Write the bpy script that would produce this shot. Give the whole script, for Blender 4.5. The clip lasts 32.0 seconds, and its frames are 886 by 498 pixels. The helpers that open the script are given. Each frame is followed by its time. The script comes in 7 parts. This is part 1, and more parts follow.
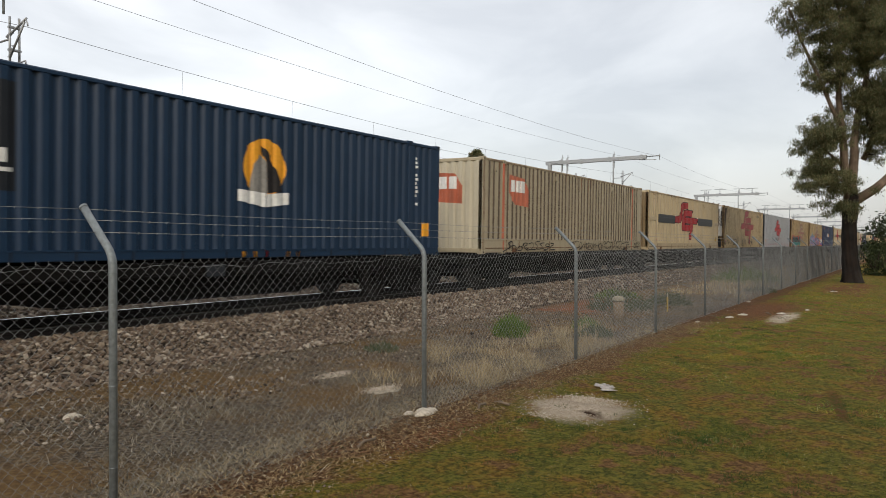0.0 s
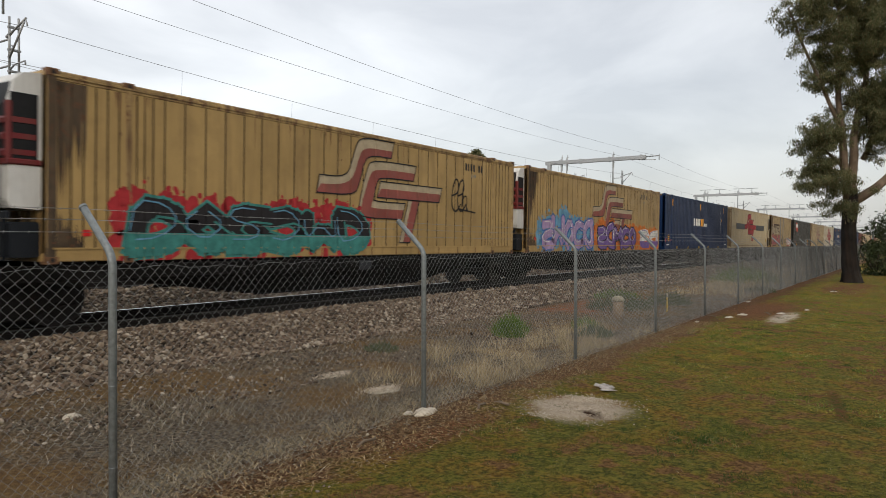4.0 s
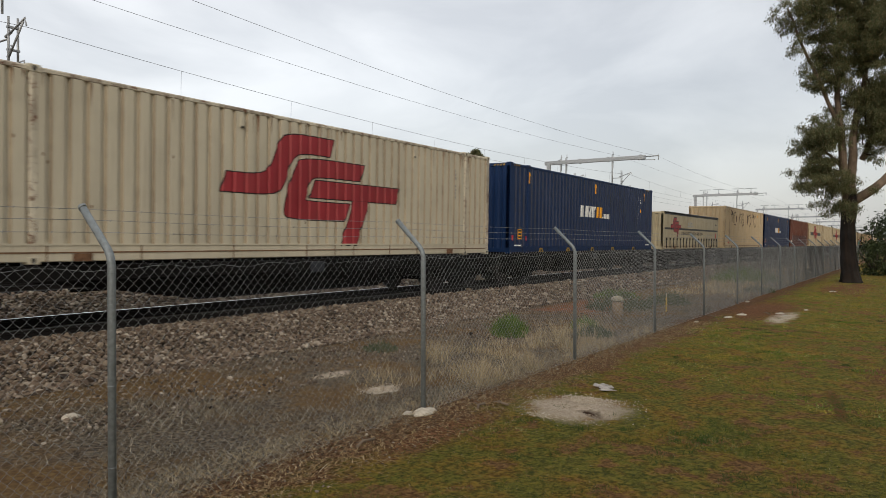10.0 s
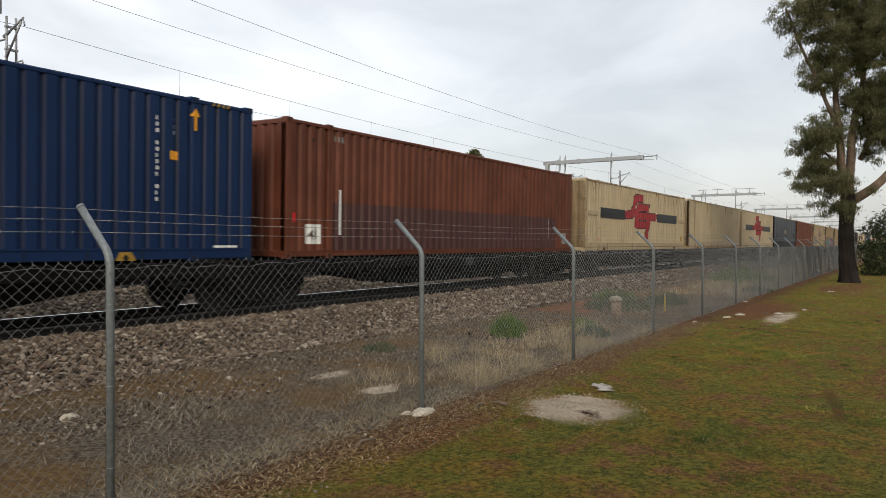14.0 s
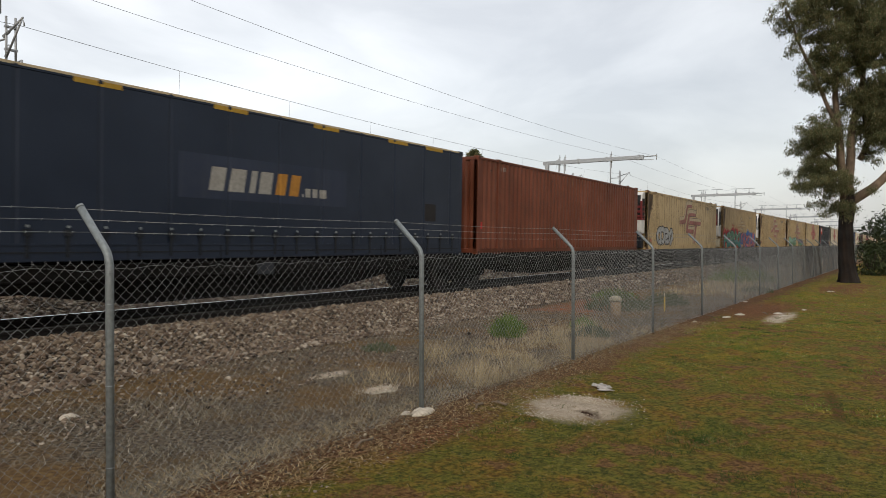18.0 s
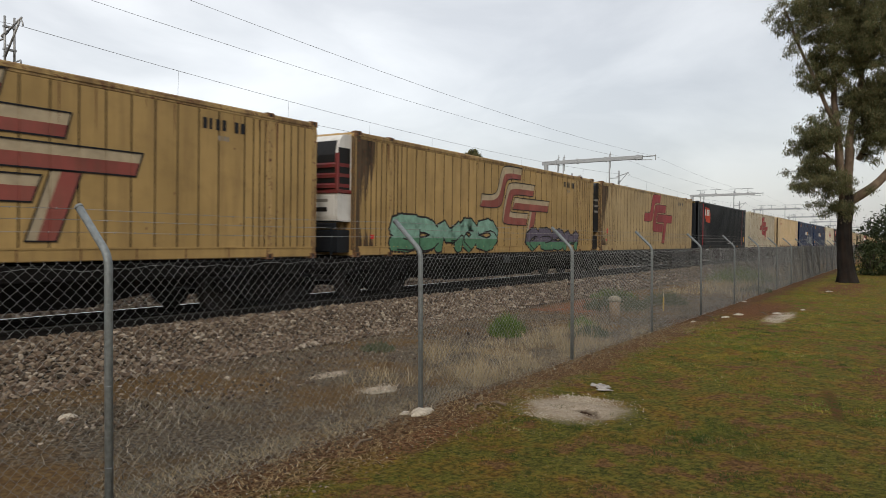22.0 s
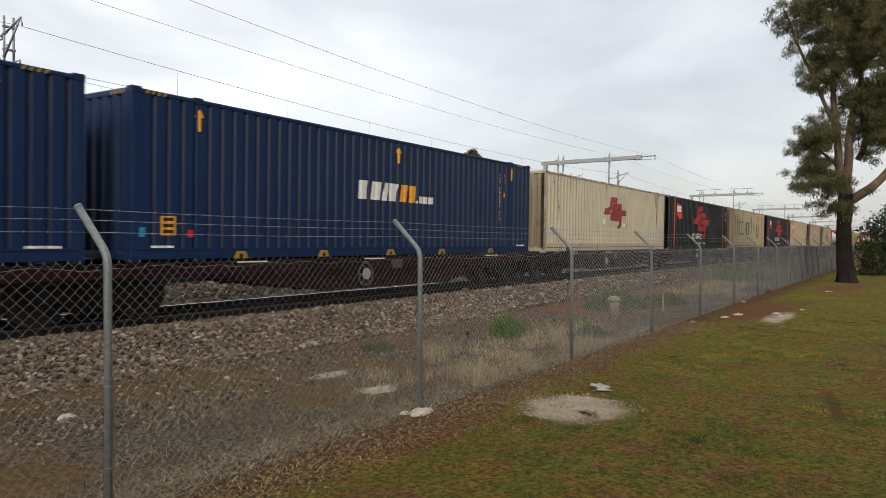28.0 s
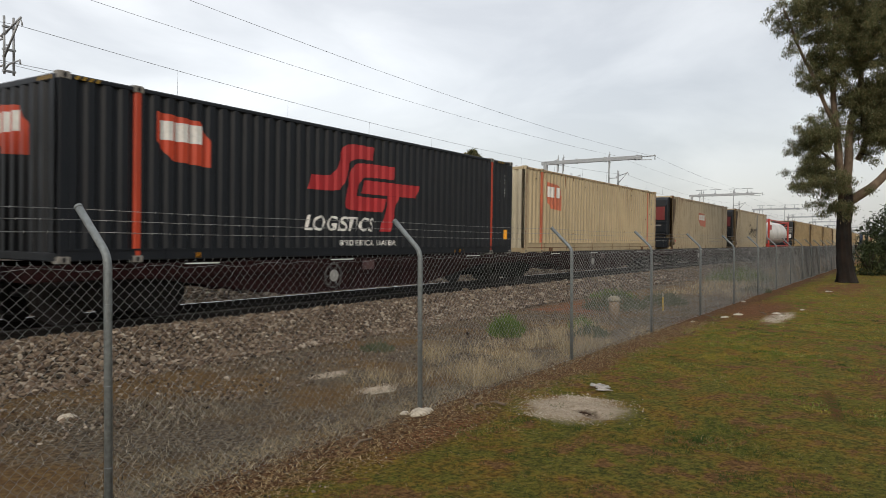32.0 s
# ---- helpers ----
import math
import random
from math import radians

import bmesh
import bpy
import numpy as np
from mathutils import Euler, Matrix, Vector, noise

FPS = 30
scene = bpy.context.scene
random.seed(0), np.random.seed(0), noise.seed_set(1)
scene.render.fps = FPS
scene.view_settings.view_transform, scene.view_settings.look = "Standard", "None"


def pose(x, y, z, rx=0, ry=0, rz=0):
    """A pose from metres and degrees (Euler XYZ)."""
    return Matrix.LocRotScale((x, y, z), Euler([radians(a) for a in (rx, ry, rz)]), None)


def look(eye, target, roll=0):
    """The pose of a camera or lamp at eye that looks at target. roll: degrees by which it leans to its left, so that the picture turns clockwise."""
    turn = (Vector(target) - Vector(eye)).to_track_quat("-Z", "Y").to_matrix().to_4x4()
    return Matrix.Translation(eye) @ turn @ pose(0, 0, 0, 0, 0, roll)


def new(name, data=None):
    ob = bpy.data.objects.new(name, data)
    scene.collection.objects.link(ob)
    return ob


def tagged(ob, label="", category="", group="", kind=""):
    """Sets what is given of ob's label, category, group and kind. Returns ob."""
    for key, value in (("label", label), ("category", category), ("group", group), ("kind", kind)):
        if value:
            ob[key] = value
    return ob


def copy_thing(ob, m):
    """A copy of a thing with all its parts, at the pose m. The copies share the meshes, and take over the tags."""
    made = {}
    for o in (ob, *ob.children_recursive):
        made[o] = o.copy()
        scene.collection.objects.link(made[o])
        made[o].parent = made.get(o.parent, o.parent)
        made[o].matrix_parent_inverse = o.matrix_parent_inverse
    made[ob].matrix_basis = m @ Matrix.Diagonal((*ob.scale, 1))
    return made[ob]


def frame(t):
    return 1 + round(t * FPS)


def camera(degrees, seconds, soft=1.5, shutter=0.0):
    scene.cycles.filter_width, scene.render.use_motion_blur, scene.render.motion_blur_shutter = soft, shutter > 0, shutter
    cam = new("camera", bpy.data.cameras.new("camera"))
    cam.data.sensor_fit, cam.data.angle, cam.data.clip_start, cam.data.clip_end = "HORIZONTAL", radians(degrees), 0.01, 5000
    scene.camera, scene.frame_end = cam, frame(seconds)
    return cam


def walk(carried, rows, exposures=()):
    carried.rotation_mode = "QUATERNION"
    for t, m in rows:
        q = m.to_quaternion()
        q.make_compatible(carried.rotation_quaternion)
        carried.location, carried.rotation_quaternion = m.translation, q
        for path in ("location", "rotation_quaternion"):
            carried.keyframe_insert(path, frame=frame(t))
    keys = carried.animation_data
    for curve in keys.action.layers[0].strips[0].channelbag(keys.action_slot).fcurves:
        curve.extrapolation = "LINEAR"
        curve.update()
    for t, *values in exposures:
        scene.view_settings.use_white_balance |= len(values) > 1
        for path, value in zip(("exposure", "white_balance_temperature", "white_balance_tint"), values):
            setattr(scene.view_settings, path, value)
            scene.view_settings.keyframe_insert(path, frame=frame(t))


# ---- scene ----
EYE = (0.0, 0.0, 1.862)
YAW, PITCH = 32.946, -0.447


def aim(turn):
    a, b = radians(YAW + turn), radians(PITCH)
    d = Vector((math.cos(a) * math.cos(b), math.sin(a) * math.cos(b), math.sin(b)))
    return look(EYE, Vector(EYE) + d, 0.05)


cam = camera(63.4, 32.0, soft=0.7, shutter=0.1)
walk(cam, [(t, aim(v)) for t, v in (
    (0, 0.33), (3, 0.32), (6, 0.27), (10, 0.25), (12, 0.18), (15, 0.14), (18, 0.12),
    (20, 0.07), (22, 0.04), (24, 0.01), (26, 0.0), (32, 0.0))],
    [(0, -0.02), (1, -0.10), (3, -0.10), (6, -0.04), (8, -0.08), (9, -0.09), (10, -0.17), (11, -0.10), (12, -0.18), (13, -0.13), (14, -0.02), (17, -0.09), (18, -0.04), (19, -0.02), (20, -0.10), (22, -0.11), (24, -0.09), (28, -0.04), (29, -0.10), (30, -0.11), (32, -0.08)])

# ---- light: an overcast sky, brighter beyond the train ----
world = bpy.data.worlds.new("overcast_sky")
scene.world = world
world.use_nodes = True
wn, wl = world.node_tree.nodes, world.node_tree.links
wn.clear()
SUN_EL, SUN_AZ = radians(32), radians(-148)
sky = wn.new("ShaderNodeTexSky")
sky.sky_type, sky.sun_disc = "NISHITA", False
sky.sun_elevation, sky.sun_rotation = SUN_EL, math.pi / 2 - SUN_AZ
sky.air_density, sky.dust_density = 1.0, 3.2
coord = wn.new("ShaderNodeTexCoord")
place = wn.new("ShaderNodeMapping")
place.inputs["Scale"].default_value = (1.0, 1.0, 2.6)
place.inputs["Location"].default_value = (0.35, 0.1, 0.2)
wl.new(coord.outputs["Generated"], place.inputs["Vector"])
cloud = wn.new("ShaderNodeTexNoise")
cloud.inputs["Scale"].default_value, cloud.inputs["Detail"].default_value = 3.6, 9.0
cloud.inputs["Roughness"].default_value, cloud.inputs["Distortion"].default_value = 0.5, 0.4
wl.new(place.outputs["Vector"], cloud.inputs["Vector"])
ramp = wn.new("ShaderNodeValToRGB")
ramp.color_ramp.elements[0].position, ramp.color_ramp.elements[0].color = 0.34, (0.87, 0.863, 0.85, 1)
ramp.color_ramp.elements[1].position, ramp.color_ramp.elements[1].color = 0.62, (1.16, 1.148, 1.12, 1)
wl.new(cloud.outputs["Fac"], ramp.inputs["Fac"])
# the cloud is thinner, so brighter, toward the hidden sun and the zenith
dot = wn.new("ShaderNodeVectorMath")
dot.operation = "DOT_PRODUCT"
dot.inputs[1].default_value = (0.03, 0.74, 0.67)
wl.new(coord.outputs["Generated"], dot.inputs[0])
lift = wn.new("ShaderNodeMapRange")
lift.inputs["From Min"].default_value, lift.inputs["From Max"].default_value = -0.60, 0.75
lift.inputs["To Min"].default_value, lift.inputs["To Max"].default_value = 0.22, 1.03
wl.new(dot.outputs["Value"], lift.inputs["Value"])
scale = wn.new("ShaderNodeVectorMath")
scale.operation = "SCALE"
wl.new(ramp.outputs["Color"], scale.inputs[0])
wl.new(lift.outputs["Result"], scale.inputs["Scale"])
bg_cloud, bg_sky, add = wn.new("ShaderNodeBackground"), wn.new("ShaderNodeBackground"), wn.new("ShaderNodeAddShader")
bg_cloud.inputs["Strength"].default_value = 0.80
bg_sky.inputs["Strength"].default_value = 0.05
wl.new(scale.outputs[0], bg_cloud.inputs["Color"])
wl.new(sky.outputs["Color"], bg_sky.inputs["Color"])
wl.new(bg_cloud.outputs[0], add.inputs[0])
wl.new(bg_sky.outputs[0], add.inputs[1])
out = wn.new("ShaderNodeOutputWorld")
wl.new(add.outputs[0], out.inputs["Surface"])

sun = new("sun", bpy.data.lights.new("sun", "SUN"))
sun.data.energy, sun.data.angle, sun.data.color = 1.2, radians(18), (1.0, 0.93, 0.82)
sun_from = Vector((math.cos(SUN_AZ) * math.cos(SUN_EL), math.sin(SUN_AZ) * math.cos(SUN_EL), math.sin(SUN_EL)))
sun.matrix_world = look(sun_from * 60, (0, 0, 0))


# ---- materials ----
def nodes_of(name):
    m = bpy.data.materials.new(name)
    m.use_nodes = True
    n, l = m.node_tree.nodes, m.node_tree.links
    n["Principled BSDF"].inputs["Specular IOR Level"].default_value = 0.3
    return m, n, l, n["Principled BSDF"]


def noise_node(n, l, vec, scale, detail=4.0, rough=0.55, stretch=None):
    t = n.new("ShaderNodeTexNoise")
    t.inputs["Scale"].default_value, t.inputs["Detail"].default_value = scale, detail
    t.inputs["Roughness"].default_value = rough
    if stretch:
        mp = n.new("ShaderNodeMapping")
        mp.inputs["Scale"].default_value = stretch
        l.new(vec, mp.inputs["Vector"])
        vec = mp.outputs["Vector"]
    l.new(vec, t.inputs["Vector"])
    return t.outputs["Fac"]


def ramp_node(n, l, fac, a, b, ca=(0, 0, 0, 1), cb=(1, 1, 1, 1)):
    r = n.new("ShaderNodeValToRGB")
    r.color_ramp.elements[0].position, r.color_ramp.elements[0].color = a, ca
    r.color_ramp.elements[1].position, r.color_ramp.elements[1].color = b, cb
    l.new(fac, r.inputs["Fac"])
    return r.outputs["Color"]


def mix_node(n, l, fac, a, b, mode="MIX"):
    m = n.new("ShaderNodeMix")
    m.data_type, m.blend_type = "RGBA", mode
    for socket, value in ((m.inputs["Factor"], fac), (m.inputs["A"], a), (m.inputs["B"], b)):
        if isinstance(value, (int, float)):
            socket.default_value = value
        elif isinstance(value, tuple):
            socket.default_value = (*value[:3], 1)
        else:
            l.new(value, socket)
    return m.outputs["Result"]


def times_node(n, l, a, k):
    m = n.new("ShaderNodeMath")
    m.operation = "MULTIPLY"
    l.new(a, m.inputs[0])
    m.inputs[1].default_value = k
    return m.outputs[0]


def bump_node(n, l, bsdf, height, strength, distance=0.02):
    b = n.new("ShaderNodeBump")
    b.inputs["Strength"].default_value, b.inputs["Distance"].default_value = strength, distance
    l.new(height, b.inputs["Height"])
    l.new(b.outputs["Normal"], bsdf.inputs["Normal"])


def own_space(n, l):
    """Object coordinates, shifted for each object so that no two weather alike."""
    c, info, v = n.new("ShaderNodeTexCoord"), n.new("ShaderNodeObjectInfo"), n.new("ShaderNodeVectorMath")
    k = times_node(n, l, info.outputs["Random"], 57.0)
    l.new(c.outputs["Object"], v.inputs[0])
    l.new(k, v.inputs[1])
    return v.outputs["Vector"]


def paint(name, rgb, rough=0.42, dirt=0.35, grime=(0.10, 0.075, 0.05), rust=0.25, bump=0.15, fade=0.12, spec=0.42, chips=0.66):
    """Weathered paint on steel: faded patches, streaks that run down, rust specks."""
    m, n, l, b = nodes_of(name)
    b.inputs["Specular IOR Level"].default_value = spec
    v = own_space(n, l)
    big = noise_node(n, l, v, 0.7, 5)
    light = tuple(min(1, c * (1 + fade) + fade * 0.05) for c in rgb)
    dark = tuple(c * (1 - fade) for c in rgb)
    base = mix_node(n, l, ramp_node(n, l, big, 0.3, 0.7), dark, light)
    streak = noise_node(n, l, v, 1.0, 6, 0.65, (5.0, 5.0, 0.35))
    base = mix_node(n, l, times_node(n, l, ramp_node(n, l, streak, 0.46, 0.70), dirt), base, grime)
    cloudy = noise_node(n, l, v, 2.1, 6, 0.6)
    base = mix_node(n, l, times_node(n, l, ramp_node(n, l, cloudy, 0.50, 0.74), dirt * 0.8), base, grime)
    run = noise_node(n, l, v, 1.0, 5, 0.6, (13.0, 13.0, 0.55))
    base = mix_node(n, l, times_node(n, l, ramp_node(n, l, run, 0.61, 0.70), min(0.6, rust * 0.75)), base, tuple(c * 0.45 + g * 0.5 for c, g in zip(rgb, (0.12, 0.055, 0.025))))
    speck = noise_node(n, l, v, 11.0, 7, 0.75)
    base = mix_node(n, l, times_node(n, l, ramp_node(n, l, speck, chips, chips + 0.05), rust), base, (0.13, 0.05, 0.022))
    l.new(base, b.inputs["Base Color"])
    r = n.new("ShaderNodeMapRange")
    r.inputs["To Min"].default_value, r.inputs["To Max"].default_value = rough - 0.1, min(1, rough + 0.2)
    l.new(cloudy, r.inputs["Value"])
    l.new(r.outputs["Result"], b.inputs["Roughness"])
    bump_node(n, l, b, big, bump, 0.03)
    return m


def plain(name, rgb, rough=0.6, metal=0.0, vary=0.2, scale=14.0, bump=0.1):
    m, n, l, b = nodes_of(name)
    v = own_space(n, l)
    f = noise_node(n, l, v, scale, 5, 0.6)
    base = mix_node(n, l, ramp_node(n, l, f, 0.3, 0.72), tuple(c * (1 - vary) for c in rgb), tuple(min(1, c * (1 + vary)) for c in rgb))
    l.new(base, b.inputs["Base Color"])
    b.inputs["Roughness"].default_value, b.inputs["Metallic"].default_value = rough, metal
    bump_node(n, l, b, f, bump, 0.01)
    return m


SECOND_COATS = {}


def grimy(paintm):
    """Second coat of a paint: grimy end walls, rib slopes turned to the front."""
    return SECOND_COATS.get(paintm.name, paintm)


CREAM = paint("cream_paint", (0.465, 0.378, 0.238), dirt=0.18, rust=0.45, fade=0.08)
BUFF = paint("warm_buff_paint", (0.57, 0.435, 0.26), dirt=0.16, rust=0.4, fade=0.08)
DULLCREAM = paint("dull_cream_paint", (0.40, 0.345, 0.235), dirt=0.2, rust=0.4, fade=0.07)
PALE = paint("off_white_paint", (0.54, 0.49, 0.37), dirt=0.13, rust=0.5, fade=0.06)
TAN = paint("faded_tan_paint", (0.40, 0.268, 0.10), dirt=0.34, grime=(0.11, 0.062, 0.028), rust=0.4, fade=0.16)
TANLIGHT = paint("light_tan_paint", (0.45, 0.33, 0.16), dirt=0.32, grime=(0.13, 0.078, 0.038), rust=0.4, fade=0.14)
GREYPAINT = paint("silver_grey_paint", (0.34, 0.355, 0.37), dirt=0.15, rust=0.1)
NAVY = paint("navy_blue_paint", (0.0055, 0.0230, 0.080), dirt=0.10, grime=(0.016, 0.028, 0.055), rust=0.06, fade=0.06, spec=0.2)
TEAL = paint("dark_blue_paint", (0.0018, 0.0225, 0.060), dirt=0.12, grime=(0.014, 0.030, 0.048), rust=0.06, fade=0.06)
CHARCOAL = paint("charcoal_paint", (0.0105, 0.0135, 0.0185), dirt=0.2, grime=(0.026, 0.027, 0.029), rust=0.12, fade=0.06, spec=0.28)
BROWNBLACK = paint("brown_black_paint", (0.027, 0.025, 0.0215), dirt=0.3, grime=(0.045, 0.04, 0.032), rust=0.3, spec=0.4)
REDBROWN = paint("red_oxide_paint", (0.125, 0.031, 0.012), dirt=0.35, grime=(0.05, 0.024, 0.012), rust=0.35, fade=0.25, spec=0.3)
MAROON = paint("maroon_paint", (0.055, 0.014, 0.015), dirt=0.3, rust=0.3)
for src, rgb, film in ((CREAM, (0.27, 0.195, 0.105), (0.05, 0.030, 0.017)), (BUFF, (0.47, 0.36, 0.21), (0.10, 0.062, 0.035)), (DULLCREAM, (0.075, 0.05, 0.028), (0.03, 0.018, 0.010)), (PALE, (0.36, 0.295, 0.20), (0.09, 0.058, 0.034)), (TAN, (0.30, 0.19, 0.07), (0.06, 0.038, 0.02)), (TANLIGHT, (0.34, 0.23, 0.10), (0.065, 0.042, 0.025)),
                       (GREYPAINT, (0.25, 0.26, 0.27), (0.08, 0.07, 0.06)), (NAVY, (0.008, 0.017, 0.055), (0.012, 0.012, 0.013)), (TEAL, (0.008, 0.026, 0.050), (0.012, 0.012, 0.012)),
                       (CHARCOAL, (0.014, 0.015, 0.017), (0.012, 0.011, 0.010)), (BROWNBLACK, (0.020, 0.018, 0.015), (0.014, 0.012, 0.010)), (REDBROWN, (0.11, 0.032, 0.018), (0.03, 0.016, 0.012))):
    SECOND_COATS[src.name] = paint(src.name + "_second_coat", rgb, dirt=0.6, grime=film, rust=0.6)
STAINED = {}
for src, rgb in ((CREAM, (0.46, 0.355, 0.21)), (BUFF, (0.52, 0.39, 0.22)), (DULLCREAM, (0.37, 0.31, 0.20)), (PALE, (0.58, 0.53, 0.41)), (TAN, (0.40, 0.275, 0.11)), (TANLIGHT, (0.47, 0.35, 0.165))):
    STAINED[src.name] = paint(src.name + "_rust_stained", rgb, dirt=0.95, grime=(0.105, 0.052, 0.025), rust=1.0, fade=0.25, chips=0.55)
SOOTED = paint("sooted_tan_paint", (0.085, 0.055, 0.028), rough=0.7, dirt=0.9, grime=(0.022, 0.016, 0.011), rust=0.9, fade=0.3, chips=0.56)
CURTAINCREAM = paint("cream_curtain", (0.42, 0.36, 0.235), rough=0.45, dirt=0.3, grime=(0.16, 0.12, 0.075), rust=0.2, bump=0.4)
CURTAIN = paint("navy_curtain", (0.0075, 0.0145, 0.032), rough=0.36, dirt=0.12, grime=(0.02, 0.026, 0.035), rust=0.0, bump=0.5)
TANKWHITE = paint("white_tank_paint", (0.72, 0.72, 0.70), dirt=0.15)
TANKRED = paint("red_frame_paint", (0.42, 0.035, 0.025), dirt=0.2)
# near black: shade under the boxes is taken into these running gear colours
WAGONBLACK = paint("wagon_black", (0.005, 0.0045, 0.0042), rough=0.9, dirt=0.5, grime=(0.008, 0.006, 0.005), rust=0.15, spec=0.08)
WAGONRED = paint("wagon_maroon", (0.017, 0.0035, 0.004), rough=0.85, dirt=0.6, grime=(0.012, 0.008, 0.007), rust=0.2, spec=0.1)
BOGIE = paint("shaded_bogie_grime", (0.005, 0.0045, 0.0045), rough=0.9, dirt=0.6, grime=(0.0065, 0.0055, 0.0045), rust=0.1, spec=0.05)
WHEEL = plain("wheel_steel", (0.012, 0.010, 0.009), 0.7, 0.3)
LOGORED = paint("faded_red_marking", (0.29, 0.016, 0.024), dirt=0.12, rust=0.1, fade=0.2)
LOGORED2 = paint("bright_red_marking", (0.40, 0.016, 0.022), dirt=0.10, rust=0.1)
LOGOBROWN = paint("weathered_maroon_marking", (0.25, 0.058, 0.045), dirt=0.35, rust=0.3, fade=0.3)
ORANGE = paint("orange_red_marking", (0.50, 0.052, 0.016), dirt=0.15, rust=0.1)
ORANGEFADE = paint("faded_orange_marking", (0.50, 0.13, 0.065), dirt=0.3, rust=0.3, fade=0.25)
BLACKMARK = plain("black_marking", (0.011, 0.012, 0.016), 0.4)
PALEFILL = plain("pale_peeling_fill", (0.42, 0.35, 0.24), 0.6, vary=0.15, scale=5.0)
PEELED = plain("brown_peeled_film", (0.075, 0.042, 0.028), 0.8, vary=0.35)
WHITEMARK = plain("white_marking", (0.72, 0.72, 0.69), 0.6, vary=0.12)
GREYMARK = plain("grey_marking", (0.24, 0.23, 0.21), 0.6)
RIM = plain("dull_wheel_rim", (0.055, 0.05, 0.05), 0.7)
HUBPALE = plain("pale_hub_paint", (0.30, 0.30, 0.285), 0.6, vary=0.25)
AMBER = plain("amber_marking", (0.80, 0.36, 0.025), 0.55, vary=0.12)
FADEDPALE = plain("faded_pale_marking", (0.27, 0.26, 0.235), 0.6, vary=0.2)
FADEDAMBER = plain("faded_amber_marking", (0.36, 0.17, 0.03), 0.6, vary=0.2)
GREENMARK = paint("dark_green_marking", (0.022, 0.095, 0.05), dirt=0.2, rust=0.2)
REFLECT = plain("red_reflector", (0.55, 0.02, 0.025), 0.35)
CYANMARK = plain("blue_reflector", (0.03, 0.25, 0.42), 0.35)
HAZARD = plain("hazard_yellow", (0.36, 0.22, 0.03), 0.5)
INK = plain("spray_black", (0.02, 0.018, 0.018), 0.7, vary=0.3)
SPRAY = {k: plain("spray_" + k, c, 0.65, vary=0.28, scale=5.0) for k, c in dict(
    pink=(0.50, 0.16, 0.20), rose=(0.42, 0.13, 0.13), blue=(0.035, 0.13, 0.36), sky=(0.13, 0.30, 0.45), teal=(0.05, 0.22, 0.20),
    green=(0.085, 0.21, 0.125), mint=(0.20, 0.36, 0.29), violet=(0.16, 0.10, 0.30), orange=(0.58, 0.17, 0.03), red=(0.38, 0.03, 0.035),
    white=(0.66, 0.66, 0.64), silver=(0.33, 0.35, 0.36), brown=(0.07, 0.045, 0.03), black=(0.02, 0.018, 0.02), lilac=(0.36, 0.26, 0.44), greyviolet=(0.115, 0.10, 0.14)).items()}
UNITWHITE = paint("white_unit_casing", (0.66, 0.66, 0.64), dirt=0.25, rust=0.1)
UNITRED = paint("dark_red_unit_casing", (0.16, 0.018, 0.02), dirt=0.3)
UNITBLACK = plain("black_grille", (0.012, 0.012, 0.013), 0.5)
GALV = plain("galvanised_steel", (0.20, 0.222, 0.23), 0.5, 0.25, vary=0.22, scale=30.0)
GALVDARK = plain("weathered_galvanised_wire", (0.25, 0.255, 0.25), 0.5, 0.35, vary=0.25, scale=6.0)
GANTRYSTEEL = plain("pale_galvanised_gantry", (0.40, 0.42, 0.435), 0.55, 0.1)
WIRE = plain("overhead_wire", (0.16, 0.16, 0.165), 0.5, 0.4)
# rusty rail sides, near black because their shade is put into the colour
RAILSIDE = plain("shaded_rusty_rail_side", (0.008, 0.0062, 0.005), 0.9, 0.0)
RAILHEAD = plain("polished_rail_head", (0.88, 0.88, 0.87), 0.16, 1.0, vary=0.05, bump=0.0)
# darker copy of the rail head: missing sky reflection put into the colour
RAILDULL = plain("darkened_rail_head", (0.035, 0.033, 0.031), 0.65, 0.7, vary=0.3, bump=0.02)
SLEEPER = plain("concrete_sleeper", (0.11, 0.095, 0.08), 0.9, vary=0.35, scale=9)
CONCRETE = plain("pale_concrete", (0.46, 0.41, 0.33), 0.9, vary=0.28, scale=18, bump=0.5)


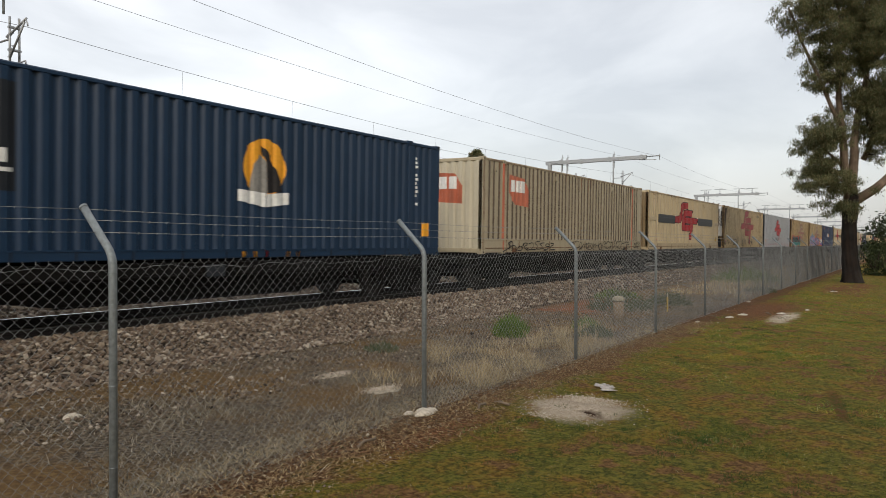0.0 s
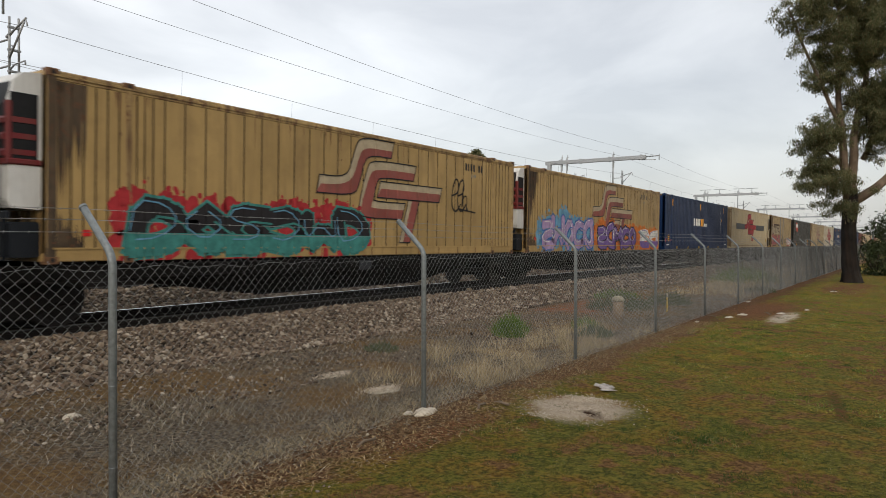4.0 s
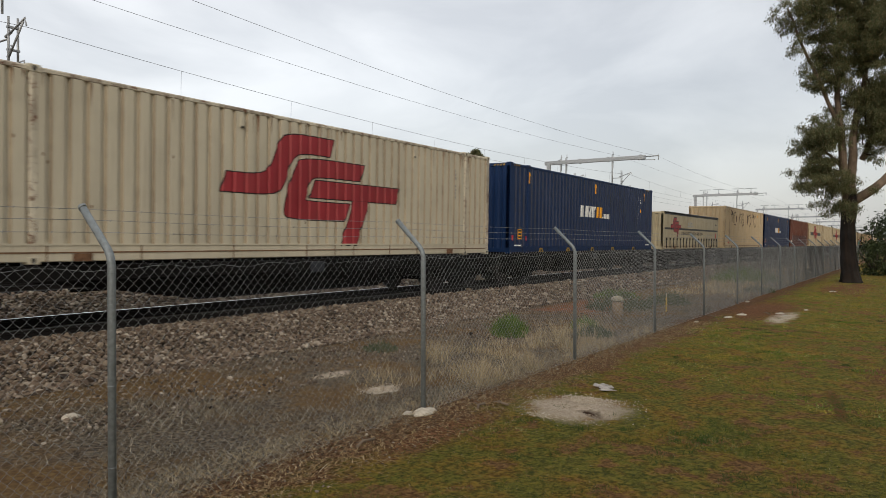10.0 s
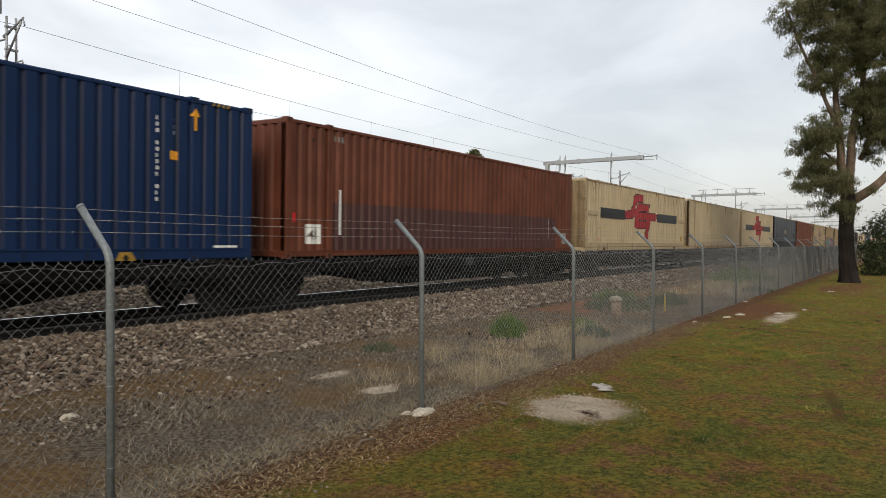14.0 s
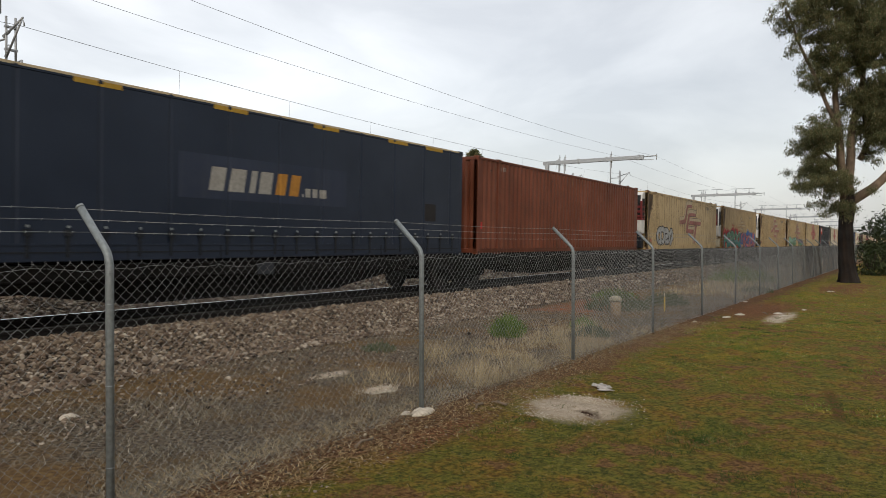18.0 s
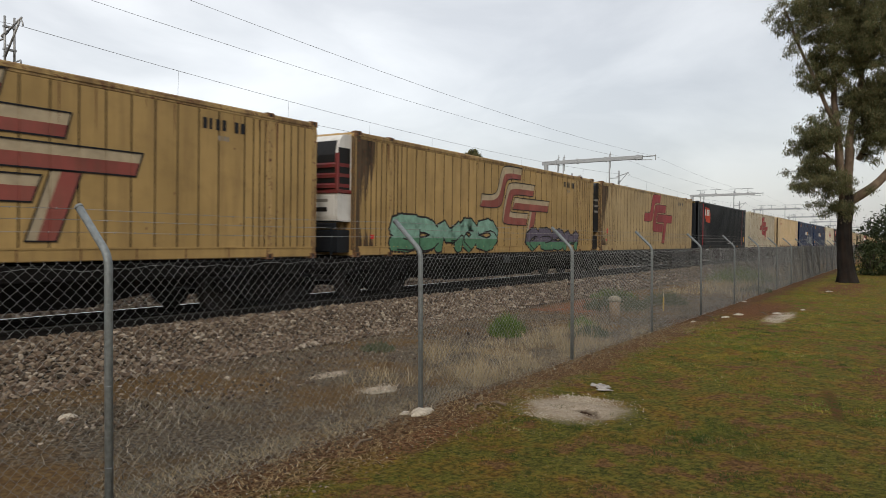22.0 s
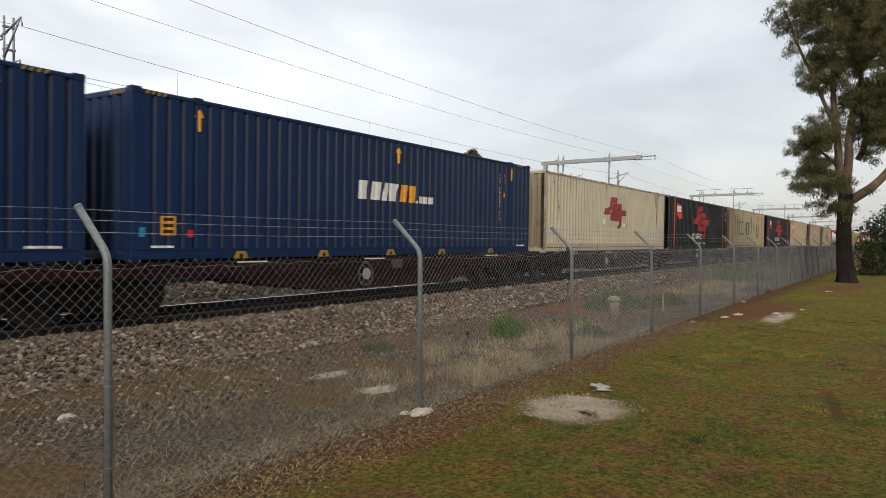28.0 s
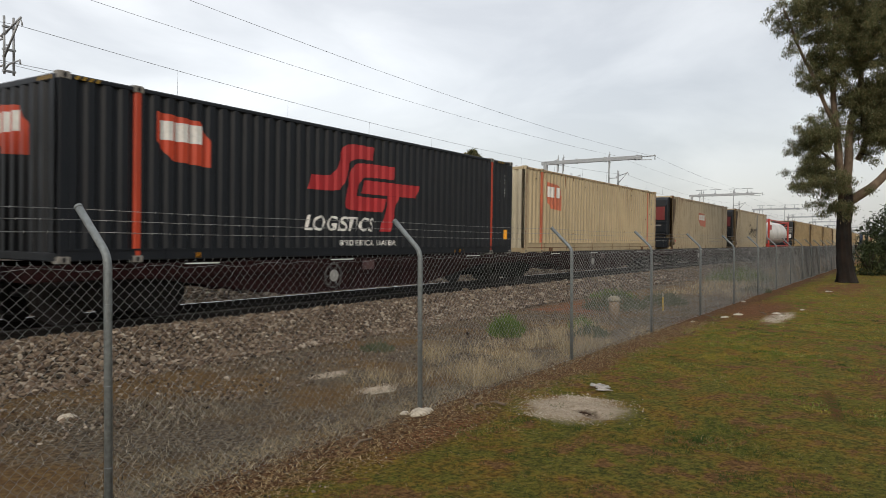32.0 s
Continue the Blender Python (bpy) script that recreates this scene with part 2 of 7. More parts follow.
# ---- mesh helpers ----
class Solid:
    """Gathers corners and faces of one mesh."""

    def __init__(self):
        self.v, self.f, self.k, self.smooth = [], [], [], []

    def face(self, pts, k=0, smooth=False):
        i = len(self.v)
        self.v += [tuple(p) for p in pts]
        self.f.append(tuple(range(i, i + len(pts))))
        self.k.append(k)
        self.smooth.append(smooth)

    def grid(self, rings, k=0, smooth=True, closed=True, caps=True):
        """Skin over rings of points, each ring with the same count."""
        i, m = len(self.v), len(rings[0])
        for r in rings:
            self.v += [tuple(p) for p in r]
        for a in range(len(rings) - 1):
            for b in range(m if closed else m - 1):
                c = (b + 1) % m
                self.f.append((i + a * m + b, i + a * m + c, i + (a + 1) * m + c, i + (a + 1) * m + b))
                self.k.append(k)
                self.smooth.append(smooth)
        if caps and closed:
            self.f += [tuple(i + b for b in reversed(range(m))), tuple(i + (len(rings) - 1) * m + b for b in range(m))]
            self.k += [k, k]
            self.smooth += [False, False]

    def box(self, x0, x1, y0, y1, z0, z1, k=0, cut=0.0):
        """A box; cut bevels its four long edges (along its longest side)."""
        c = min(cut, (x1 - x0) / 3, (y1 - y0) / 3, (z1 - z0) / 3)
        if c <= 0:
            self.grid([[(x0, y0, z), (x1, y0, z), (x1, y1, z), (x0, y1, z)] for z in (z0, z1)], k, False)
            return
        s = (x1 - x0, y1 - y0, z1 - z0)
        ax = s.index(max(s))

        def ring(t):
            u0, u1, w0, w1 = ((y0, y1, z0, z1), (z0, z1, x0, x1), (x0, x1, y0, y1))[ax]
            pts = [(u0 + c, w0), (u1 - c, w0), (u1, w0 + c), (u1, w1 - c), (u1 - c, w1), (u0 + c, w1), (u0, w1 - c), (u0, w0 + c)]
            return [((t, u, w), (w, t, u), (u, w, t))[ax] for u, w in pts]

        a, b = ((x0, x1), (y0, y1), (z0, z1))[ax]
        self.grid([ring(a), ring(b)], k, False)

    def tube(self, path, radius, sides=8, k=0, smooth=True):
        path = [Vector(p) for p in path]
        rad = radius if isinstance(radius, (list, tuple)) else [radius] * len(path)
        rings, ref = [], None
        for i, p in enumerate(path):
            d = (path[min(i + 1, len(path) - 1)] - path[max(i - 1, 0)]).normalized()
            if ref is None:
                ref = Vector((0, 0, 1)) if abs(d.z) < 0.9 else Vector((1, 0, 0))
            u = (ref - d * ref.dot(d)).normalized()
            ref = u
            w = d.cross(u)
            rings.append([p + (u * math.cos(a) + w * math.sin(a)) * rad[i] for a in (2 * math.pi * j / sides for j in range(sides))])
        self.grid(rings, k, smooth)

    def disc(self, c, axis, r, depth, sides=20, k=0):
        c, a = Vector(c), Vector(axis).normalized()
        self.tube([c - a * depth / 2, c + a * depth / 2], r, sides, k)

    def extrude(self, outline, axis, a, b, k=0):
        """Extrude a 2D outline along axis (0, 1, 2) from a to b."""
        def put(t, u, w):
            return ((t, u, w), (u, t, w), (u, w, t))[axis]
        self.grid([[put(t, u, w) for u, w in outline] for t in (a, b)], k, False)

    def mesh(self, name, *materials):
        me = bpy.data.meshes.new(name)
        me.from_pydata(self.v, [], self.f)
        for m in materials:
            me.materials.append(m)
        me.polygons.foreach_set("material_index", [min(k, len(materials) - 1) for k in self.k])
        me.polygons.foreach_set("use_smooth", self.smooth)
        me.update()
        return me


def thing(name, label, category, m, group="", kind=""):
    ob = new(name)
    ob.empty_display_size = 0.2
    ob.matrix_world = m
    return tagged(ob, label, category, group, kind)


def part(name, mesh, parent, label="", at=None):
    ob = new(name, mesh)
    ob.parent = parent
    if at:
        ob.matrix_basis = at
    return tagged(ob, label)


# ---- markings that follow the ribs of a side ----
def rib_profile(kind, length, o):
    """Breaks (x, depth) of a side's outline from above, between its end posts; depth is measured inwards."""
    flat, slope, inner, deep = {"wave": (0.112, 0.050, 0.075, 0.052), "unit": (0.175, 0.030, 0.050, 0.044), "fine": (0.235, 0.010, 0.022, 0.016),
                                "reefer": (0.440, 0.007, 0.014, 0.014), "plank": (0.165, 0.012, 0.073, 0.042), "curtain": (1.18, 0.03, 0.03, 0.012)}[kind]
    x, out = 0.17, [(0.0, 0.0), (0.17, 0.0)]
    if kind == "reefer" and length > 13:
        # seams crowd towards the lifting posts
        half = [0.17 + 0.195 * k for k in range(1, 6)] + [1.46, 1.60, 1.76, 1.98]
        seams = half + list(np.arange(2.38, length - 2.2, 0.44)) + [length - v for v in reversed(half)]
        for v in seams:
            out += [(v - 0.014, 0.0), (v - 0.007, deep), (v + 0.007, deep), (v + 0.014, 0.0)]
        return out + [(length - 0.17, 0.0), (length, 0.0)]
    if kind == "plank":
        k = 0
        while x + 0.5 < length - 0.17:
            f = 0.215 if k % 3 == 2 else 0.165
            out += [(x + f, 0.0), (x + f + 0.012, 0.042), (x + f + 0.085, 0.042), (x + f + 0.115, 0.0)]
            x, k = x + f + 0.115, k + 1
        return out + [(length - 0.17, 0.0), (length, 0.0)]
    while x + flat + 2 * slope + inner < length - 0.17:
        x += flat
        out.append((x, 0.0))
        out.append((x + slope, deep))
        out.append((x + slope + inner, deep))
        x += 2 * slope + inner
        out.append((x, 0.0))
    out += [(length - 0.17, 0.0), (length, 0.0)]
    return out


def depth_at(breaks, x):
    lo, hi = 0, len(breaks) - 1
    while hi - lo > 1:
        mid = (lo + hi) // 2
        if breaks[mid][0] <= x:
            lo = mid
        else:
            hi = mid
    (a, p), (b, q) = breaks[lo], breaks[hi]
    return p + (q - p) * (x - a) / max(b - a, 1e-6)


def laid_on(name, bm, breaks, proud, material, parent, label="", front=False, side=-1.22):
    """Cut a flat marking at each rib and lay it on the side (or, front, on the end panel)."""
    xs = [v.co.x for v in bm.verts]
    if not xs:
        return None
    a, b = min(xs), max(xs)
    for x, _ in breaks:
        if a < x < b:
            bmesh.ops.bisect_plane(bm, geom=bm.verts[:] + bm.edges[:] + bm.faces[:], plane_co=(x, 0, 0), plane_no=(1, 0, 0))
    for v in bm.verts:
        x, z, d = v.co.x, v.co.z, depth_at(breaks, v.co.x) - proud - v.co.y
        v.co = Vector((d, 1.22 - x, z)) if front else Vector((x, side + d, z))
    me = bpy.data.meshes.new(name)
    bm.to_mesh(me)
    bm.free()
    me.materials.append(material)
    return tagged(part(name, me, parent, label), kind="stuff" if name in SCATTERED else "")


SCATTERED = ("mural_cloud", "mural_outline", "mural_fill", "mural_foot", "mural_inside", "mural_shine", "sprayed_tag", "rust_staining", "soot_staining", "peeled_film", "code_bars", "emblem_edge")


def flat_shapes(polys, weld=False):
    bm = bmesh.new()
    for i, p in enumerate(polys):
        lift = 0.0 if weld else (i % 10) * 0.00035
        try:
            bm.faces.new([bm.verts.new((x, lift, z)) for x, z in p])
        except ValueError:
            pass
    if weld:
        bmesh.ops.remove_doubles(bm, verts=bm.verts[:], dist=0.0005)
    bmesh.ops.triangulate(bm, faces=bm.faces[:])
    return bm


def flat_text(words, x, z, size, stretch=1.0, slant=0.0):
    cu = bpy.data.curves.new("words", "FONT")
    cu.body, cu.size, cu.shear, cu.offset = words, size, slant, size * 0.012
    ob = bpy.data.objects.new("words", cu)
    scene.collection.objects.link(ob)
    me = bpy.data.meshes.new_from_object(ob.evaluated_get(bpy.context.evaluated_depsgraph_get()))
    bpy.data.objects.remove(ob)
    bm = bmesh.new()
    bm.from_mesh(me)
    for v in bm.verts:
        v.co = Vector((x + v.co.x * stretch, 0, z + v.co.y))
    return bm


def box_at(x0, x1, z0, z1, slant=0.0):
    h = (z1 - z0) * slant
    return [(x0, z0), (x1, z0), (x1 + h, z1), (x0 + h, z1)]


def oval(x, z, rx, rz, n=20, a0=0.0, a1=2 * math.pi):
    return [(x + rx * math.cos(a), z + rz * math.sin(a)) for a in (a0 + (a1 - a0) * i / n for i in range(n))]


def stroke(path, w):
    """A band of width w along a path, as quads."""
    out = []
    for (a, b), (c, d) in zip(path, path[1:]):
        n = math.hypot(c - a, d - b) or 1
        u, v = -(d - b) / n * w / 2, (c - a) / n * w / 2
        e, g = (c - a) / n * w * 0.3, (d - b) / n * w * 0.3
        out.append([(a + u - e, b + v - g), (c + u + e, d + v + g), (c - u + e, d - v + g), (a - u - e, b - v - g)])
    return out


EMBLEM_BANDS = (
    (((0.02, 0.60), (0.16, 0.60), (0.22, 0.66), (0.26, 0.90), (0.30, 1.0), (0.556, 1.0)), ((0.0, 0.44), (0.25, 0.44), (0.29, 0.54), (0.325, 0.77), (0.375, 0.84), (0.536, 0.84))),
    (((0.75, 0.80), (0.39, 0.80), (0.345, 0.72), (0.28, 0.30), (0.31, 0.235), (0.63, 0.235)), ((0.73, 0.64), (0.46, 0.64), (0.425, 0.60), (0.40, 0.43), (0.395, 0.40), (0.66, 0.40))),
    (((0.452, 0.60), (1.0, 0.60)), ((0.425, 0.44), (0.972, 0.44))),
    (((0.686, 0.438), (0.61, 0.0)), ((0.785, 0.438), (0.705, 0.0))),
)
LOW_BANDS = (
    (((0.03, 0.52), (0.17, 0.53), (0.25, 0.60), (0.29, 0.82), (0.33, 0.91), (0.545, 0.91)), EMBLEM_BANDS[0][1]),
    (((0.74, 0.72), (0.41, 0.72), (0.365, 0.64), (0.30, 0.30), (0.31, 0.235), (0.63, 0.235)), ((0.73, 0.64), (0.46, 0.64), (0.425, 0.60), (0.385, 0.36), (0.38, 0.33), (0.65, 0.33))),
    (((0.46, 0.53), (0.985, 0.53)), ((0.425, 0.44), (0.972, 0.44))),
    (((0.72, 0.438), (0.645, 0.0)), ((0.785, 0.438), (0.705, 0.0))),
)


def rounded(side, times=2):
    """Cut the corners of a path so that it bends smoothly; its ends stay."""
    for _ in range(times):
        cut = [side[0]]
        for (a, b), (c, d) in zip(side, side[1:]):
            cut += [(a * 0.75 + c * 0.25, b * 0.75 + d * 0.25), (a * 0.25 + c * 0.75, b * 0.25 + d * 0.75)]
        side = cut + [side[-1]]
    return list(side)


def emblem(x, z, w, h, bands=EMBLEM_BANDS):
    """Interlocking slanted bands with round bends, as painted on many of the boxes."""
    out = []
    for a, b in bands:
        p, q = [[(x + u * w, z + v * h) for u, v in rounded(side)] for side in (a, b)]
        out += [[p[i], p[i + 1], q[i + 1], q[i]] for i in range(len(p) - 1)]
    return out


def emblem_lines(x, z, w, h, wide):
    lines = []
    for a, b in EMBLEM_BANDS:
        p = [(x + u * w, z + v * h) for u, v in rounded(a) + rounded(b)[::-1]]
        for s, e in zip(p, p[1:] + p[:1]):
            lines += stroke([s, e], wide)
    return lines


def put_emblem(c, x, z, w, h, material, halo=None):
    laid_on("emblem_edge", flat_shapes(emblem_lines(x, z, w, h, 0.075 if halo else 0.045)), c["breaks"], 0.003, halo or INK, c["ob"], "thin dark edge of the emblem")
    laid_on("emblem", flat_shapes(emblem(x, z, w, h), True), c["breaks"], 0.008, material, c["ob"], "emblem of interlocking slanted bands")


def put_outline_emblem(c, x, z, w, h, material, dark):
    """The older emblem: thin dark outlines round a pale ground and maroon bands set low inside them."""
    laid_on("emblem_ground", flat_shapes(emblem(x, z, w, h), True), c["breaks"], 0.003, PALEFILL, c["ob"], "pale peeling ground of the emblem")
    laid_on("emblem", flat_shapes(emblem(x, z, w, h, LOW_BANDS), True), c["breaks"], 0.008, material, c["ob"], "weathered maroon emblem of slanted bands")
    laid_on("emblem_edge", flat_shapes(emblem_lines(x, z, w, h, 0.026)), c["breaks"], 0.013, dark, c["ob"], "dark outline of the emblem")


def put_unit_name(c, x, z, w, pale=WHITEMARK, warm=AMBER):
    """A row of slanted white and amber blocks where the hirer's name stands."""
    h, u = w * 0.135, x
    for bw, tall, material in ((0.125, 1, pale), (0.135, 1, pale), (0.055, 1, pale), (0.12, 1, pale), (0.10, 1, warm), (0.10, 1, warm),
                               (0.018, 0.14, pale), (0.055, 0.42, pale), (0.055, 0.42, pale), (0.08, 0.42, pale)):
        b = bw * w
        laid_on("name_block", flat_shapes([box_at(u, u + b * 0.84, z, z + h * tall, 0.18 if tall == 1 else 0)]), c["breaks"], 0.005, material, c["ob"], "slanted amber block" if material is warm else "slanted white block")
        u += b + (0.018 if tall == 1 else 0.012) * w


def put_badge(c, x, z, w, h, material, ends=True):
    """An orange-red badge with clipped corners and three pale blocks."""
    def shape(x, z, w, h):
        return [(x, z + h * 0.42), (x + w * 0.28, z + h * 0.06), (x + w, z), (x + w, z + h * 0.55), (x + w * 0.78, z + h * 0.93), (x, z + h)]
    sides = [(x, w, c["breaks"], False)] + ([(0.45, w * 0.95, c["front"], True)] if ends else [])
    for x0, w0, ribs, front in sides:
        laid_on("badge", flat_shapes([shape(x0, z, w0, h)]), ribs, 0.003, material, c["ob"], "orange-red badge with clipped corners", front)
        for u in (0.07, 0.34, 0.61):
            laid_on("badge_block", flat_shapes([box_at(x0 + u * w0, x0 + (u + 0.22) * w0, z + h * 0.46, z + h * 0.84)]), ribs, 0.006, WHITEMARK, c["ob"], "pale block on the badge", front)


def put_bars(c, name, rects, material, label=""):
    groups = [[r] for r in rects] if len(rects) < 5 and name not in ("code_bars", "badge_bars") else [rects]
    for g in groups:
        laid_on(name, flat_shapes([box_at(*r) for r in g]), c["breaks"], 0.006, material, c["ob"], label)


def code_column(c, x, z0, z1, material=WHITEMARK, w=0.07):
    n = int((z1 - z0) / 0.105)
    put_bars(c, "code_bars", [(x, x + w * (0.5 + 0.4 * ((i * 7) % 3) / 2), z1 - (i + 1) * 0.105, z1 - (i + 1) * 0.105 + 0.065) for i in range(n) if i not in (3, 10)], material, "column of small code bars")


def code_row(c, x, z, n, h, material=BLACKMARK, gap=None):
    put_bars(c, "code_bars", [(x + i * h * 0.72, x + i * h * 0.72 + h * (0.30 if i % 3 == 1 else 0.46), z, z + h) for i in range(n) if i != gap], material, "row of code bars")


def put_words(c, words, x, z, size, material, stretch=1.0, slant=0.0):
    laid_on("lettering", flat_text(words, x, z, size, stretch, slant), c["breaks"], 0.006, material, c["ob"], "painted lettering")


def put_tag(c, x, z, w, h, material, seed, width=0.035, loops=None, sill=False):
    """A quick hand-sprayed scrawl of hooks, arches and loops run together, with tails and dots."""
    r, n = random.Random(seed), (loops or max(4, int(w / (h * 0.55)))) + 1
    hooks = (((0.0, 0.9), (0.05, 0.0), (0.1, 0.55), (0.6, 0.6), (0.65, 0.0), (0.8, 0.1)), ((0.75, 0.8), (0.35, 1.0), (0.05, 0.5), (0.35, 0.0), (0.8, 0.2), (0.95, 0.35)),
             ((0.1, 0.45), (0.7, 0.55), (0.55, 0.95), (0.15, 0.8), (0.1, 0.2), (0.55, 0.0), (0.95, 0.25)), ((0.0, 0.1), (0.25, 1.0), (0.35, 0.1), (0.6, 0.9), (0.85, 0.0)),
             ((0.1, 0.0), (0.15, 1.0), (0.7, 0.8), (0.2, 0.45), (0.8, 0.0)), ((0.7, 0.95), (0.1, 0.85), (0.65, 0.45), (0.5, 0.05), (0.0, 0.1)), ((0.4, 1.0), (0.05, 0.5), (0.4, 0.0), (0.75, 0.5), (0.42, 0.98)))
    step, polys = w / n, []
    for i in range(n):
        a, k, lift = x + step * i, r.uniform(0.8, 1.15), r.uniform(-0.06, 0.10) * h
        flip, wide = r.choice((True, False)), r.uniform(1.4, 2.0)
        path = [(a + step * ((1 - u if flip else u) * wide + 0.35 * v), z + lift + h * v * k * 0.92) for u, v in r.choice(hooks)]
        polys += stroke(rounded(path, 2), width * r.uniform(0.8, 1.15))
    for i in range(max(1, n // 3)):
        u = x + w * r.random()
        polys += stroke([(u, z + h * r.uniform(-0.1, 0.2)), (u + h * r.uniform(0.5, 1.4), z + h * r.uniform(-0.12, 0.12))], width * 0.8)
    laid_on("sprayed_tag", flat_shapes(polys), [(0.0, 0.0), (c["L"], 0.0)] if sill else c["breaks"], 0.026 if sill else 0.008, material, c["ob"], "hand-sprayed scribble")


def put_flakes(c, x0, x1, z0, z1, seed, material, count):
    """The torn remains of a film that once covered a panel: a ragged top strip and scattered flakes."""
    r, polys = random.Random(seed), []
    laid_on("film_ghost", flat_shapes([box_at(x0, x1, z0, z1)]), c["breaks"], 0.0025, PALEFILL, c["ob"], "pale patch where a film has peeled")
    for k in range(count):
        x, t = r.uniform(x0, x1), r.random() ** 1.8
        z, q = z1 - t * (z1 - z0), r.uniform(0.03, 0.13)
        a = r.uniform(0, 6.28)
        polys.append([(min(x1, max(x0, x + q * r.uniform(0.5, 1.3) * math.cos(a + m * 1.2566))), min(z1, max(z0, z + 0.7 * q * r.uniform(0.5, 1.3) * math.sin(a + m * 1.2566)))) for m in range(5)])
    for k in range(26):
        a = x0 + (x1 - x0) * (0.35 + 0.65 * k / 26)
        polys.append([(a, z1), (a, z1 - r.uniform(0.05, 0.22)), (min(x1, a + 0.12), z1 - r.uniform(0.05, 0.22)), (min(x1, a + 0.13), z1)])
    laid_on("peeled_film", flat_shapes(polys), c["breaks"], 0.007, material, c["ob"], "torn brown flakes of film")


def cut_below(poly, z):
    """The part of a polygon that lies under the height z."""
    out = []
    for (a, b), (c, d) in zip(poly, poly[1:] + poly[:1]):
        if b <= z:
            out.append((a, b))
        if (b <= z) != (d <= z):
            t = (z - b) / (d - b)
            out.append((a + (c - a) * t, z))
    return out


def fat(path, w, low):
    """A broad band along a path with round joints, kept above the container's foot."""
    polys = stroke(path, w) + [oval(a, b, w / 2, w / 2, 10) for a, b in path]
    return [[(a, max(low, b)) for a, b in p] for p in polys]


ROUND_SHAPES = (((0.12, 0.0), (0.14, 1.0), (0.62, 0.92), (0.88, 0.5), (0.6, 0.08), (0.12, 0.02)), ((0.86, 0.86), (0.42, 1.0), (0.10, 0.5), (0.42, 0.0), (0.88, 0.16)),
                ((0.5, 0.02), (0.10, 0.5), (0.5, 1.0), (0.9, 0.5), (0.5, 0.02)), ((0.84, 0.9), (0.30, 0.96), (0.16, 0.62), (0.8, 0.42), (0.7, 0.06), (0.10, 0.06)), ((0.12, 0.0), (0.10, 0.96), (0.5, 0.35), (0.88, 0.98), (0.9, 0.0)))
SHARP_SHAPES = (((0.0, 0.0), (0.25, 1.0), (0.6, 0.1), (0.95, 0.95)), ((0.95, 1.05), (0.1, 0.75), (0.8, 0.35), (0.05, 0.0)), ((0.1, 0.0), (0.35, 1.1), (0.9, 0.0), (0.2, 0.35)), ((0.0, 0.9), (0.75, 0.8), (0.3, 0.0), (1.0, 0.1)),
                ((0.1, 1.0), (0.2, 0.0), (0.9, 0.15), (0.6, 0.7)))


def put_piece(c, x0, x1, z0, z1, fill, edge, cloud, seed, n=5, shine="white", second=None, sharp=False):
    """A sprayed mural of fat interlocked shapes, toned darker towards the foot, with an outline, on a cloud of another colour."""
    r, low = random.Random(seed), 0.03
    step, h = (x1 - x0) / n, z1 - z0
    if cloud:
        dots = []
        for i in range(420):
            q = r.random()
            x = x0 - 0.22 + (x1 - x0 + 0.44) * q
            top = z1 + h * (0.10 + 0.14 * math.sin(q * 9 + seed) + 0.08 * math.sin(q * 23 + seed)) * math.sin(math.pi * min(1, q + 0.08)) ** 0.5
            t = r.random() ** 0.8
            rad = (0.045 if t > 0.86 else 0.14) * r.uniform(0.5, 1.3)
            dots.append([(a, max(low, b)) for a, b in oval(x, low + (top - low) * t, rad, rad, 9, r.random())])
        laid_on("mural_cloud", flat_shapes(dots), c["breaks"], 0.004, SPRAY[cloud], c["ob"], cloud + " sprayed cloud")
    fills, edges, foot, lines, glints = [], [], [], [], []
    w = min(step * (0.21 if sharp else 0.34), h * 0.36)
    order = r.sample(range(5), 5)
    for i in range(n):
        a, k, sway = x0 + step * (i + 0.04), r.uniform(0.86, 1.06), r.uniform(-0.08, 0.14) * step
        across, over = r.choice((0, 1)), r.choice((0, 1))
        path = [(a - 0.08 * step + abs(across - u) * step * 1.2 + sway * v, z0 + w * 0.55 + abs(over - v) * (h * k - w * 1.05)) for u, v in (SHARP_SHAPES if sharp else ROUND_SHAPES)[order[i % 5]]]
        if not sharp:
            path = rounded(path, 1)
        band = fat(path, w, low)
        fills += band
        edges += fat(path, w + 0.10, low)
        foot += [q for q in (cut_below(p, z0 + h * 0.40) for p in band) if len(q) > 2]
        shift = [(u - w * 0.34, v + w * 0.34) for u, v in path]
        glints += stroke(shift[1:-1], 0.025)
        lines += stroke([(u + w * 0.46, v - w * 0.42) for u, v in path[: len(path) // 2 + 1]], 0.04)
    laid_on("mural_outline", flat_shapes(edges), c["breaks"], 0.009, SPRAY[edge], c["ob"], edge + " sprayed outline")
    laid_on("mural_fill", flat_shapes(fills), c["breaks"], 0.014, SPRAY[fill], c["ob"], fill + " sprayed fat shapes")
    if second:
        laid_on("mural_foot", flat_shapes(foot), c["breaks"], 0.019, SPRAY[second], c["ob"], second + " sprayed lower tone")
    laid_on("mural_inside", flat_shapes([[(a, max(low, b)) for a, b in p] for p in lines]), c["breaks"], 0.024, SPRAY[edge], c["ob"])
    if shine:
        laid_on("mural_shine", flat_shapes([[(a, max(low, b)) for a, b in p] for p in glints]), c["breaks"], 0.028, SPRAY[shine], c["ob"])


# ---- freight containers ----
CACHE = {}


def cached(key, make):
    if key not in CACHE:
        CACHE[key] = make()
    return CACHE[key]


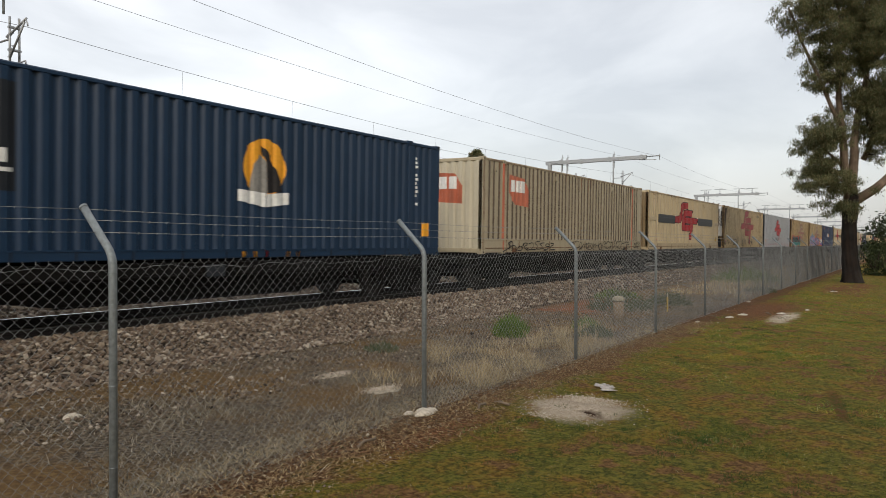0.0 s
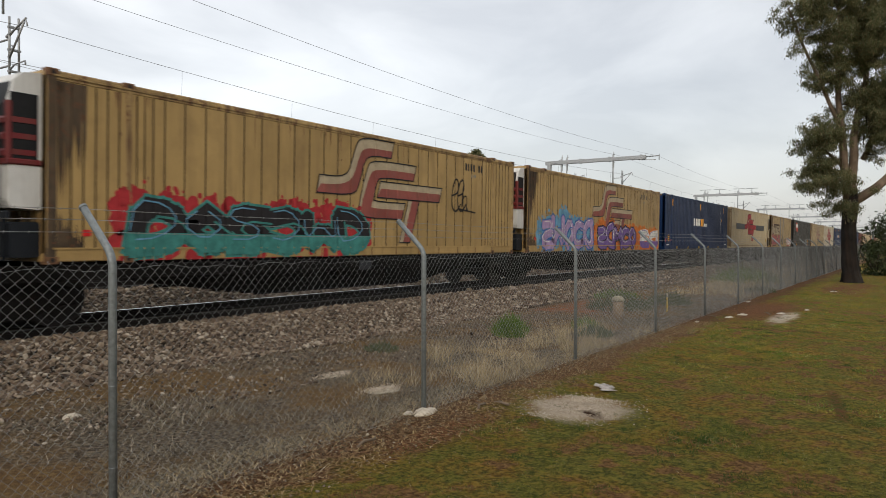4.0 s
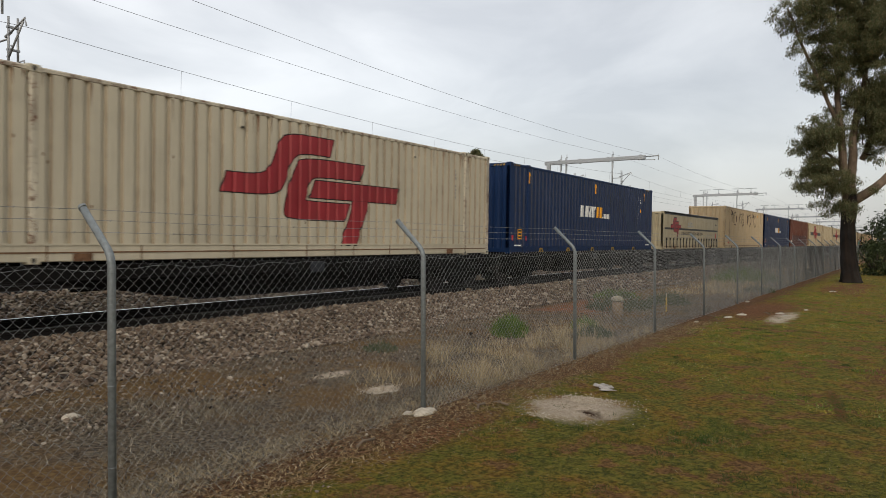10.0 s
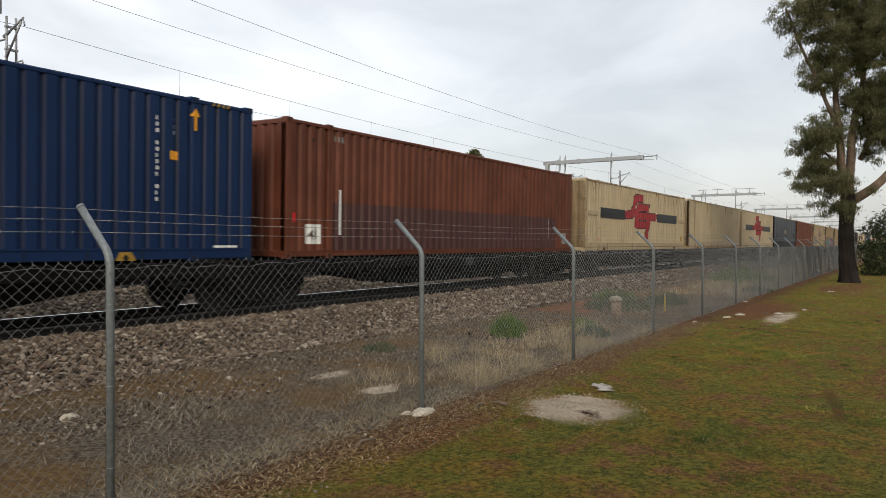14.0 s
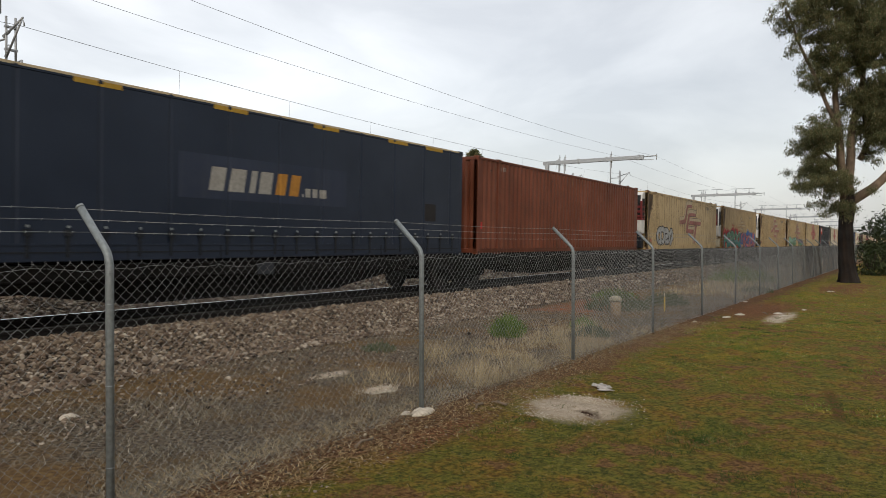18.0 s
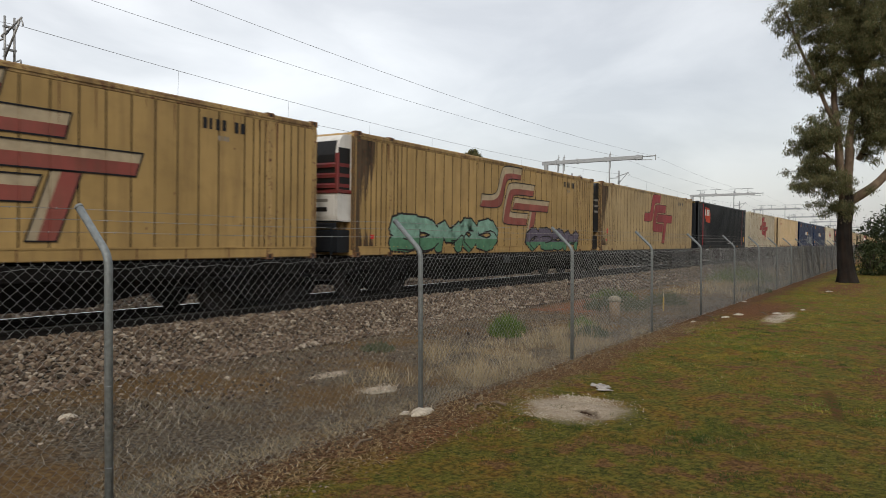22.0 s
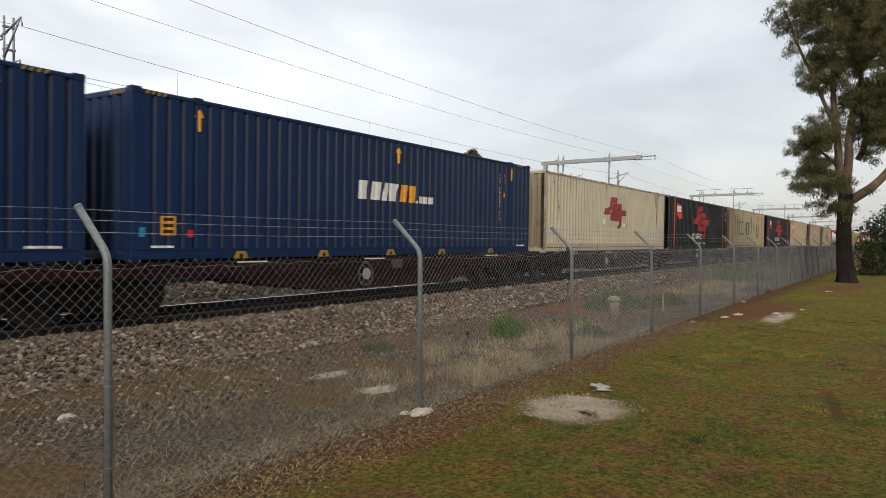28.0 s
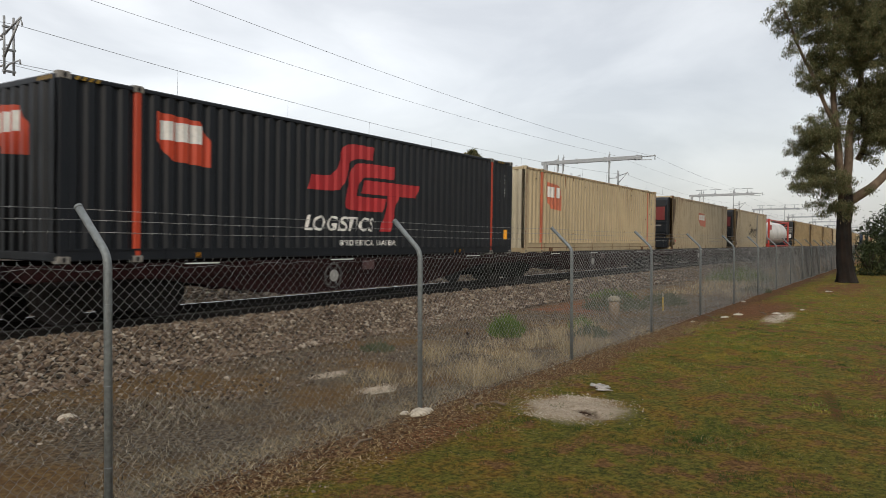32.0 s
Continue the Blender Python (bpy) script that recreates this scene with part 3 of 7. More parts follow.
def ribbed(name, breaks, z0, z1, side, material, flip=False, front=False, seams=False, film=False):
    s = Solid()
    for (a, p), (b, q) in zip(breaks, breaks[1:]):
        # film: slopes rising outward, turned to the front, take the second material
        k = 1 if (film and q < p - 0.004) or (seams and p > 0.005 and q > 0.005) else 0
        if front:
            s.face([(p, 1.22 - a, z0), (p, 1.22 - a, z1), (q, 1.22 - b, z1), (q, 1.22 - b, z0)], k)
        elif flip:
            s.face([(a, side - p, z0), (a, side - p, z1), (b, side - q, z1), (b, side - q, z0)], k)
        else:
            s.face([(a, side + p, z0), (b, side + q, z0), (b, side + q, z1), (a, side + p, z1)], k)
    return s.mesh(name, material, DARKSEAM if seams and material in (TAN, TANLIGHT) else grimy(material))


def casting_mesh(material):
    s = Solid()
    s.box(0, 0.178, 0, 0.162, 0, 0.118, 0, 0.012)
    s.extrude([(0.089 + 0.030 * math.cos(a), 0.059 + 0.042 * math.sin(a)) for a in (i * math.pi / 5 for i in range(10))], 1, -0.002, 0.01, 1)
    return s.mesh("corner_casting", material, UNITBLACK)


def container(index, x0, x1, paintm, kind="wave", label="", height=2.896, sill=0.16, posts=True, post_paint=None, roof="", band=None, front_kind="wave",
              castings=None, hazard=False, group="containers on the train", end_paint=None):
    L = x1 - x0
    ob = thing("shipping_container", label, "container", pose(x0, TRACK_Y, DECK_Z), group)
    breaks = rib_profile(kind, L, 0)
    front = rib_profile(front_kind if front_kind != "curtain" else "fine", 2.44, 0)
    key = (round(L, 2), kind, paintm.name, height, sill)
    H = height
    zt = H - (0.17 if kind == "reefer" else 0.10)
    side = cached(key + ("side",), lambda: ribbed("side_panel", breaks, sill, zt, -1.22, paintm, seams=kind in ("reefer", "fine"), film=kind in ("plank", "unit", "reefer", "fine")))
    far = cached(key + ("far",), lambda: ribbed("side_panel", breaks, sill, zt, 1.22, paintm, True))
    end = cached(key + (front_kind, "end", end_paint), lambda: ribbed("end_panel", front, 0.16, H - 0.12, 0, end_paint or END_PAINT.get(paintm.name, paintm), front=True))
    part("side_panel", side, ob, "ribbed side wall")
    part("side_panel", far, ob)
    part("end_panel", end, ob, "ribbed end wall")

    def roofed():
        s = Solid()
        s.box(0.02, L - 0.02, -1.19, 1.19, H - 0.06, H - 0.022)
        return s.mesh("roof_panel", paintm)

    def backed():
        s = Solid()
        s.box(L - 0.06, L, -1.2, 1.2, 0.12, H - 0.12)
        for y in (-0.9, -0.35, 0.35, 0.9):
            s.tube([(L + 0.02, y, 0.15), (L + 0.02, y, H - 0.15)], 0.018, 6)
        return s.mesh("door_pair", paintm)

    def floored():
        s = Solid()
        s.box(0.03, L - 0.03, -1.18, 1.18, 0.05, 0.15)
        return s.mesh("underframe", CHARCOAL)

    def toprail(y0, y1):
        s = Solid()
        s.box(0.1, L - 0.1, y0, y1, zt - 0.004, H - 0.03, 0, 0.015)
        if kind == "reefer" and y0 < 0:
            s.box(0.1, L - 0.1, y0 - 0.014, y0, zt + 0.055, zt + 0.085)
        return s.mesh("top_rail", STAINED.get(paintm.name, paintm))

    def endrail(z0, z1):
        s = Solid()
        s.box(-0.002, 0.09, -1.15, 1.15, z0, z1, 0, 0.015)
        return s.mesh("end_rail", paintm)

    def bottomrail(y0, y1, near):
        s = Solid()
        s.box(0.1, L - 0.1, y0, y1, 0.035, sill + 0.004, 0, 0.014)
        if near:
            s.box(0.1, L - 0.1, y0 - 0.012, y0, sill - 0.02, sill + 0.008, 0)
            if sill > 0.25:
                r = random.Random(index)
                x = 1.5
                while x < L - 2:
                    w = r.uniform(0.6, 2.6)
                    s.box(x, x + 0.018, y0 - 0.009, y0, 0.05, sill, 1)
                    x += w
                s.box(0.2, L - 0.2, y0 - 0.010, y0, 0.165, 0.185, 1)
                for px in (1.9, L - 2.3):
                    s.box(px, px + 0.30, y0 - 0.02, y0 - 0.009, 0.04, 0.16, 1)
            else:
                for x in np.arange(0.9, L - 0.7, 0.95):
                    s.box(x, x + 0.02, y0 - 0.007, y0, 0.04, sill, 1)
        return s.mesh("bottom_rail", band or paintm, CHARCOAL if paintm in (NAVY, TEAL, CHARCOAL, BROWNBLACK, CURTAIN) else RUSTSEAM)

    part("roof_panel", cached(key + ("roof",), roofed), ob)
    part("door_pair", cached(key + ("back",), backed), ob)
    part("underframe", cached(key + ("floor",), floored), ob)
    part("top_rail", cached(key + ("tn",), lambda: toprail(-1.224, -1.15)), ob)
    part("top_rail", cached(key + ("tf",), lambda: toprail(1.15, 1.224)), ob)
    part("end_rail", cached(key + ("et",), lambda: endrail(H - 0.13, H - 0.03)), ob)
    part("end_rail", cached(key + ("eb",), lambda: endrail(0.03, 0.17)), ob)
    part("bottom_rail", bottomrail(-1.226, -1.12, True), ob)
    part("bottom_rail", cached(key + ("bf",), lambda: bottomrail(1.12, 1.226, False)), ob)

    def post(w, mat):
        s = Solid()
        s.box(0, w, -0.012, 0.15, 0.1, H - 0.11, 0, 0.02)
        return s.mesh("corner_post", mat)

    cmat = castings or paintm
    cast = cached(("casting", cmat.name), lambda: casting_mesh(cmat))
    pp = post_paint or STAINED.get(paintm.name, paintm)
    corner = cached(("corner", paintm.name, H), lambda: post(0.165, STAINED.get(paintm.name, paintm)))
    mid = cached(("mid", pp.name, H), lambda: post(0.125, pp))
    sooty = cached(("sooty", H), lambda: post(0.165, SOOTED)) if kind == "reefer" else corner
    for x in (0.0, L - 0.165):
        part("corner_post", sooty if x == 0.0 else corner, ob, "soot-stained corner post" if x == 0.0 and kind == "reefer" else "", at=pose(x, -1.215, 0))
        part("corner_post", corner, ob, at=Matrix.Translation((x + 0.165, 1.215, 0)) @ pose(0, 0, 0, 0, 0, 180))
    spots = [0.0, L - 0.178]
    if posts and L > 13:
        for x in (1.32 - 0.062, L - 1.32 - 0.062):
            part("intermediate_post", mid, ob, "flush lifting post", at=pose(x, -1.215, 0))
        spots += [1.32 - 0.089, L - 1.32 - 0.089]
    for x in spots:
        for z in (0.0, H - 0.118):
            part("corner_casting", cast, ob, at=pose(x, -1.233, z))
            part("corner_casting", cast, ob, at=Matrix.Translation((x + 0.178, 1.233, z)) @ pose(0, 0, 0, 0, 0, 180))
    if hazard:
        s = Solid()
        for x in np.arange(0.24, 0.6, 0.11):
            for a in (x, L - 1.2 + x):
                s.face([(a, -1.2265, H - 0.10), (a + 0.05, -1.2265, H - 0.10), (a + 0.09, -1.2265, H - 0.04), (a + 0.04, -1.2265, H - 0.04)])
        for y in np.arange(-0.95, -0.6, 0.11):
            s.face([(-0.004, y, H - 0.11), (-0.004, y - 0.05, H - 0.11), (-0.004, y - 0.09, H - 0.05), (-0.004, y - 0.04, H - 0.05)])
        tagged(part("hazard_marking", s.mesh("hazard_marking", HAZARD), ob, "yellow hazard stripes on the top rail"), kind="stuff")
    return {"ob": ob, "breaks": breaks, "front": front, "L": L, "H": H, "paint": paintm}


def put_streaks(c, seed, count=34, soot=0):
    """Rust that runs down from the top rail and the posts; soot that runs down beside the engine end."""
    r, H, L = random.Random(seed), c["H"], c["L"]
    zt = H - (0.18 if soot else 0.11)
    rust, black = [], []
    for _ in range(count):
        x = r.choice((r.uniform(0.2, L - 0.2), r.uniform(0.2, L - 0.2), 1.32 + r.gauss(0, 0.14), L - 1.32 + r.gauss(0, 0.14)))
        x = min(max(x, 0.2), L - 0.25)
        w, d = r.uniform(0.005, 0.016), r.uniform(0.08, 0.5) * r.choice((1, 1, 2.2))
        rust.append([(x - w, zt), (x + w, zt), (x + w * 0.5, zt - d * 0.6), (x + w * 0.12, zt - d), (x - w * 0.4, zt - d * 0.7)])
        if r.random() < 0.35:
            z = r.uniform(0.5, 2.2)
            rust.append([(x, z), (x + 0.025, z + 0.01), (x + 0.03, z + 0.05), (x + 0.004, z + 0.06)])
    for _ in range(soot):
        x = 0.17 + abs(r.gauss(0, 0.24))
        w, d = r.uniform(0.012, 0.05), r.uniform(0.3, 1.0) * (2.3 - min(x, 0.9) * 2.0)
        black.append([(x - w, zt), (x + w, zt), (x + w * 0.7, zt - d * 0.7), (x, zt - d), (x - w * 0.6, zt - d * 0.6)])
        if r.random() < 0.5:
            black.append([(x - w, c.get("sill", 0.24)), (x + w, c.get("sill", 0.24)), (x + w * 0.4, c.get("sill", 0.24) + d * 0.22), (x - w * 0.4, c.get("sill", 0.24) + d * 0.3)])
    laid_on("rust_staining", flat_shapes(rust), c["breaks"], 0.0025, RUSTSEAM, c["ob"], "rust running down the side")
    if black:
        laid_on("soot_staining", flat_shapes(black), c["breaks"], 0.0035, SOOTED, c["ob"], "soot running down beside the engine")


def vent_cover(c, x, z=2.5):
    s = Solid()
    s.box(x, x + 0.10, -1.243, -1.215, z, z + 0.19, 0, 0.012)
    s.box(x + 0.02, x + 0.08, -1.247, -1.242, z - 0.012, z + 0.03, 1)
    part("vent_cover", s.mesh("vent_cover", c["paint"], UNITBLACK), c["ob"], "small rain-hooded vent")


def grille_unit(c, casing, low=CHARCOAL, style=0):
    """The refrigeration unit on the front end of a box: casing, grille slats, doors and the dark tank frame below."""
    ob, H = c["ob"], c["H"]
    s = Solid()
    d = 0.46 if style == 0 else 0.62
    prof = [(0, 0.80), (-d * 0.92, 0.82), (-d, 0.92), (-d, H - 0.55), (-d * 0.85, H - 0.24), (-d * 0.6, H - 0.12), (0, H - 0.08)]
    s.grid([[(a, y, b) for a, b in prof] for y in (-1.08, -1.04, 1.04, 1.08)], 0, False)
    unit = part("refrigeration_unit", s.mesh("refrigeration_unit", UNITWHITE if casing is UNITRED else casing), ob, "refrigeration unit with a slatted grille")
    s = Solid()
    s.box(-d - 0.008, -d + 0.04, -1.0, 1.0, 1.52, H - 0.58)
    s.face([(-d - 0.009, -1.0, H - 0.58), (-d - 0.009, 1.0, H - 0.58), (-d * 0.87, 1.0, H - 0.26), (-d * 0.87, -1.0, H - 0.26)])
    s.box(-d * 0.98, -0.06, -1.09, -1.08, 1.50, H - 0.42)
    part("grille_recess", s.mesh("grille_recess", UNITBLACK), unit, "black grille opening")
    n = 3 if style == 0 else 0
    for i in range(n):
        z = 1.56 + i * (H - 2.2) / n
        s = Solid()
        s.extrude([(-d - 0.05, z), (-d, z + 0.03), (-d, z + 0.12), (-d - 0.05, z + 0.07)], 1, -1.04, 1.04)
        s.extrude([(-d, z + 0.02), (-0.08, z + 0.02), (-0.08, z + 0.10), (-d, z + 0.10)], 1, -1.10, -1.085)
        part("grille_slat", s.mesh("grille_slat", casing if casing is UNITRED else GREYMARK), unit)
    if style == 1:
        for y in (-0.06, 0.94):
            s = Solid()
            s.box(-d - 0.03, -d + 0.03, y, y + 0.07, 1.5, H - 0.5, 0, 0.01)
            part("mullion", s.mesh("mullion", casing), unit)
        s = Solid()
        s.box(-d - 0.012, -d - 0.0085, -0.98, -0.08, 1.58, H - 0.62)
        part("pane", s.mesh("pane", UNITRED), unit, "dark red panel behind the opening")
        s = Solid()
        s.extrude([(-d - 0.05, 1.40), (-0.02, 1.52), (-0.02, 1.60), (-d - 0.05, 1.48)], 1, -1.10, 1.06)
        part("waist_rail", s.mesh("waist_rail", casing), unit)
    if casing is UNITRED:
        s = Solid()
        s.box(-d - 0.03, -0.02, -1.11, -1.0, 1.44, 1.53, 0, 0.02)
        s.box(-d - 0.03, -d + 0.02, -1.0, 1.08, 1.44, 1.53, 0, 0.02)
        s.box(-d - 0.03, -d + 0.05, -1.10, -1.0, 1.5, H - 0.55, 0, 0.02)
        part("grille_frame", s.mesh("grille_frame", UNITRED), unit, "dark red grille surround")
    s = Solid()
    s.box(-d - 0.012, -d - 0.001, -0.98, -0.02, 0.95, 1.40, 0, 0.01)
    part("service_door", s.mesh("service_door", UNITWHITE if style == 0 else casing), unit)
    s = Solid()
    s.box(-d - 0.012, -d - 0.001, 0.02, 0.98, 0.95, 1.40, 0, 0.01)
    part("service_door", s.mesh("service_door", UNITWHITE if style == 0 else casing), unit)
    s = Solid()
    s.box(-d - 0.016, -d - 0.011, -0.78, -0.34, 1.03, 1.13)
    part("vent_plate", s.mesh("vent_plate", UNITBLACK), unit)
    s = Solid()
    s.box(-d - 0.016, -d - 0.011, -0.8, -0.45, 1.25, 1.32)
    part("data_plate", s.mesh("data_plate", GREYMARK), unit)
    s = Solid()
    s.box(-0.42, 0, -1.05, 1.05, 0.1, 0.62, 0, 0.03)
    s.box(-0.46, -0.40, -1.0, 1.0, 0.66, 0.78, 0, 0.02)
    for y in (-0.9, 0.0, 0.86):
        s.box(-0.45, -0.40, y, y + 0.05, 0.05, 0.78)
    part("fuel_tank_frame", s.mesh("fuel_tank_frame", low), ob, "dark fuel tank and frame under the unit")


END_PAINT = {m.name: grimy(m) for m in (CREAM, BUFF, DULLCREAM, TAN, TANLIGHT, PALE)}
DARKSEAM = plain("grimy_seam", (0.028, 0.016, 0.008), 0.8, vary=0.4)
RUSTSEAM = plain("rusty_seam", (0.16, 0.085, 0.045), 0.8, vary=0.4)
TRACK_Y, RAIL_Z, DECK_Z = 11.86, 0.575, 1.566


def reefer(i, x0, x1, label, paintm=TAN, casing=UNITWHITE, style=0, low=CHARCOAL):
    c = container(i, x0, x1, paintm, "reefer", label, sill=0.24, front_kind="wave", castings=RUSTSEAM)
    grille_unit(c, casing, low=low, style=style)
    put_streaks(c, 700 + i, 40, 46)
    put_bars(c, "marker_lamp", [(0.55, 0.68, 0.42, 0.52)], REFLECT, "small red reflector")
    return c


# ---- ground ----
def ground_height(x, y):
    """The lie of the land across the line: lawn, verge, ballast shoulder, second line, fields."""
    z = np.interp(y, [-3000, -40, -4, 2.5, 4.5, 9.2, 9.55, 10.35, 10.6, 13.4, 13.9, 14.8, 16.2, 17.0, 17.7, 25.5, 27, 60, 3000],
                  [0.3, 0.1, -0.06, -0.02, 0.0, 0.0, 0.03, 0.37, 0.40, 0.41, 0.41, 0.42, 0.66, 0.68, 0.40, 0.40, 0.1, -0.3, -2.0])
    return z


def ground_mesh():
    xs = np.concatenate([[-3000, -600, -150, -60, -30, -15, -8, -4], np.arange(-2, 6.4, 0.22), np.arange(6.4, 9.0, 0.06), np.arange(9.0, 30, 0.22), np.arange(30, 80, 1.0), np.arange(80, 300, 8.0), [330, 400, 600, 1200, 3500]])
    ys = np.concatenate([[-3000, -500, -120, -50, -25, -14], np.arange(-9, 2.2, 0.22), np.arange(2.2, 4.0, 0.06), np.arange(4.0, 10.8, 0.14), np.arange(10.9, 16, 0.3), np.arange(16, 30, 1.0), [32, 40, 60, 90, 150, 300, 800, 3000]])
    X, Y = np.meshgrid(xs, ys, indexing="ij")
    Z = ground_height(X, Y)
    near = (np.abs(X) < 80) & (Y > -20) & (Y < 10.6)
    for i in range(X.shape[0]):
        for j in range(X.shape[1]):
            if near[i, j]:
                p = (X[i, j], Y[i, j], 0)
                a = 0.030 * noise.noise((p[0] * 0.5, p[1] * 0.5, 3)) + 0.014 * noise.noise((p[0] * 2.1, p[1] * 2.1, 9))
                Z[i, j] += a * (1.6 if 4.6 < Y[i, j] < 8.6 else 1.0)
                # the dug hole in the pale sandy patch
                u, w = p[0] - 7.62 - 0.25 * (p[1] - 3.1), p[1] - 3.12
                d = (u / 0.11) ** 2 + (w / 0.34) ** 4
                e = ((p[0] - 7.50) / 0.11) ** 2 + ((p[1] - 2.84) / 0.10) ** 2
                Z[i, j] += 0.035 * math.exp(-((p[0] - 7.62) / 0.55) ** 2 - ((p[1] - 3.12) / 0.6) ** 2) - 0.09 * math.exp(-d) - 0.15 * math.exp(-e)
    n, m = X.shape
    idx = np.arange(n * m).reshape(n, m)
    faces = np.stack([idx[:-1, :-1], idx[1:, :-1], idx[1:, 1:], idx[:-1, 1:]], -1).reshape(-1, 4)
    me = bpy.data.meshes.new("ground")
    me.from_pydata(np.stack([X, Y, Z], -1).reshape(-1, 3).tolist(), [], faces.tolist())
    me.polygons.foreach_set("use_smooth", [True] * len(me.polygons))
    return me


def ground_material():
    m, n, l, b = nodes_of("park_ground")
    g = n.new("ShaderNodeNewGeometry")
    pos = g.outputs["Position"]
    sep = n.new("ShaderNodeSeparateXYZ")
    l.new(pos, sep.inputs[0])

    def rng(v, a, c):
        r = n.new("ShaderNodeMapRange")
        r.inputs["From Min"].default_value, r.inputs["From Max"].default_value = a, c
        l.new(v, r.inputs["Value"])
        return r.outputs["Result"]

    def mul(a, c):
        k = n.new("ShaderNodeMath")
        k.operation = "MULTIPLY"
        l.new(a, k.inputs[0])
        l.new(c, k.inputs[1])
        return k.outputs[0]

    def plus(a, c, k2=1.0):
        k = n.new("ShaderNodeMath")
        k.operation = "MULTIPLY_ADD"
        l.new(c, k.inputs[0])
        k.inputs[1].default_value = k2
        l.new(a, k.inputs[2])
        return k.outputs[0]

    coarse = noise_node(n, l, pos, 0.55, 5, 0.6)
    mid = noise_node(n, l, pos, 2.2, 6, 0.65)
    fine = noise_node(n, l, pos, 20.0, 8, 0.78)
    grit = noise_node(n, l, pos, 60.0, 3, 0.7)
    y = sep.outputs["Y"]
    ywob = plus(plus(y, mid, 0.9), coarse, 1.3)
    # lawn: green, olive moss, bare red earth
    lawn = mix_node(n, l, ramp_node(n, l, fine, 0.40, 0.60), (0.040, 0.050, 0.007), (0.21, 0.185, 0.028))
    moss = mix_node(n, l, ramp_node(n, l, fine, 0.42, 0.58), (0.11, 0.062, 0.010), (0.31, 0.185, 0.028))
    lawn = mix_node(n, l, ramp_node(n, l, mid, 0.44, 0.60), lawn, moss)
    earth = mix_node(n, l, ramp_node(n, l, fine, 0.40, 0.62), (0.080, 0.038, 0.013), (0.29, 0.160, 0.060))
    bare = ramp_node(n, l, times_node(n, l, plus(mid, coarse, 0.8), 0.5), 0.485, 0.515)
    lawn = mix_node(n, l, bare, lawn, earth)
    # the trodden strip beside the fence
    strip = mul(rng(ywob, 4.85, 5.2), ramp_node(n, l, fine, 0.30, 0.46))
    litter = mix_node(n, l, ramp_node(n, l, fine, 0.42, 0.62), (0.055, 0.024, 0.011), (0.23, 0.125, 0.060))
    base = mix_node(n, l, strip, lawn, litter)
    # verge behind the fence: grey-brown silt with dry matter
    verge = mix_node(n, l, ramp_node(n, l, fine, 0.42, 0.60), (0.045, 0.034, 0.024), (0.25, 0.20, 0.14))
    verge = mix_node(n, l, ramp_node(n, l, coarse, 0.44, 0.58), verge, mix_node(n, l, ramp_node(n, l, fine, 0.35, 0.65), (0.085, 0.046, 0.021), (0.26, 0.165, 0.065)))
    base = mix_node(n, l, rng(ywob, 5.55, 6.1), base, verge)
    # ballast
    vor = n.new("ShaderNodeTexVoronoi")
    vor.inputs["Scale"].default_value = 16.0
    l.new(pos, vor.inputs["Vector"])
    stone = mix_node(n, l, ramp_node(n, l, vor.outputs["Color"], 0.15, 0.9), (0.06, 0.046, 0.033), (0.30, 0.245, 0.175))
    # gaps between the stones darkened: their shade is put into the colour
    stone = mix_node(n, l, ramp_node(n, l, vor.outputs["Distance"], 0.25, 0.55), stone, (0.028, 0.022, 0.017))
    base = mix_node(n, l, rng(ywob, 10.1, 10.6), base, stone)
    # soot mask: shade under the train, put into the bed colour between the rails
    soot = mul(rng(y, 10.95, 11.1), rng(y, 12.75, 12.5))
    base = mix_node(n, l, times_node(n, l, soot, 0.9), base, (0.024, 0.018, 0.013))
    # red earth spread by the bollard
    rx, ry = rng(sep.outputs["X"], 17.5, 18.5), rng(sep.outputs["X"], 25.5, 23.0)
    red = mul(mul(rx, ry), mul(rng(ywob, 7.9, 8.4), rng(ywob, 10.4, 9.8)))
    base = mix_node(n, l, mul(red, ramp_node(n, l, mid, 0.35, 0.6)), base, (0.30, 0.105, 0.042))
    # pale crusher dust around the hole, and two more spills behind the fence
    for px, py, rx0, ry0 in ((7.66, 3.18, 0.54, 0.52), (7.62, 6.82, 0.26, 0.16), (7.24, 5.62, 0.20, 0.16), (20.0, 2.75, 1.6, 0.30)):
        d = n.new("ShaderNodeVectorMath")
        d.operation = "SUBTRACT"
        l.new(pos, d.inputs[0])
        d.inputs[1].default_value = (px, py, 0)
        d2 = n.new("ShaderNodeVectorMath")
        d2.operation = "MULTIPLY"
        l.new(d.outputs[0], d2.inputs[0])
        d2.inputs[1].default_value = (1 / rx0, 1 / ry0, 0)
        d3 = n.new("ShaderNodeVectorMath")
        d3.operation = "LENGTH"
        l.new(d2.outputs[0], d3.inputs[0])
        e = plus(plus(d3.outputs["Value"], mid, 1.3), plus(times_node(n, l, fine, 1.0), grit, 1.1), 1.0)
        pale = mix_node(n, l, ramp_node(n, l, plus(times_node(n, l, grit, 0.5), fine, 0.5), 0.36, 0.62), (0.30, 0.235, 0.17), (0.72, 0.62, 0.49))
        base = mix_node(n, l, ramp_node(n, l, times_node(n, l, e, 0.33), 0.82, 0.95, (1, 1, 1, 1), (0, 0, 0, 1)), base, pale)
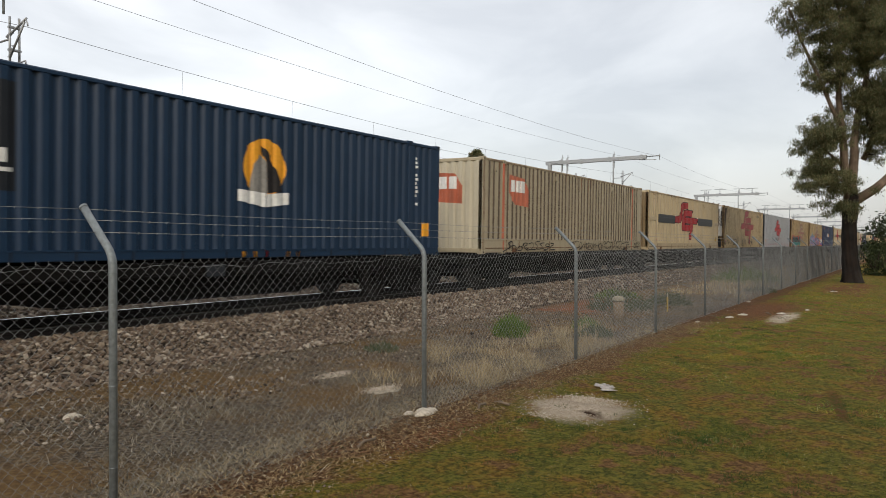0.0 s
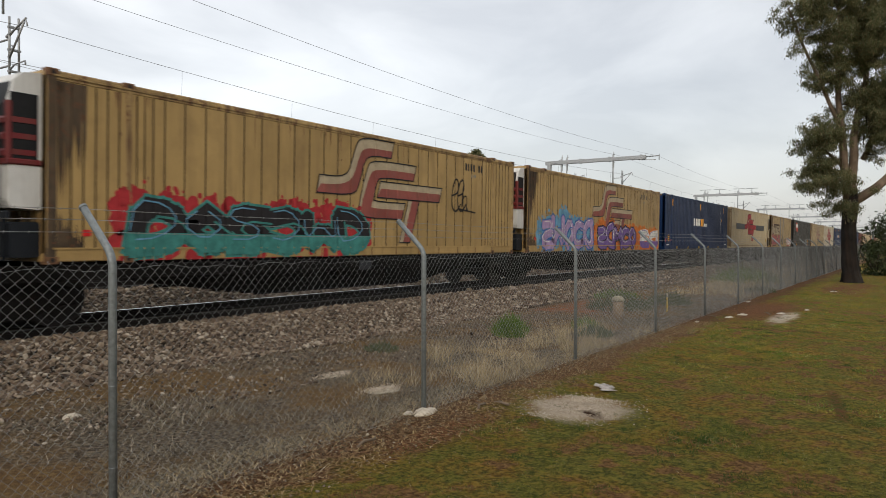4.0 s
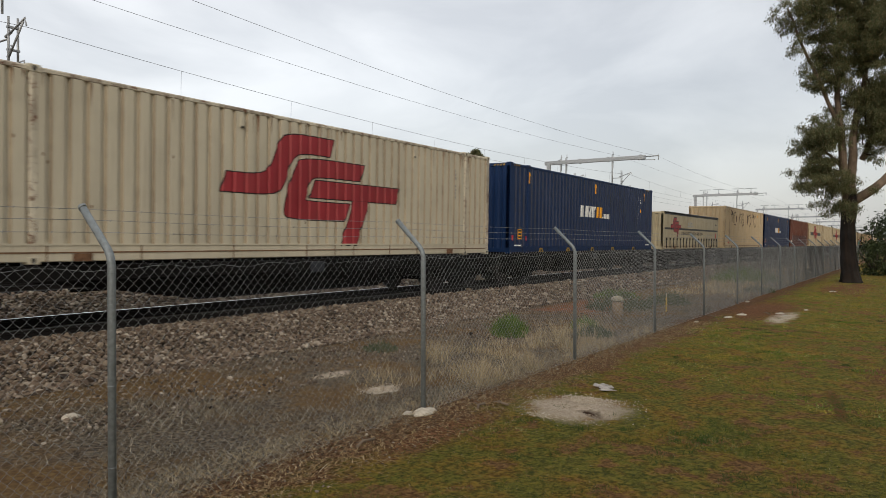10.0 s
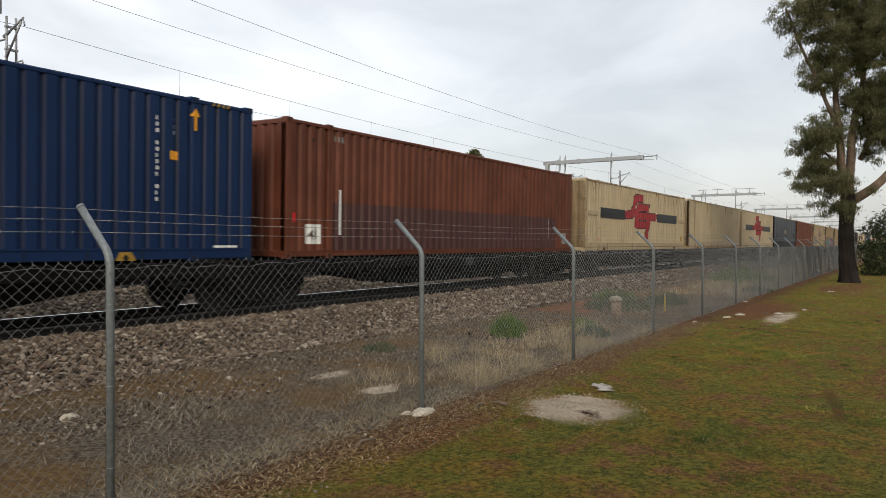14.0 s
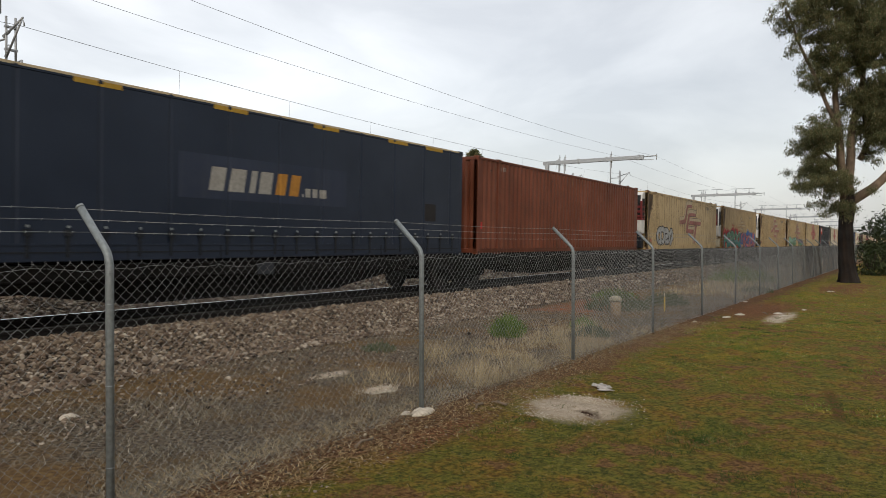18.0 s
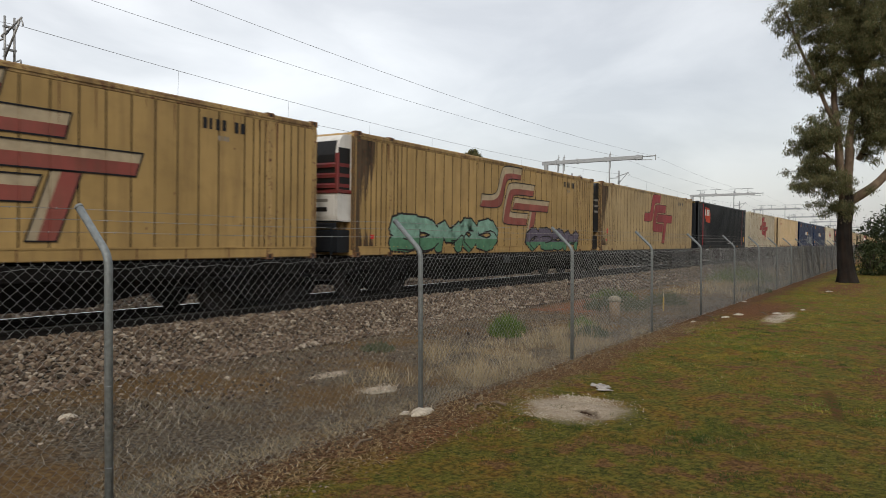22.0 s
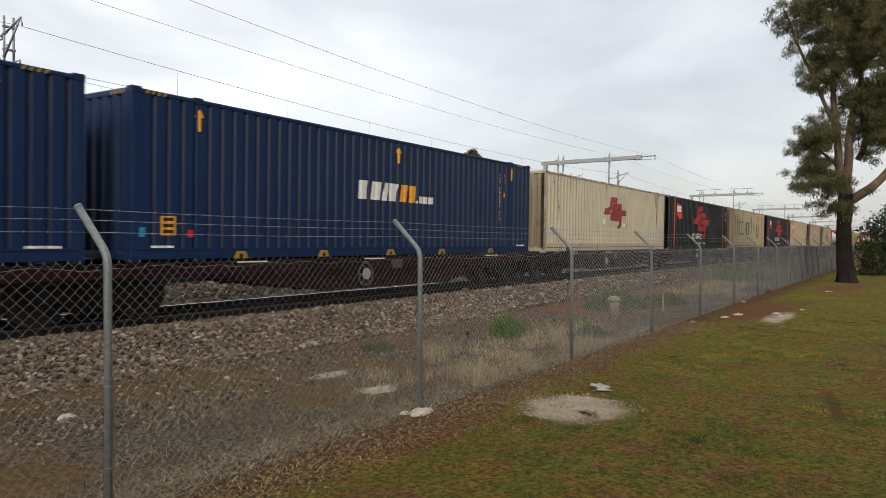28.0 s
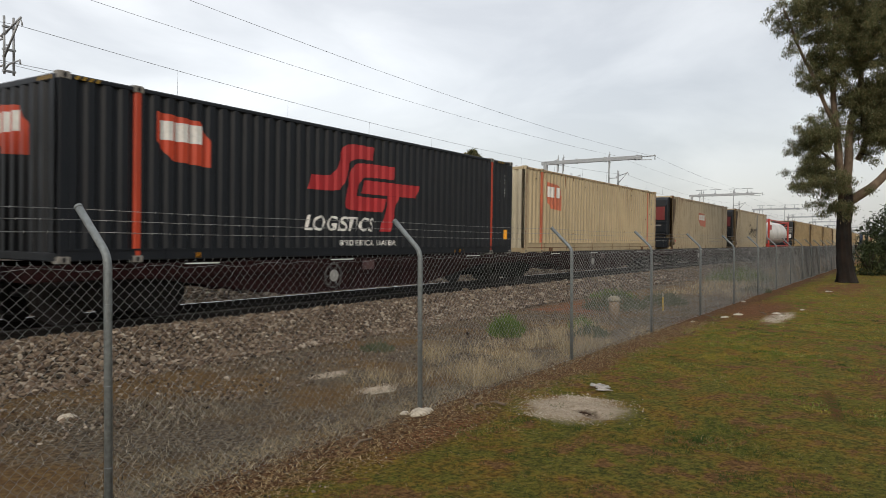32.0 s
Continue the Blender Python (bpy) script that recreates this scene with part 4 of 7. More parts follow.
    # bare red soil worn through along the fence and at the rubble
    for px, py, rx0, ry0 in ((22.0, 3.55, 4.6, 1.0), (35.0, 2.3, 7.0, 1.3), (12.0, 0.2, 1.4, 0.5), (5.9, 3.85, 1.5, 0.30)):
        d = n.new("ShaderNodeVectorMath")
        d.operation = "SUBTRACT"
        l.new(pos, d.inputs[0])
        d.inputs[1].default_value = (px, py, 0)
        d2 = n.new("ShaderNodeVectorMath")
        d2.operation = "MULTIPLY"
        l.new(d.outputs[0], d2.inputs[0])
        d2.inputs[1].default_value = (1 / rx0, 1 / ry0, 0)
        d3 = n.new("ShaderNodeVectorMath")
        d3.operation = "LENGTH"
        l.new(d2.outputs[0], d3.inputs[0])
        e = plus(plus(d3.outputs["Value"], mid, 1.6), fine, 1.0)
        base = mix_node(n, l, ramp_node(n, l, times_node(n, l, e, 0.33), 0.58, 0.72, (1, 1, 1, 1), (0, 0, 0, 1)), base, mix_node(n, l, ramp_node(n, l, fine, 0.42, 0.60), (0.085, 0.036, 0.015), (0.26, 0.125, 0.055)))
    # scuffed red soil where wheels cut the lawn
    scuff = mul(mul(rng(sep.outputs["X"], 8.6, 8.9), rng(sep.outputs["X"], 10.6, 10.2)), mul(rng(plus(y, sep.outputs["X"], -0.16), -0.90, -0.82), rng(plus(y, sep.outputs["X"], -0.16), -0.68, -0.76)))
    base = mix_node(n, l, mul(scuff, ramp_node(n, l, fine, 0.44, 0.56)), base, (0.13, 0.048, 0.022))
    # dark soil in the dug trench, with the hole's shade put into the colour
    for px, py, rx0, ry0 in ((7.64, 3.16, 0.07, 0.30), (7.50, 2.84, 0.12, 0.11)):
        d = n.new("ShaderNodeVectorMath")
        d.operation = "SUBTRACT"
        l.new(pos, d.inputs[0])
        d.inputs[1].default_value = (px, py, 0)
        d2 = n.new("ShaderNodeVectorMath")
        d2.operation = "MULTIPLY"
        l.new(d.outputs[0], d2.inputs[0])
        d2.inputs[1].default_value = (1 / rx0, 1 / ry0, 0)
        d3 = n.new("ShaderNodeVectorMath")
        d3.operation = "LENGTH"
        l.new(d2.outputs[0], d3.inputs[0])
        e = plus(d3.outputs["Value"], fine, 0.9)
        base = mix_node(n, l, ramp_node(n, l, times_node(n, l, e, 0.4), 0.40, 0.62, (1, 1, 1, 1), (0, 0, 0, 1)), base, (0.045, 0.022, 0.012))
    l.new(base, b.inputs["Base Color"])
    b.inputs["Roughness"].default_value = 0.95
    b.inputs["Specular IOR Level"].default_value = 0.15
    bump_node(n, l, b, plus(fine, grit, 0.9), 1.0, 0.05)
    return m


ground = new("ground", ground_mesh())
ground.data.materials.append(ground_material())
tagged(ground, "mown patchy lawn, dirt verge and stone track bed", "ground", kind="structure")


# ---- scattered stuff, built with arrays ----
def stuff_mesh(name, verts, faces, material):
    me = bpy.data.meshes.new(name)
    me.from_pydata(verts.tolist(), [], faces.tolist())
    me.materials.append(material)
    return me


def island_material(name, stops, rough=0.9):
    m, n, l, b = nodes_of(name)
    g = n.new("ShaderNodeNewGeometry")
    r = n.new("ShaderNodeValToRGB")
    e = r.color_ramp.elements
    e[0].position, e[0].color = 0.0, (*stops[0], 1)
    e[1].position, e[1].color = 1.0, (*stops[-1], 1)
    for i, c in enumerate(stops[1:-1], 1):
        x = e.new(i / (len(stops) - 1))
        x.color = (*c, 1)
    l.new(g.outputs["Random Per Island"], r.inputs["Fac"])
    f = noise_node(n, l, g.outputs["Position"], 40.0, 3)
    c = mix_node(n, l, times_node(n, l, f, 0.5), r.outputs["Color"], tuple(k * 0.5 for k in stops[0]))
    l.new(c, b.inputs["Base Color"])
    b.inputs["Roughness"].default_value = rough
    b.inputs["Specular IOR Level"].default_value = 0.25
    return m


STONES = island_material("ballast_stones", [(0.032, 0.024, 0.018), (0.195, 0.143, 0.100), (0.068, 0.048, 0.034), (0.31, 0.247, 0.18), (0.14, 0.090, 0.060), (0.52, 0.455, 0.36)])
rng_np = np.random.default_rng(7)


def stones(name, label, x0, x1, y0, y1, count, size, lift=0.0, bias=1.0, material=None, heap=False):
    x = x0 + (x1 - x0) * rng_np.random(count) ** bias
    y = rng_np.uniform(y0, y1, count)
    if heap:
        x, y = rng_np.normal((x0 + x1) / 2, (x1 - x0) / 5, count), rng_np.normal((y0 + y1) / 2, (y1 - y0) / 5, count)
        x = np.where((np.abs(x - 7.6) < 0.2) & (np.abs(y - 3.05) < 0.5), x + 0.42 * np.sign(x - 7.6), x)
    base = np.array([(1, 0, 0), (-1, 0, 0), (0, 1, 0), (0, -1, 0), (0, 0, 1), (0, 0, -1), (.62, .62, .55), (-.6, .6, .5), (.58, -.62, .55), (-.62, -.58, .5)], float)
    tri = np.array([(6, 0, 2), (4, 6, 7), (6, 2, 7), (7, 2, 1), (4, 7, 9), (7, 1, 9), (9, 1, 3), (4, 9, 8), (9, 3, 8), (8, 3, 0), (4, 8, 6), (8, 0, 6), (0, 5, 2), (2, 5, 1), (1, 5, 3), (3, 5, 0)])
    s = size * rng_np.lognormal(0, 0.28, count)
    sc = np.stack([rng_np.uniform(0.7, 1.3, count), rng_np.uniform(0.7, 1.3, count), rng_np.uniform(0.5, 0.95, count)], -1) * s[:, None] / 2
    v = base[None] * (1 + rng_np.uniform(-0.28, 0.28, (count, 10, 1))) * sc[:, None]
    a = rng_np.uniform(0, 6.283, count)
    t = rng_np.normal(0, 0.5, count)
    vy, vz = v[..., 1] * np.cos(t)[:, None] - v[..., 2] * np.sin(t)[:, None], v[..., 1] * np.sin(t)[:, None] + v[..., 2] * np.cos(t)[:, None]
    vx = v[..., 0] * np.cos(a)[:, None] - vy * np.sin(a)[:, None]
    vy = v[..., 0] * np.sin(a)[:, None] + vy * np.cos(a)[:, None]
    z = ground_height(x, y) + s * rng_np.uniform(0.0, 0.35, count) + lift
    if heap:
        # chips lie on the low mound round the dug hole
        z = z + 0.006 + 0.035 * np.exp(-((x - 7.62) / 0.55) ** 2 - ((y - 3.12) / 0.6) ** 2)
        hole = ((x - 7.62 - 0.25 * (y - 3.1)) / 0.13) ** 2 + ((y - 3.12) / 0.36) ** 4 < 1.2
        z = np.where(hole | (((x - 7.50) / 0.15) ** 2 + ((y - 2.84) / 0.14) ** 2 < 1.2), z - 0.14, z)
    P = np.stack([vx + x[:, None], vy + y[:, None], vz + z[:, None]], -1).reshape(-1, 3)
    F = (tri[None] + 10 * np.arange(count)[:, None, None]).reshape(-1, 3)
    ob = new(name, stuff_mesh(name, P, F, material or STONES))
    return tagged(ob, label, "gravel", kind="stuff")


stones("ballast_gravel", "grey-brown crushed stone ballast on the track shoulder", 3.0, 16.5, 8.95, 11.04, 22500, 0.062)
stones("ballast_gravel", "grey-brown crushed stone ballast farther along the shoulder", 16.5, 60, 9.3, 11.04, 14000, 0.085, bias=1.6)
stones("ballast_gravel", "grey crushed stone between the two lines", 4, 44, 12.68, 17.3, 17000, 0.085, bias=1.4)
stones("loose_stones", "loose stones fallen onto the dirt verge", 3.0, 18, 6.6, 9.3, 5200, 0.036)
stones("loose_stones", "pebbles and chips on the trodden fence strip", 3.0, 24, 3.7, 5.2, 1500, 0.02, bias=1.5)

CHIPS = island_material("pale_gravel_chips", [(0.30, 0.23, 0.16), (0.62, 0.54, 0.43), (0.42, 0.34, 0.25), (0.75, 0.68, 0.56)])
stones("crusher_dust", "pale gravel chips strewn round the dug hole", 6.95, 8.4, 2.55, 3.85, 1800, 0.012, material=CHIPS, heap=True)


stones("crusher_dust", "pale gravel chips strewn on a sunken slab", 7.15, 8.2, 6.6, 7.12, 1100, 0.013, material=CHIPS, heap=True)
stones("crusher_dust", "pale gravel chips strewn on a round pad", 6.8, 7.6, 5.42, 5.88, 800, 0.012, material=CHIPS, heap=True)


def turf_material(name, stops, k=1.0):
    """Blades that differ one by one and clump by clump, from dark green to yellowed."""
    m = island_material(name, stops)
    n, l = m.node_tree.nodes, m.node_tree.links
    b = n["Principled BSDF"]
    src = b.inputs["Base Color"].links[0].from_socket
    pos = n.new("ShaderNodeNewGeometry").outputs["Position"]
    clump = ramp_node(n, l, noise_node(n, l, pos, 9.0, 5, 0.7), 0.44, 0.58)
    patch = ramp_node(n, l, noise_node(n, l, pos, 1.6, 5, 0.65), 0.47, 0.55)
    zone = noise_node(n, l, pos, 0.42, 4, 0.6)
    src = mix_node(n, l, times_node(n, l, ramp_node(n, l, zone, 0.42, 0.56), 0.7), src, (0.050 * k, 0.088 * k, 0.010 * k))
    src = mix_node(n, l, times_node(n, l, ramp_node(n, l, noise_node(n, l, pos, 0.85, 5, 0.65), 0.53, 0.60), 0.8), src, (0.185 * k, 0.098 * k, 0.028 * k))
    c = mix_node(n, l, times_node(n, l, clump, 0.8), src, (0.028 * k, 0.062 * k, 0.006 * k))
    c = mix_node(n, l, times_node(n, l, patch, 0.75), c, mix_node(n, l, clump, (0.235 * k, 0.165 * k, 0.028 * k), (0.105 * k, 0.092 * k, 0.014 * k)))
    l.new(c, b.inputs["Base Color"])
    return m


GRASS = turf_material("mown_grass", [(0.036, 0.066, 0.008), (0.17, 0.20, 0.024), (0.27, 0.225, 0.038), (0.75, 0.64, 0.36), (0.060, 0.105, 0.011), (0.23, 0.23, 0.032)])
# brighter copy of GRASS: light seen on distant blades, put into the colour
GRASSFAR = turf_material("brightened_far_grass", [(0.065, 0.115, 0.012), (0.30, 0.35, 0.040), (0.46, 0.39, 0.062), (0.80, 0.68, 0.38), (0.11, 0.185, 0.018), (0.42, 0.41, 0.055)], 1.55)
STRAW = island_material("dry_straw", [(0.24, 0.185, 0.10), (0.52, 0.41, 0.24), (0.36, 0.28, 0.155), (0.68, 0.57, 0.38), (0.13, 0.10, 0.06)])
LEAFLITTER = island_material("fallen_leaves", [(0.16, 0.09, 0.04), (0.42, 0.31, 0.16), (0.26, 0.17, 0.08), (0.55, 0.43, 0.26)])
DEADGRASS = island_material("grey_dead_grass", [(0.035, 0.028, 0.020), (0.34, 0.29, 0.215), (0.08, 0.064, 0.045), (0.50, 0.44, 0.34), (0.19, 0.15, 0.085), (0.05, 0.04, 0.03)])
WEED = island_material("green_weed", [(0.050, 0.10, 0.016), (0.11, 0.19, 0.032), (0.19, 0.25, 0.055)])
TUFT = island_material("dark_tuft", [(0.022, 0.046, 0.009), (0.045, 0.085, 0.014), (0.075, 0.11, 0.02), (0.03, 0.055, 0.01)])
WEEDGREY = island_material("grey_green_weed", [(0.055, 0.075, 0.04), (0.11, 0.13, 0.075), (0.17, 0.16, 0.10)])
LEAF = island_material("gum_leaves", [(0.072, 0.098, 0.042), (0.14, 0.158, 0.070), (0.20, 0.195, 0.090), (0.29, 0.225, 0.115), (0.108, 0.128, 0.058)], 0.5)
ln, ll = LEAF.node_tree.nodes, LEAF.node_tree.links
thin, both = ln.new("ShaderNodeBsdfTranslucent"), ln.new("ShaderNodeMixShader")
ll.new(ln["Principled BSDF"].inputs["Base Color"].links[0].from_socket, thin.inputs["Color"])
both.inputs["Fac"].default_value = 0.38
ll.new(ln["Principled BSDF"].outputs[0], both.inputs[1])
ll.new(thin.outputs[0], both.inputs[2])
ll.new(both.outputs[0], ln["Material Output"].inputs["Surface"])
LEAFDARK = island_material("dark_shrub_leaves", [(0.020, 0.032, 0.012), (0.045, 0.062, 0.022), (0.075, 0.090, 0.032)], 0.7)


def blades(name, label, category, x, y, z, length, width, material, lean=0.5, flat=0.0):
    n = len(x)
    a = rng_np.uniform(0, 6.283, n)
    t = np.clip(rng_np.normal(lean, 0.3, n), 0, 1.5) + flat
    L = length * rng_np.lognormal(0, 0.3, n)
    d = np.stack([np.cos(a) * np.sin(t), np.sin(a) * np.sin(t), np.cos(t)], -1) * L[:, None]
    b = rng_np.uniform(0, 6.283, n)
    w = np.stack([np.cos(b), np.sin(b), np.zeros(n)], -1) * (width / 2)
    p = np.stack([x, y, z], -1)
    bend = d * 0.55 + np.stack([np.zeros(n), np.zeros(n), L * 0.10], -1)
    V = np.stack([p - w, p + w, p + bend + w * 0.7, p + bend - w * 0.7, p + d], 1).reshape(-1, 3)
    k = 5 * np.arange(n)[:, None]
    F4 = (k + np.array([[0, 1, 2, 3]])).tolist()
    F3 = (k + np.array([[3, 2, 4]])).tolist()
    me = bpy.data.meshes.new(name)
    me.from_pydata(V.tolist(), [], F4 + F3)
    me.materials.append(material)
    return tagged(new(name, me), label, category, kind="stuff")


def patchy(x, y, seed, scale, cut):
    v = np.array([noise.noise((a * scale, b * scale, seed)) + 0.5 * noise.noise((a * scale * 3, b * scale * 3, seed + 5)) for a, b in zip(x, y)])
    return v > cut


def lawn(x0, x1, count, length, width, cut, seed, turf):
    x = rng_np.uniform(x0, x1, count)
    y = rng_np.uniform(-0.87 * x + 0.5, 4.3, count)
    y = np.where(y < -7, rng_np.uniform(-3, 3.5, count), y)
    dirt = ((x - 7.6) / 1.1) ** 2 + ((y - 3.1) / 0.95) ** 2 < 1
    dirt |= (((x - 37.0) / 8.0) ** 2 + ((y - 1.3) / 2.0) ** 2 < 1) & (rng_np.random(count) < 0.55)
    dirt |= (((x - 22.0) / 3.6) ** 2 + ((y - 3.5) / 0.75) ** 2 < 1) | (((x - 9.6) / 0.9) ** 2 + ((y - 0.16 * x + 0.8) / 0.07) ** 2 < 1)
    keep = patchy(x, y, seed, 0.9, cut) & ~dirt & (y < np.interp(x, [4, 9], [3.85, 4.05]) + 0.16 * np.sin(x * 1.7) + 0.12 * np.sin(x * 4.3) + rng_np.normal(0, 0.10, count))
    x, y = x[keep], y[keep]
    blades("lawn_grass", "short mown patchy lawn grass", "grass", x, y, ground_height(x, y) - 0.008, length, width, turf, 0.75)


lawn(2.6, 9, 165000, 0.022, 0.0055, 0.0, 2.0, GRASS)
lawn(9, 20, 110000, 0.028, 0.011, -0.04, 2.0, GRASSFAR)
lawn(20, 45, 45000, 0.036, 0.02, -0.25, 2.0, GRASSFAR)
# green tufts standing out of the lawn
for seed, n in ((1, 60000),):
    cx, cy = 3.0 + 19 * rng_np.random(620) ** 1.2, rng_np.uniform(-5, 3.5, 620)
    k = rng_np.integers(0, 620, n)
    gx, gy = cx[k] + rng_np.normal(0, 0.10, n) * (0.5 + k % 3 * 0.4), cy[k] + rng_np.normal(0, 0.08, n) * (0.5 + k % 3 * 0.4)
    blades("grass_tufts", "dark green tufts in the lawn", "grass", gx, gy, ground_height(gx, gy) - 0.01, 0.026, 0.006, TUFT, 0.8)
# dry straw lying on the fence strip and lawn
x = 2.6 + 14 * rng_np.random(7000) ** 1.2
y = 4.72 + rng_np.normal(0, 0.17, 7000)
blades("dry_litter", "curled pale straw heaped along the fence foot", "litter", x, y, ground_height(x, y) + 0.015, 0.06, 0.006, STRAW, 1.2, 0.15)
x = 2.6 + 14 * rng_np.random(15000) ** 1.3
y = 4.74 + rng_np.normal(0, 0.24, 15000)
blades("dry_litter", "pale dry straw and leaf litter along the fence foot", "litter", x, y, ground_height(x, y) + 0.012, 0.075, 0.006, DEADGRASS, 1.25, 0.15)
x, y = 2.8 + 12 * rng_np.random(6000) ** 1.2, rng_np.uniform(-4, 4.2, 6000)
blades("dry_litter", "scattered dry gum leaves on the lawn", "litter", x, y, ground_height(x, y) + 0.015, 0.030, 0.0055, LEAFLITTER, 1.3, 0.15)
x, y = 2.6 + 15 * rng_np.random(11000) ** 1.2, 4.12 + rng_np.normal(0, 0.24, 11000)
blades("dry_litter", "brown leaf litter on the trodden strip", "litter", x, y, ground_height(x, y) + 0.012, 0.042, 0.009, LEAFLITTER, 1.3, 0.15)
# standing dry grass behind the fence
n = 46000
x, y = 3.0 + 22 * rng_np.random(n) ** 1.15, 4.6 + 3.0 * rng_np.random(n) ** 1.5
near = x < 7.2 + 0.5 * np.sin(y * 3)
keep = np.where(near, patchy(x, y, 11.0, 0.7, 0.16), patchy(x, y, 11.0, 1.1, 0.05) & (y < 6.7 + 0.5 * np.sin(x * 1.3)) & (x > 7.6 + rng_np.normal(0, 0.5, n)))
straw = keep & ~near & (x < 15)
blades("dry_grass", "pale straw-coloured grass standing behind the fence", "grass", x[straw], y[straw], ground_height(x[straw], y[straw]), np.where(patchy(x[straw], y[straw], 17.0, 0.9, 0.05), 0.27, 0.12), 0.006, STRAW, 0.65)
grey = keep & ~straw
blades("dead_grass", "thin grey dead grass lying on the dirt verge", "grass", x[grey], y[grey], ground_height(x[grey], y[grey]), np.where(near[grey], 0.085, 0.14), 0.0065, DEADGRASS, 0.95)
# chaff and dead stems flat on the dirt
n = 24000
x, y = 3.0 + 17 * rng_np.random(n) ** 1.2, 4.7 + 4.3 * rng_np.random(n) ** 1.2
blades("dry_litter", "grey chaff and dead stems strewn on the verge", "litter", x, y, ground_height(x, y) + 0.01, 0.055, 0.009, DEADGRASS, 1.35, 0.1)
n = 9000
x, y = 25 + 36 * rng_np.random(n), 4.6 + 3.2 * rng_np.random(n)
keep = patchy(x, y, 13.0, 0.3, -0.1)
x, y = x[keep], y[keep]
blades("dry_grass", "grey dry grass on the far verge", "grass", x, y, ground_height(x, y), 0.22, 0.02, STRAW, 0.5)


def weed(px, py, r, h, count, material, label):
    a, q = rng_np.uniform(0, 6.283, count), rng_np.random(count) ** 0.5
    x, y = px + np.cos(a) * q * r, py + np.sin(a) * q * r
    zz = ground_height(x, y) + rng_np.random(count) * h * (1 - q * q) * 0.75
    ob = blades("weed_clump", label, "weed", x, y, zz, h * 0.42, 0.013, material, 0.6)
    ob["kind"] = "thing"
    return ob


weed(12.75, 6.75, 0.33, 0.42, 3200, WEED, "bright green weed clump behind the fence")
weed(9.8, 7.7, 0.30, 0.16, 700, WEEDGREY, "low grey-green weed by the ballast")
weed(13.6, 5.3, 0.35, 0.26, 900, WEEDGREY, "grey-green weed at the fence foot")
weed(14.6, 5.9, 0.30, 0.30, 700, WEED, "small green weed near the bollard")
weed(19.6, 6.9, 0.9, 0.55, 1500, WEEDGREY, "straggly grey-green weed behind the fence")
weed(21.8, 6.2, 0.7, 0.45, 1100, WEEDGREY, "straggly grey-green weed behind the fence")
weed(36.0, 6.6, 1.6, 0.9, 1600, WEED, "green weeds on the far verge")
weed(29.5, 4.9, 0.6, 0.3, 600, WEEDGREY, "grey weed at the fence foot")
weed(23.5, 8.4, 0.8, 0.35, 700, WEED, "green weed at the ballast edge")


# ---- railway lines ----
def rail(y, z, polish):
    s = Solid()
    w = 0.036
    xs = (-640, 960)
    prof = [(-0.07, -0.17), (-0.07, -0.155), (-0.012, -0.135), (-0.010, -0.05), (-w, -0.036), (-w, -0.006), (-w + 0.008, -0.0005), (w - 0.008, -0.0005), (w, -0.006), (w, -0.036), (0.010, -0.05), (0.012, -0.135), (0.07, -0.155), (0.07, -0.17)]
    s.extrude([(y + a, z + b) for a, b in prof], 0, *xs)
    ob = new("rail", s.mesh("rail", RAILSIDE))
    tagged(ob, "dark rusty steel rail with a polished head", "rail", "rails", "structure")
    s = Solid()
    s.extrude([(y - w - 0.001, z - 0.012), (y - w + 0.004, z + 0.003), (y - 0.008, z + 0.004), (y + 0.008, z + 0.004), (y + w - 0.004, z + 0.003), (y + w + 0.001, z - 0.012)], 0, *xs)
    part("railhead", s.mesh("railhead", polish), ob, "shiny worn running surface")


for y, z, polish in ((TRACK_Y - 0.752, RAIL_Z - 0.015, RAILDULL), (TRACK_Y + 0.752, RAIL_Z + 0.015, RAILHEAD)):
    rail(y, z, polish)
for c in (19.0, 23.1):
    for d in (-0.752, 0.752):
        rail(c + d, RAIL_Z, RAILDULL)

track = thing("track", "concrete sleepers under the freight line", "railway track", pose(0, 0, 0), kind="structure")
s = Solid()
s.extrude([(-0.13, 0), (0.13, 0), (0.10, 0.20), (-0.10, 0.20)], 1, -1.3, 1.3)
sleeper = s.mesh("sleeper", SLEEPER)
for i in range(90):
    part("sleeper", sleeper, track, at=pose(2.0 + i * 0.667, TRACK_Y, RAIL_Z - 0.372))
for c in (19.0, 23.1):
    for i in range(36):
        part("sleeper", sleeper, track, at=pose(4.0 + i * 0.667, c, RAIL_Z - 0.372))

# ---- chain-link fence with a bent outrigger for barbed wire ----
FENCE_Y = 4.506
POSTS = [-1.4, 2.816] + [6.489 + 4.2464 * i for i in range(19)]
fence = thing("fence", "galvanised chain-link fence with outriggers and barbed wire", "fence", pose(0, FENCE_Y, 0))
MESH_TOP = 1.735


def post_mesh():
    s = Solid()
    path = [(0, 0, -0.1), (0, 0, 1.70)]
    for i in range(1, 6):
        a = radians(46) * i / 5
        path.append((0, 0.18 * (1 - math.cos(a)), 1.70 + 0.18 * math.sin(a)))
    e = path[-1]
    path.append((0, e[1] + 0.40 * math.sin(radians(46)), e[2] + 0.40 * math.cos(radians(46))))
    s.tube(path, 0.027, 12)
    s.disc((0, path[-1][1] + 0.004, path[-1][2] + 0.004), (0, 0.72, 0.70), 0.030, 0.02, 12)
    for z in (0.35, 0.9, 1.45, 1.66):
        s.disc((0, 0, z), (0, 0, 1), 0.0295, 0.006, 10)
    return s.mesh("post", GALV), path[-1]


post_me, tip = post_mesh()
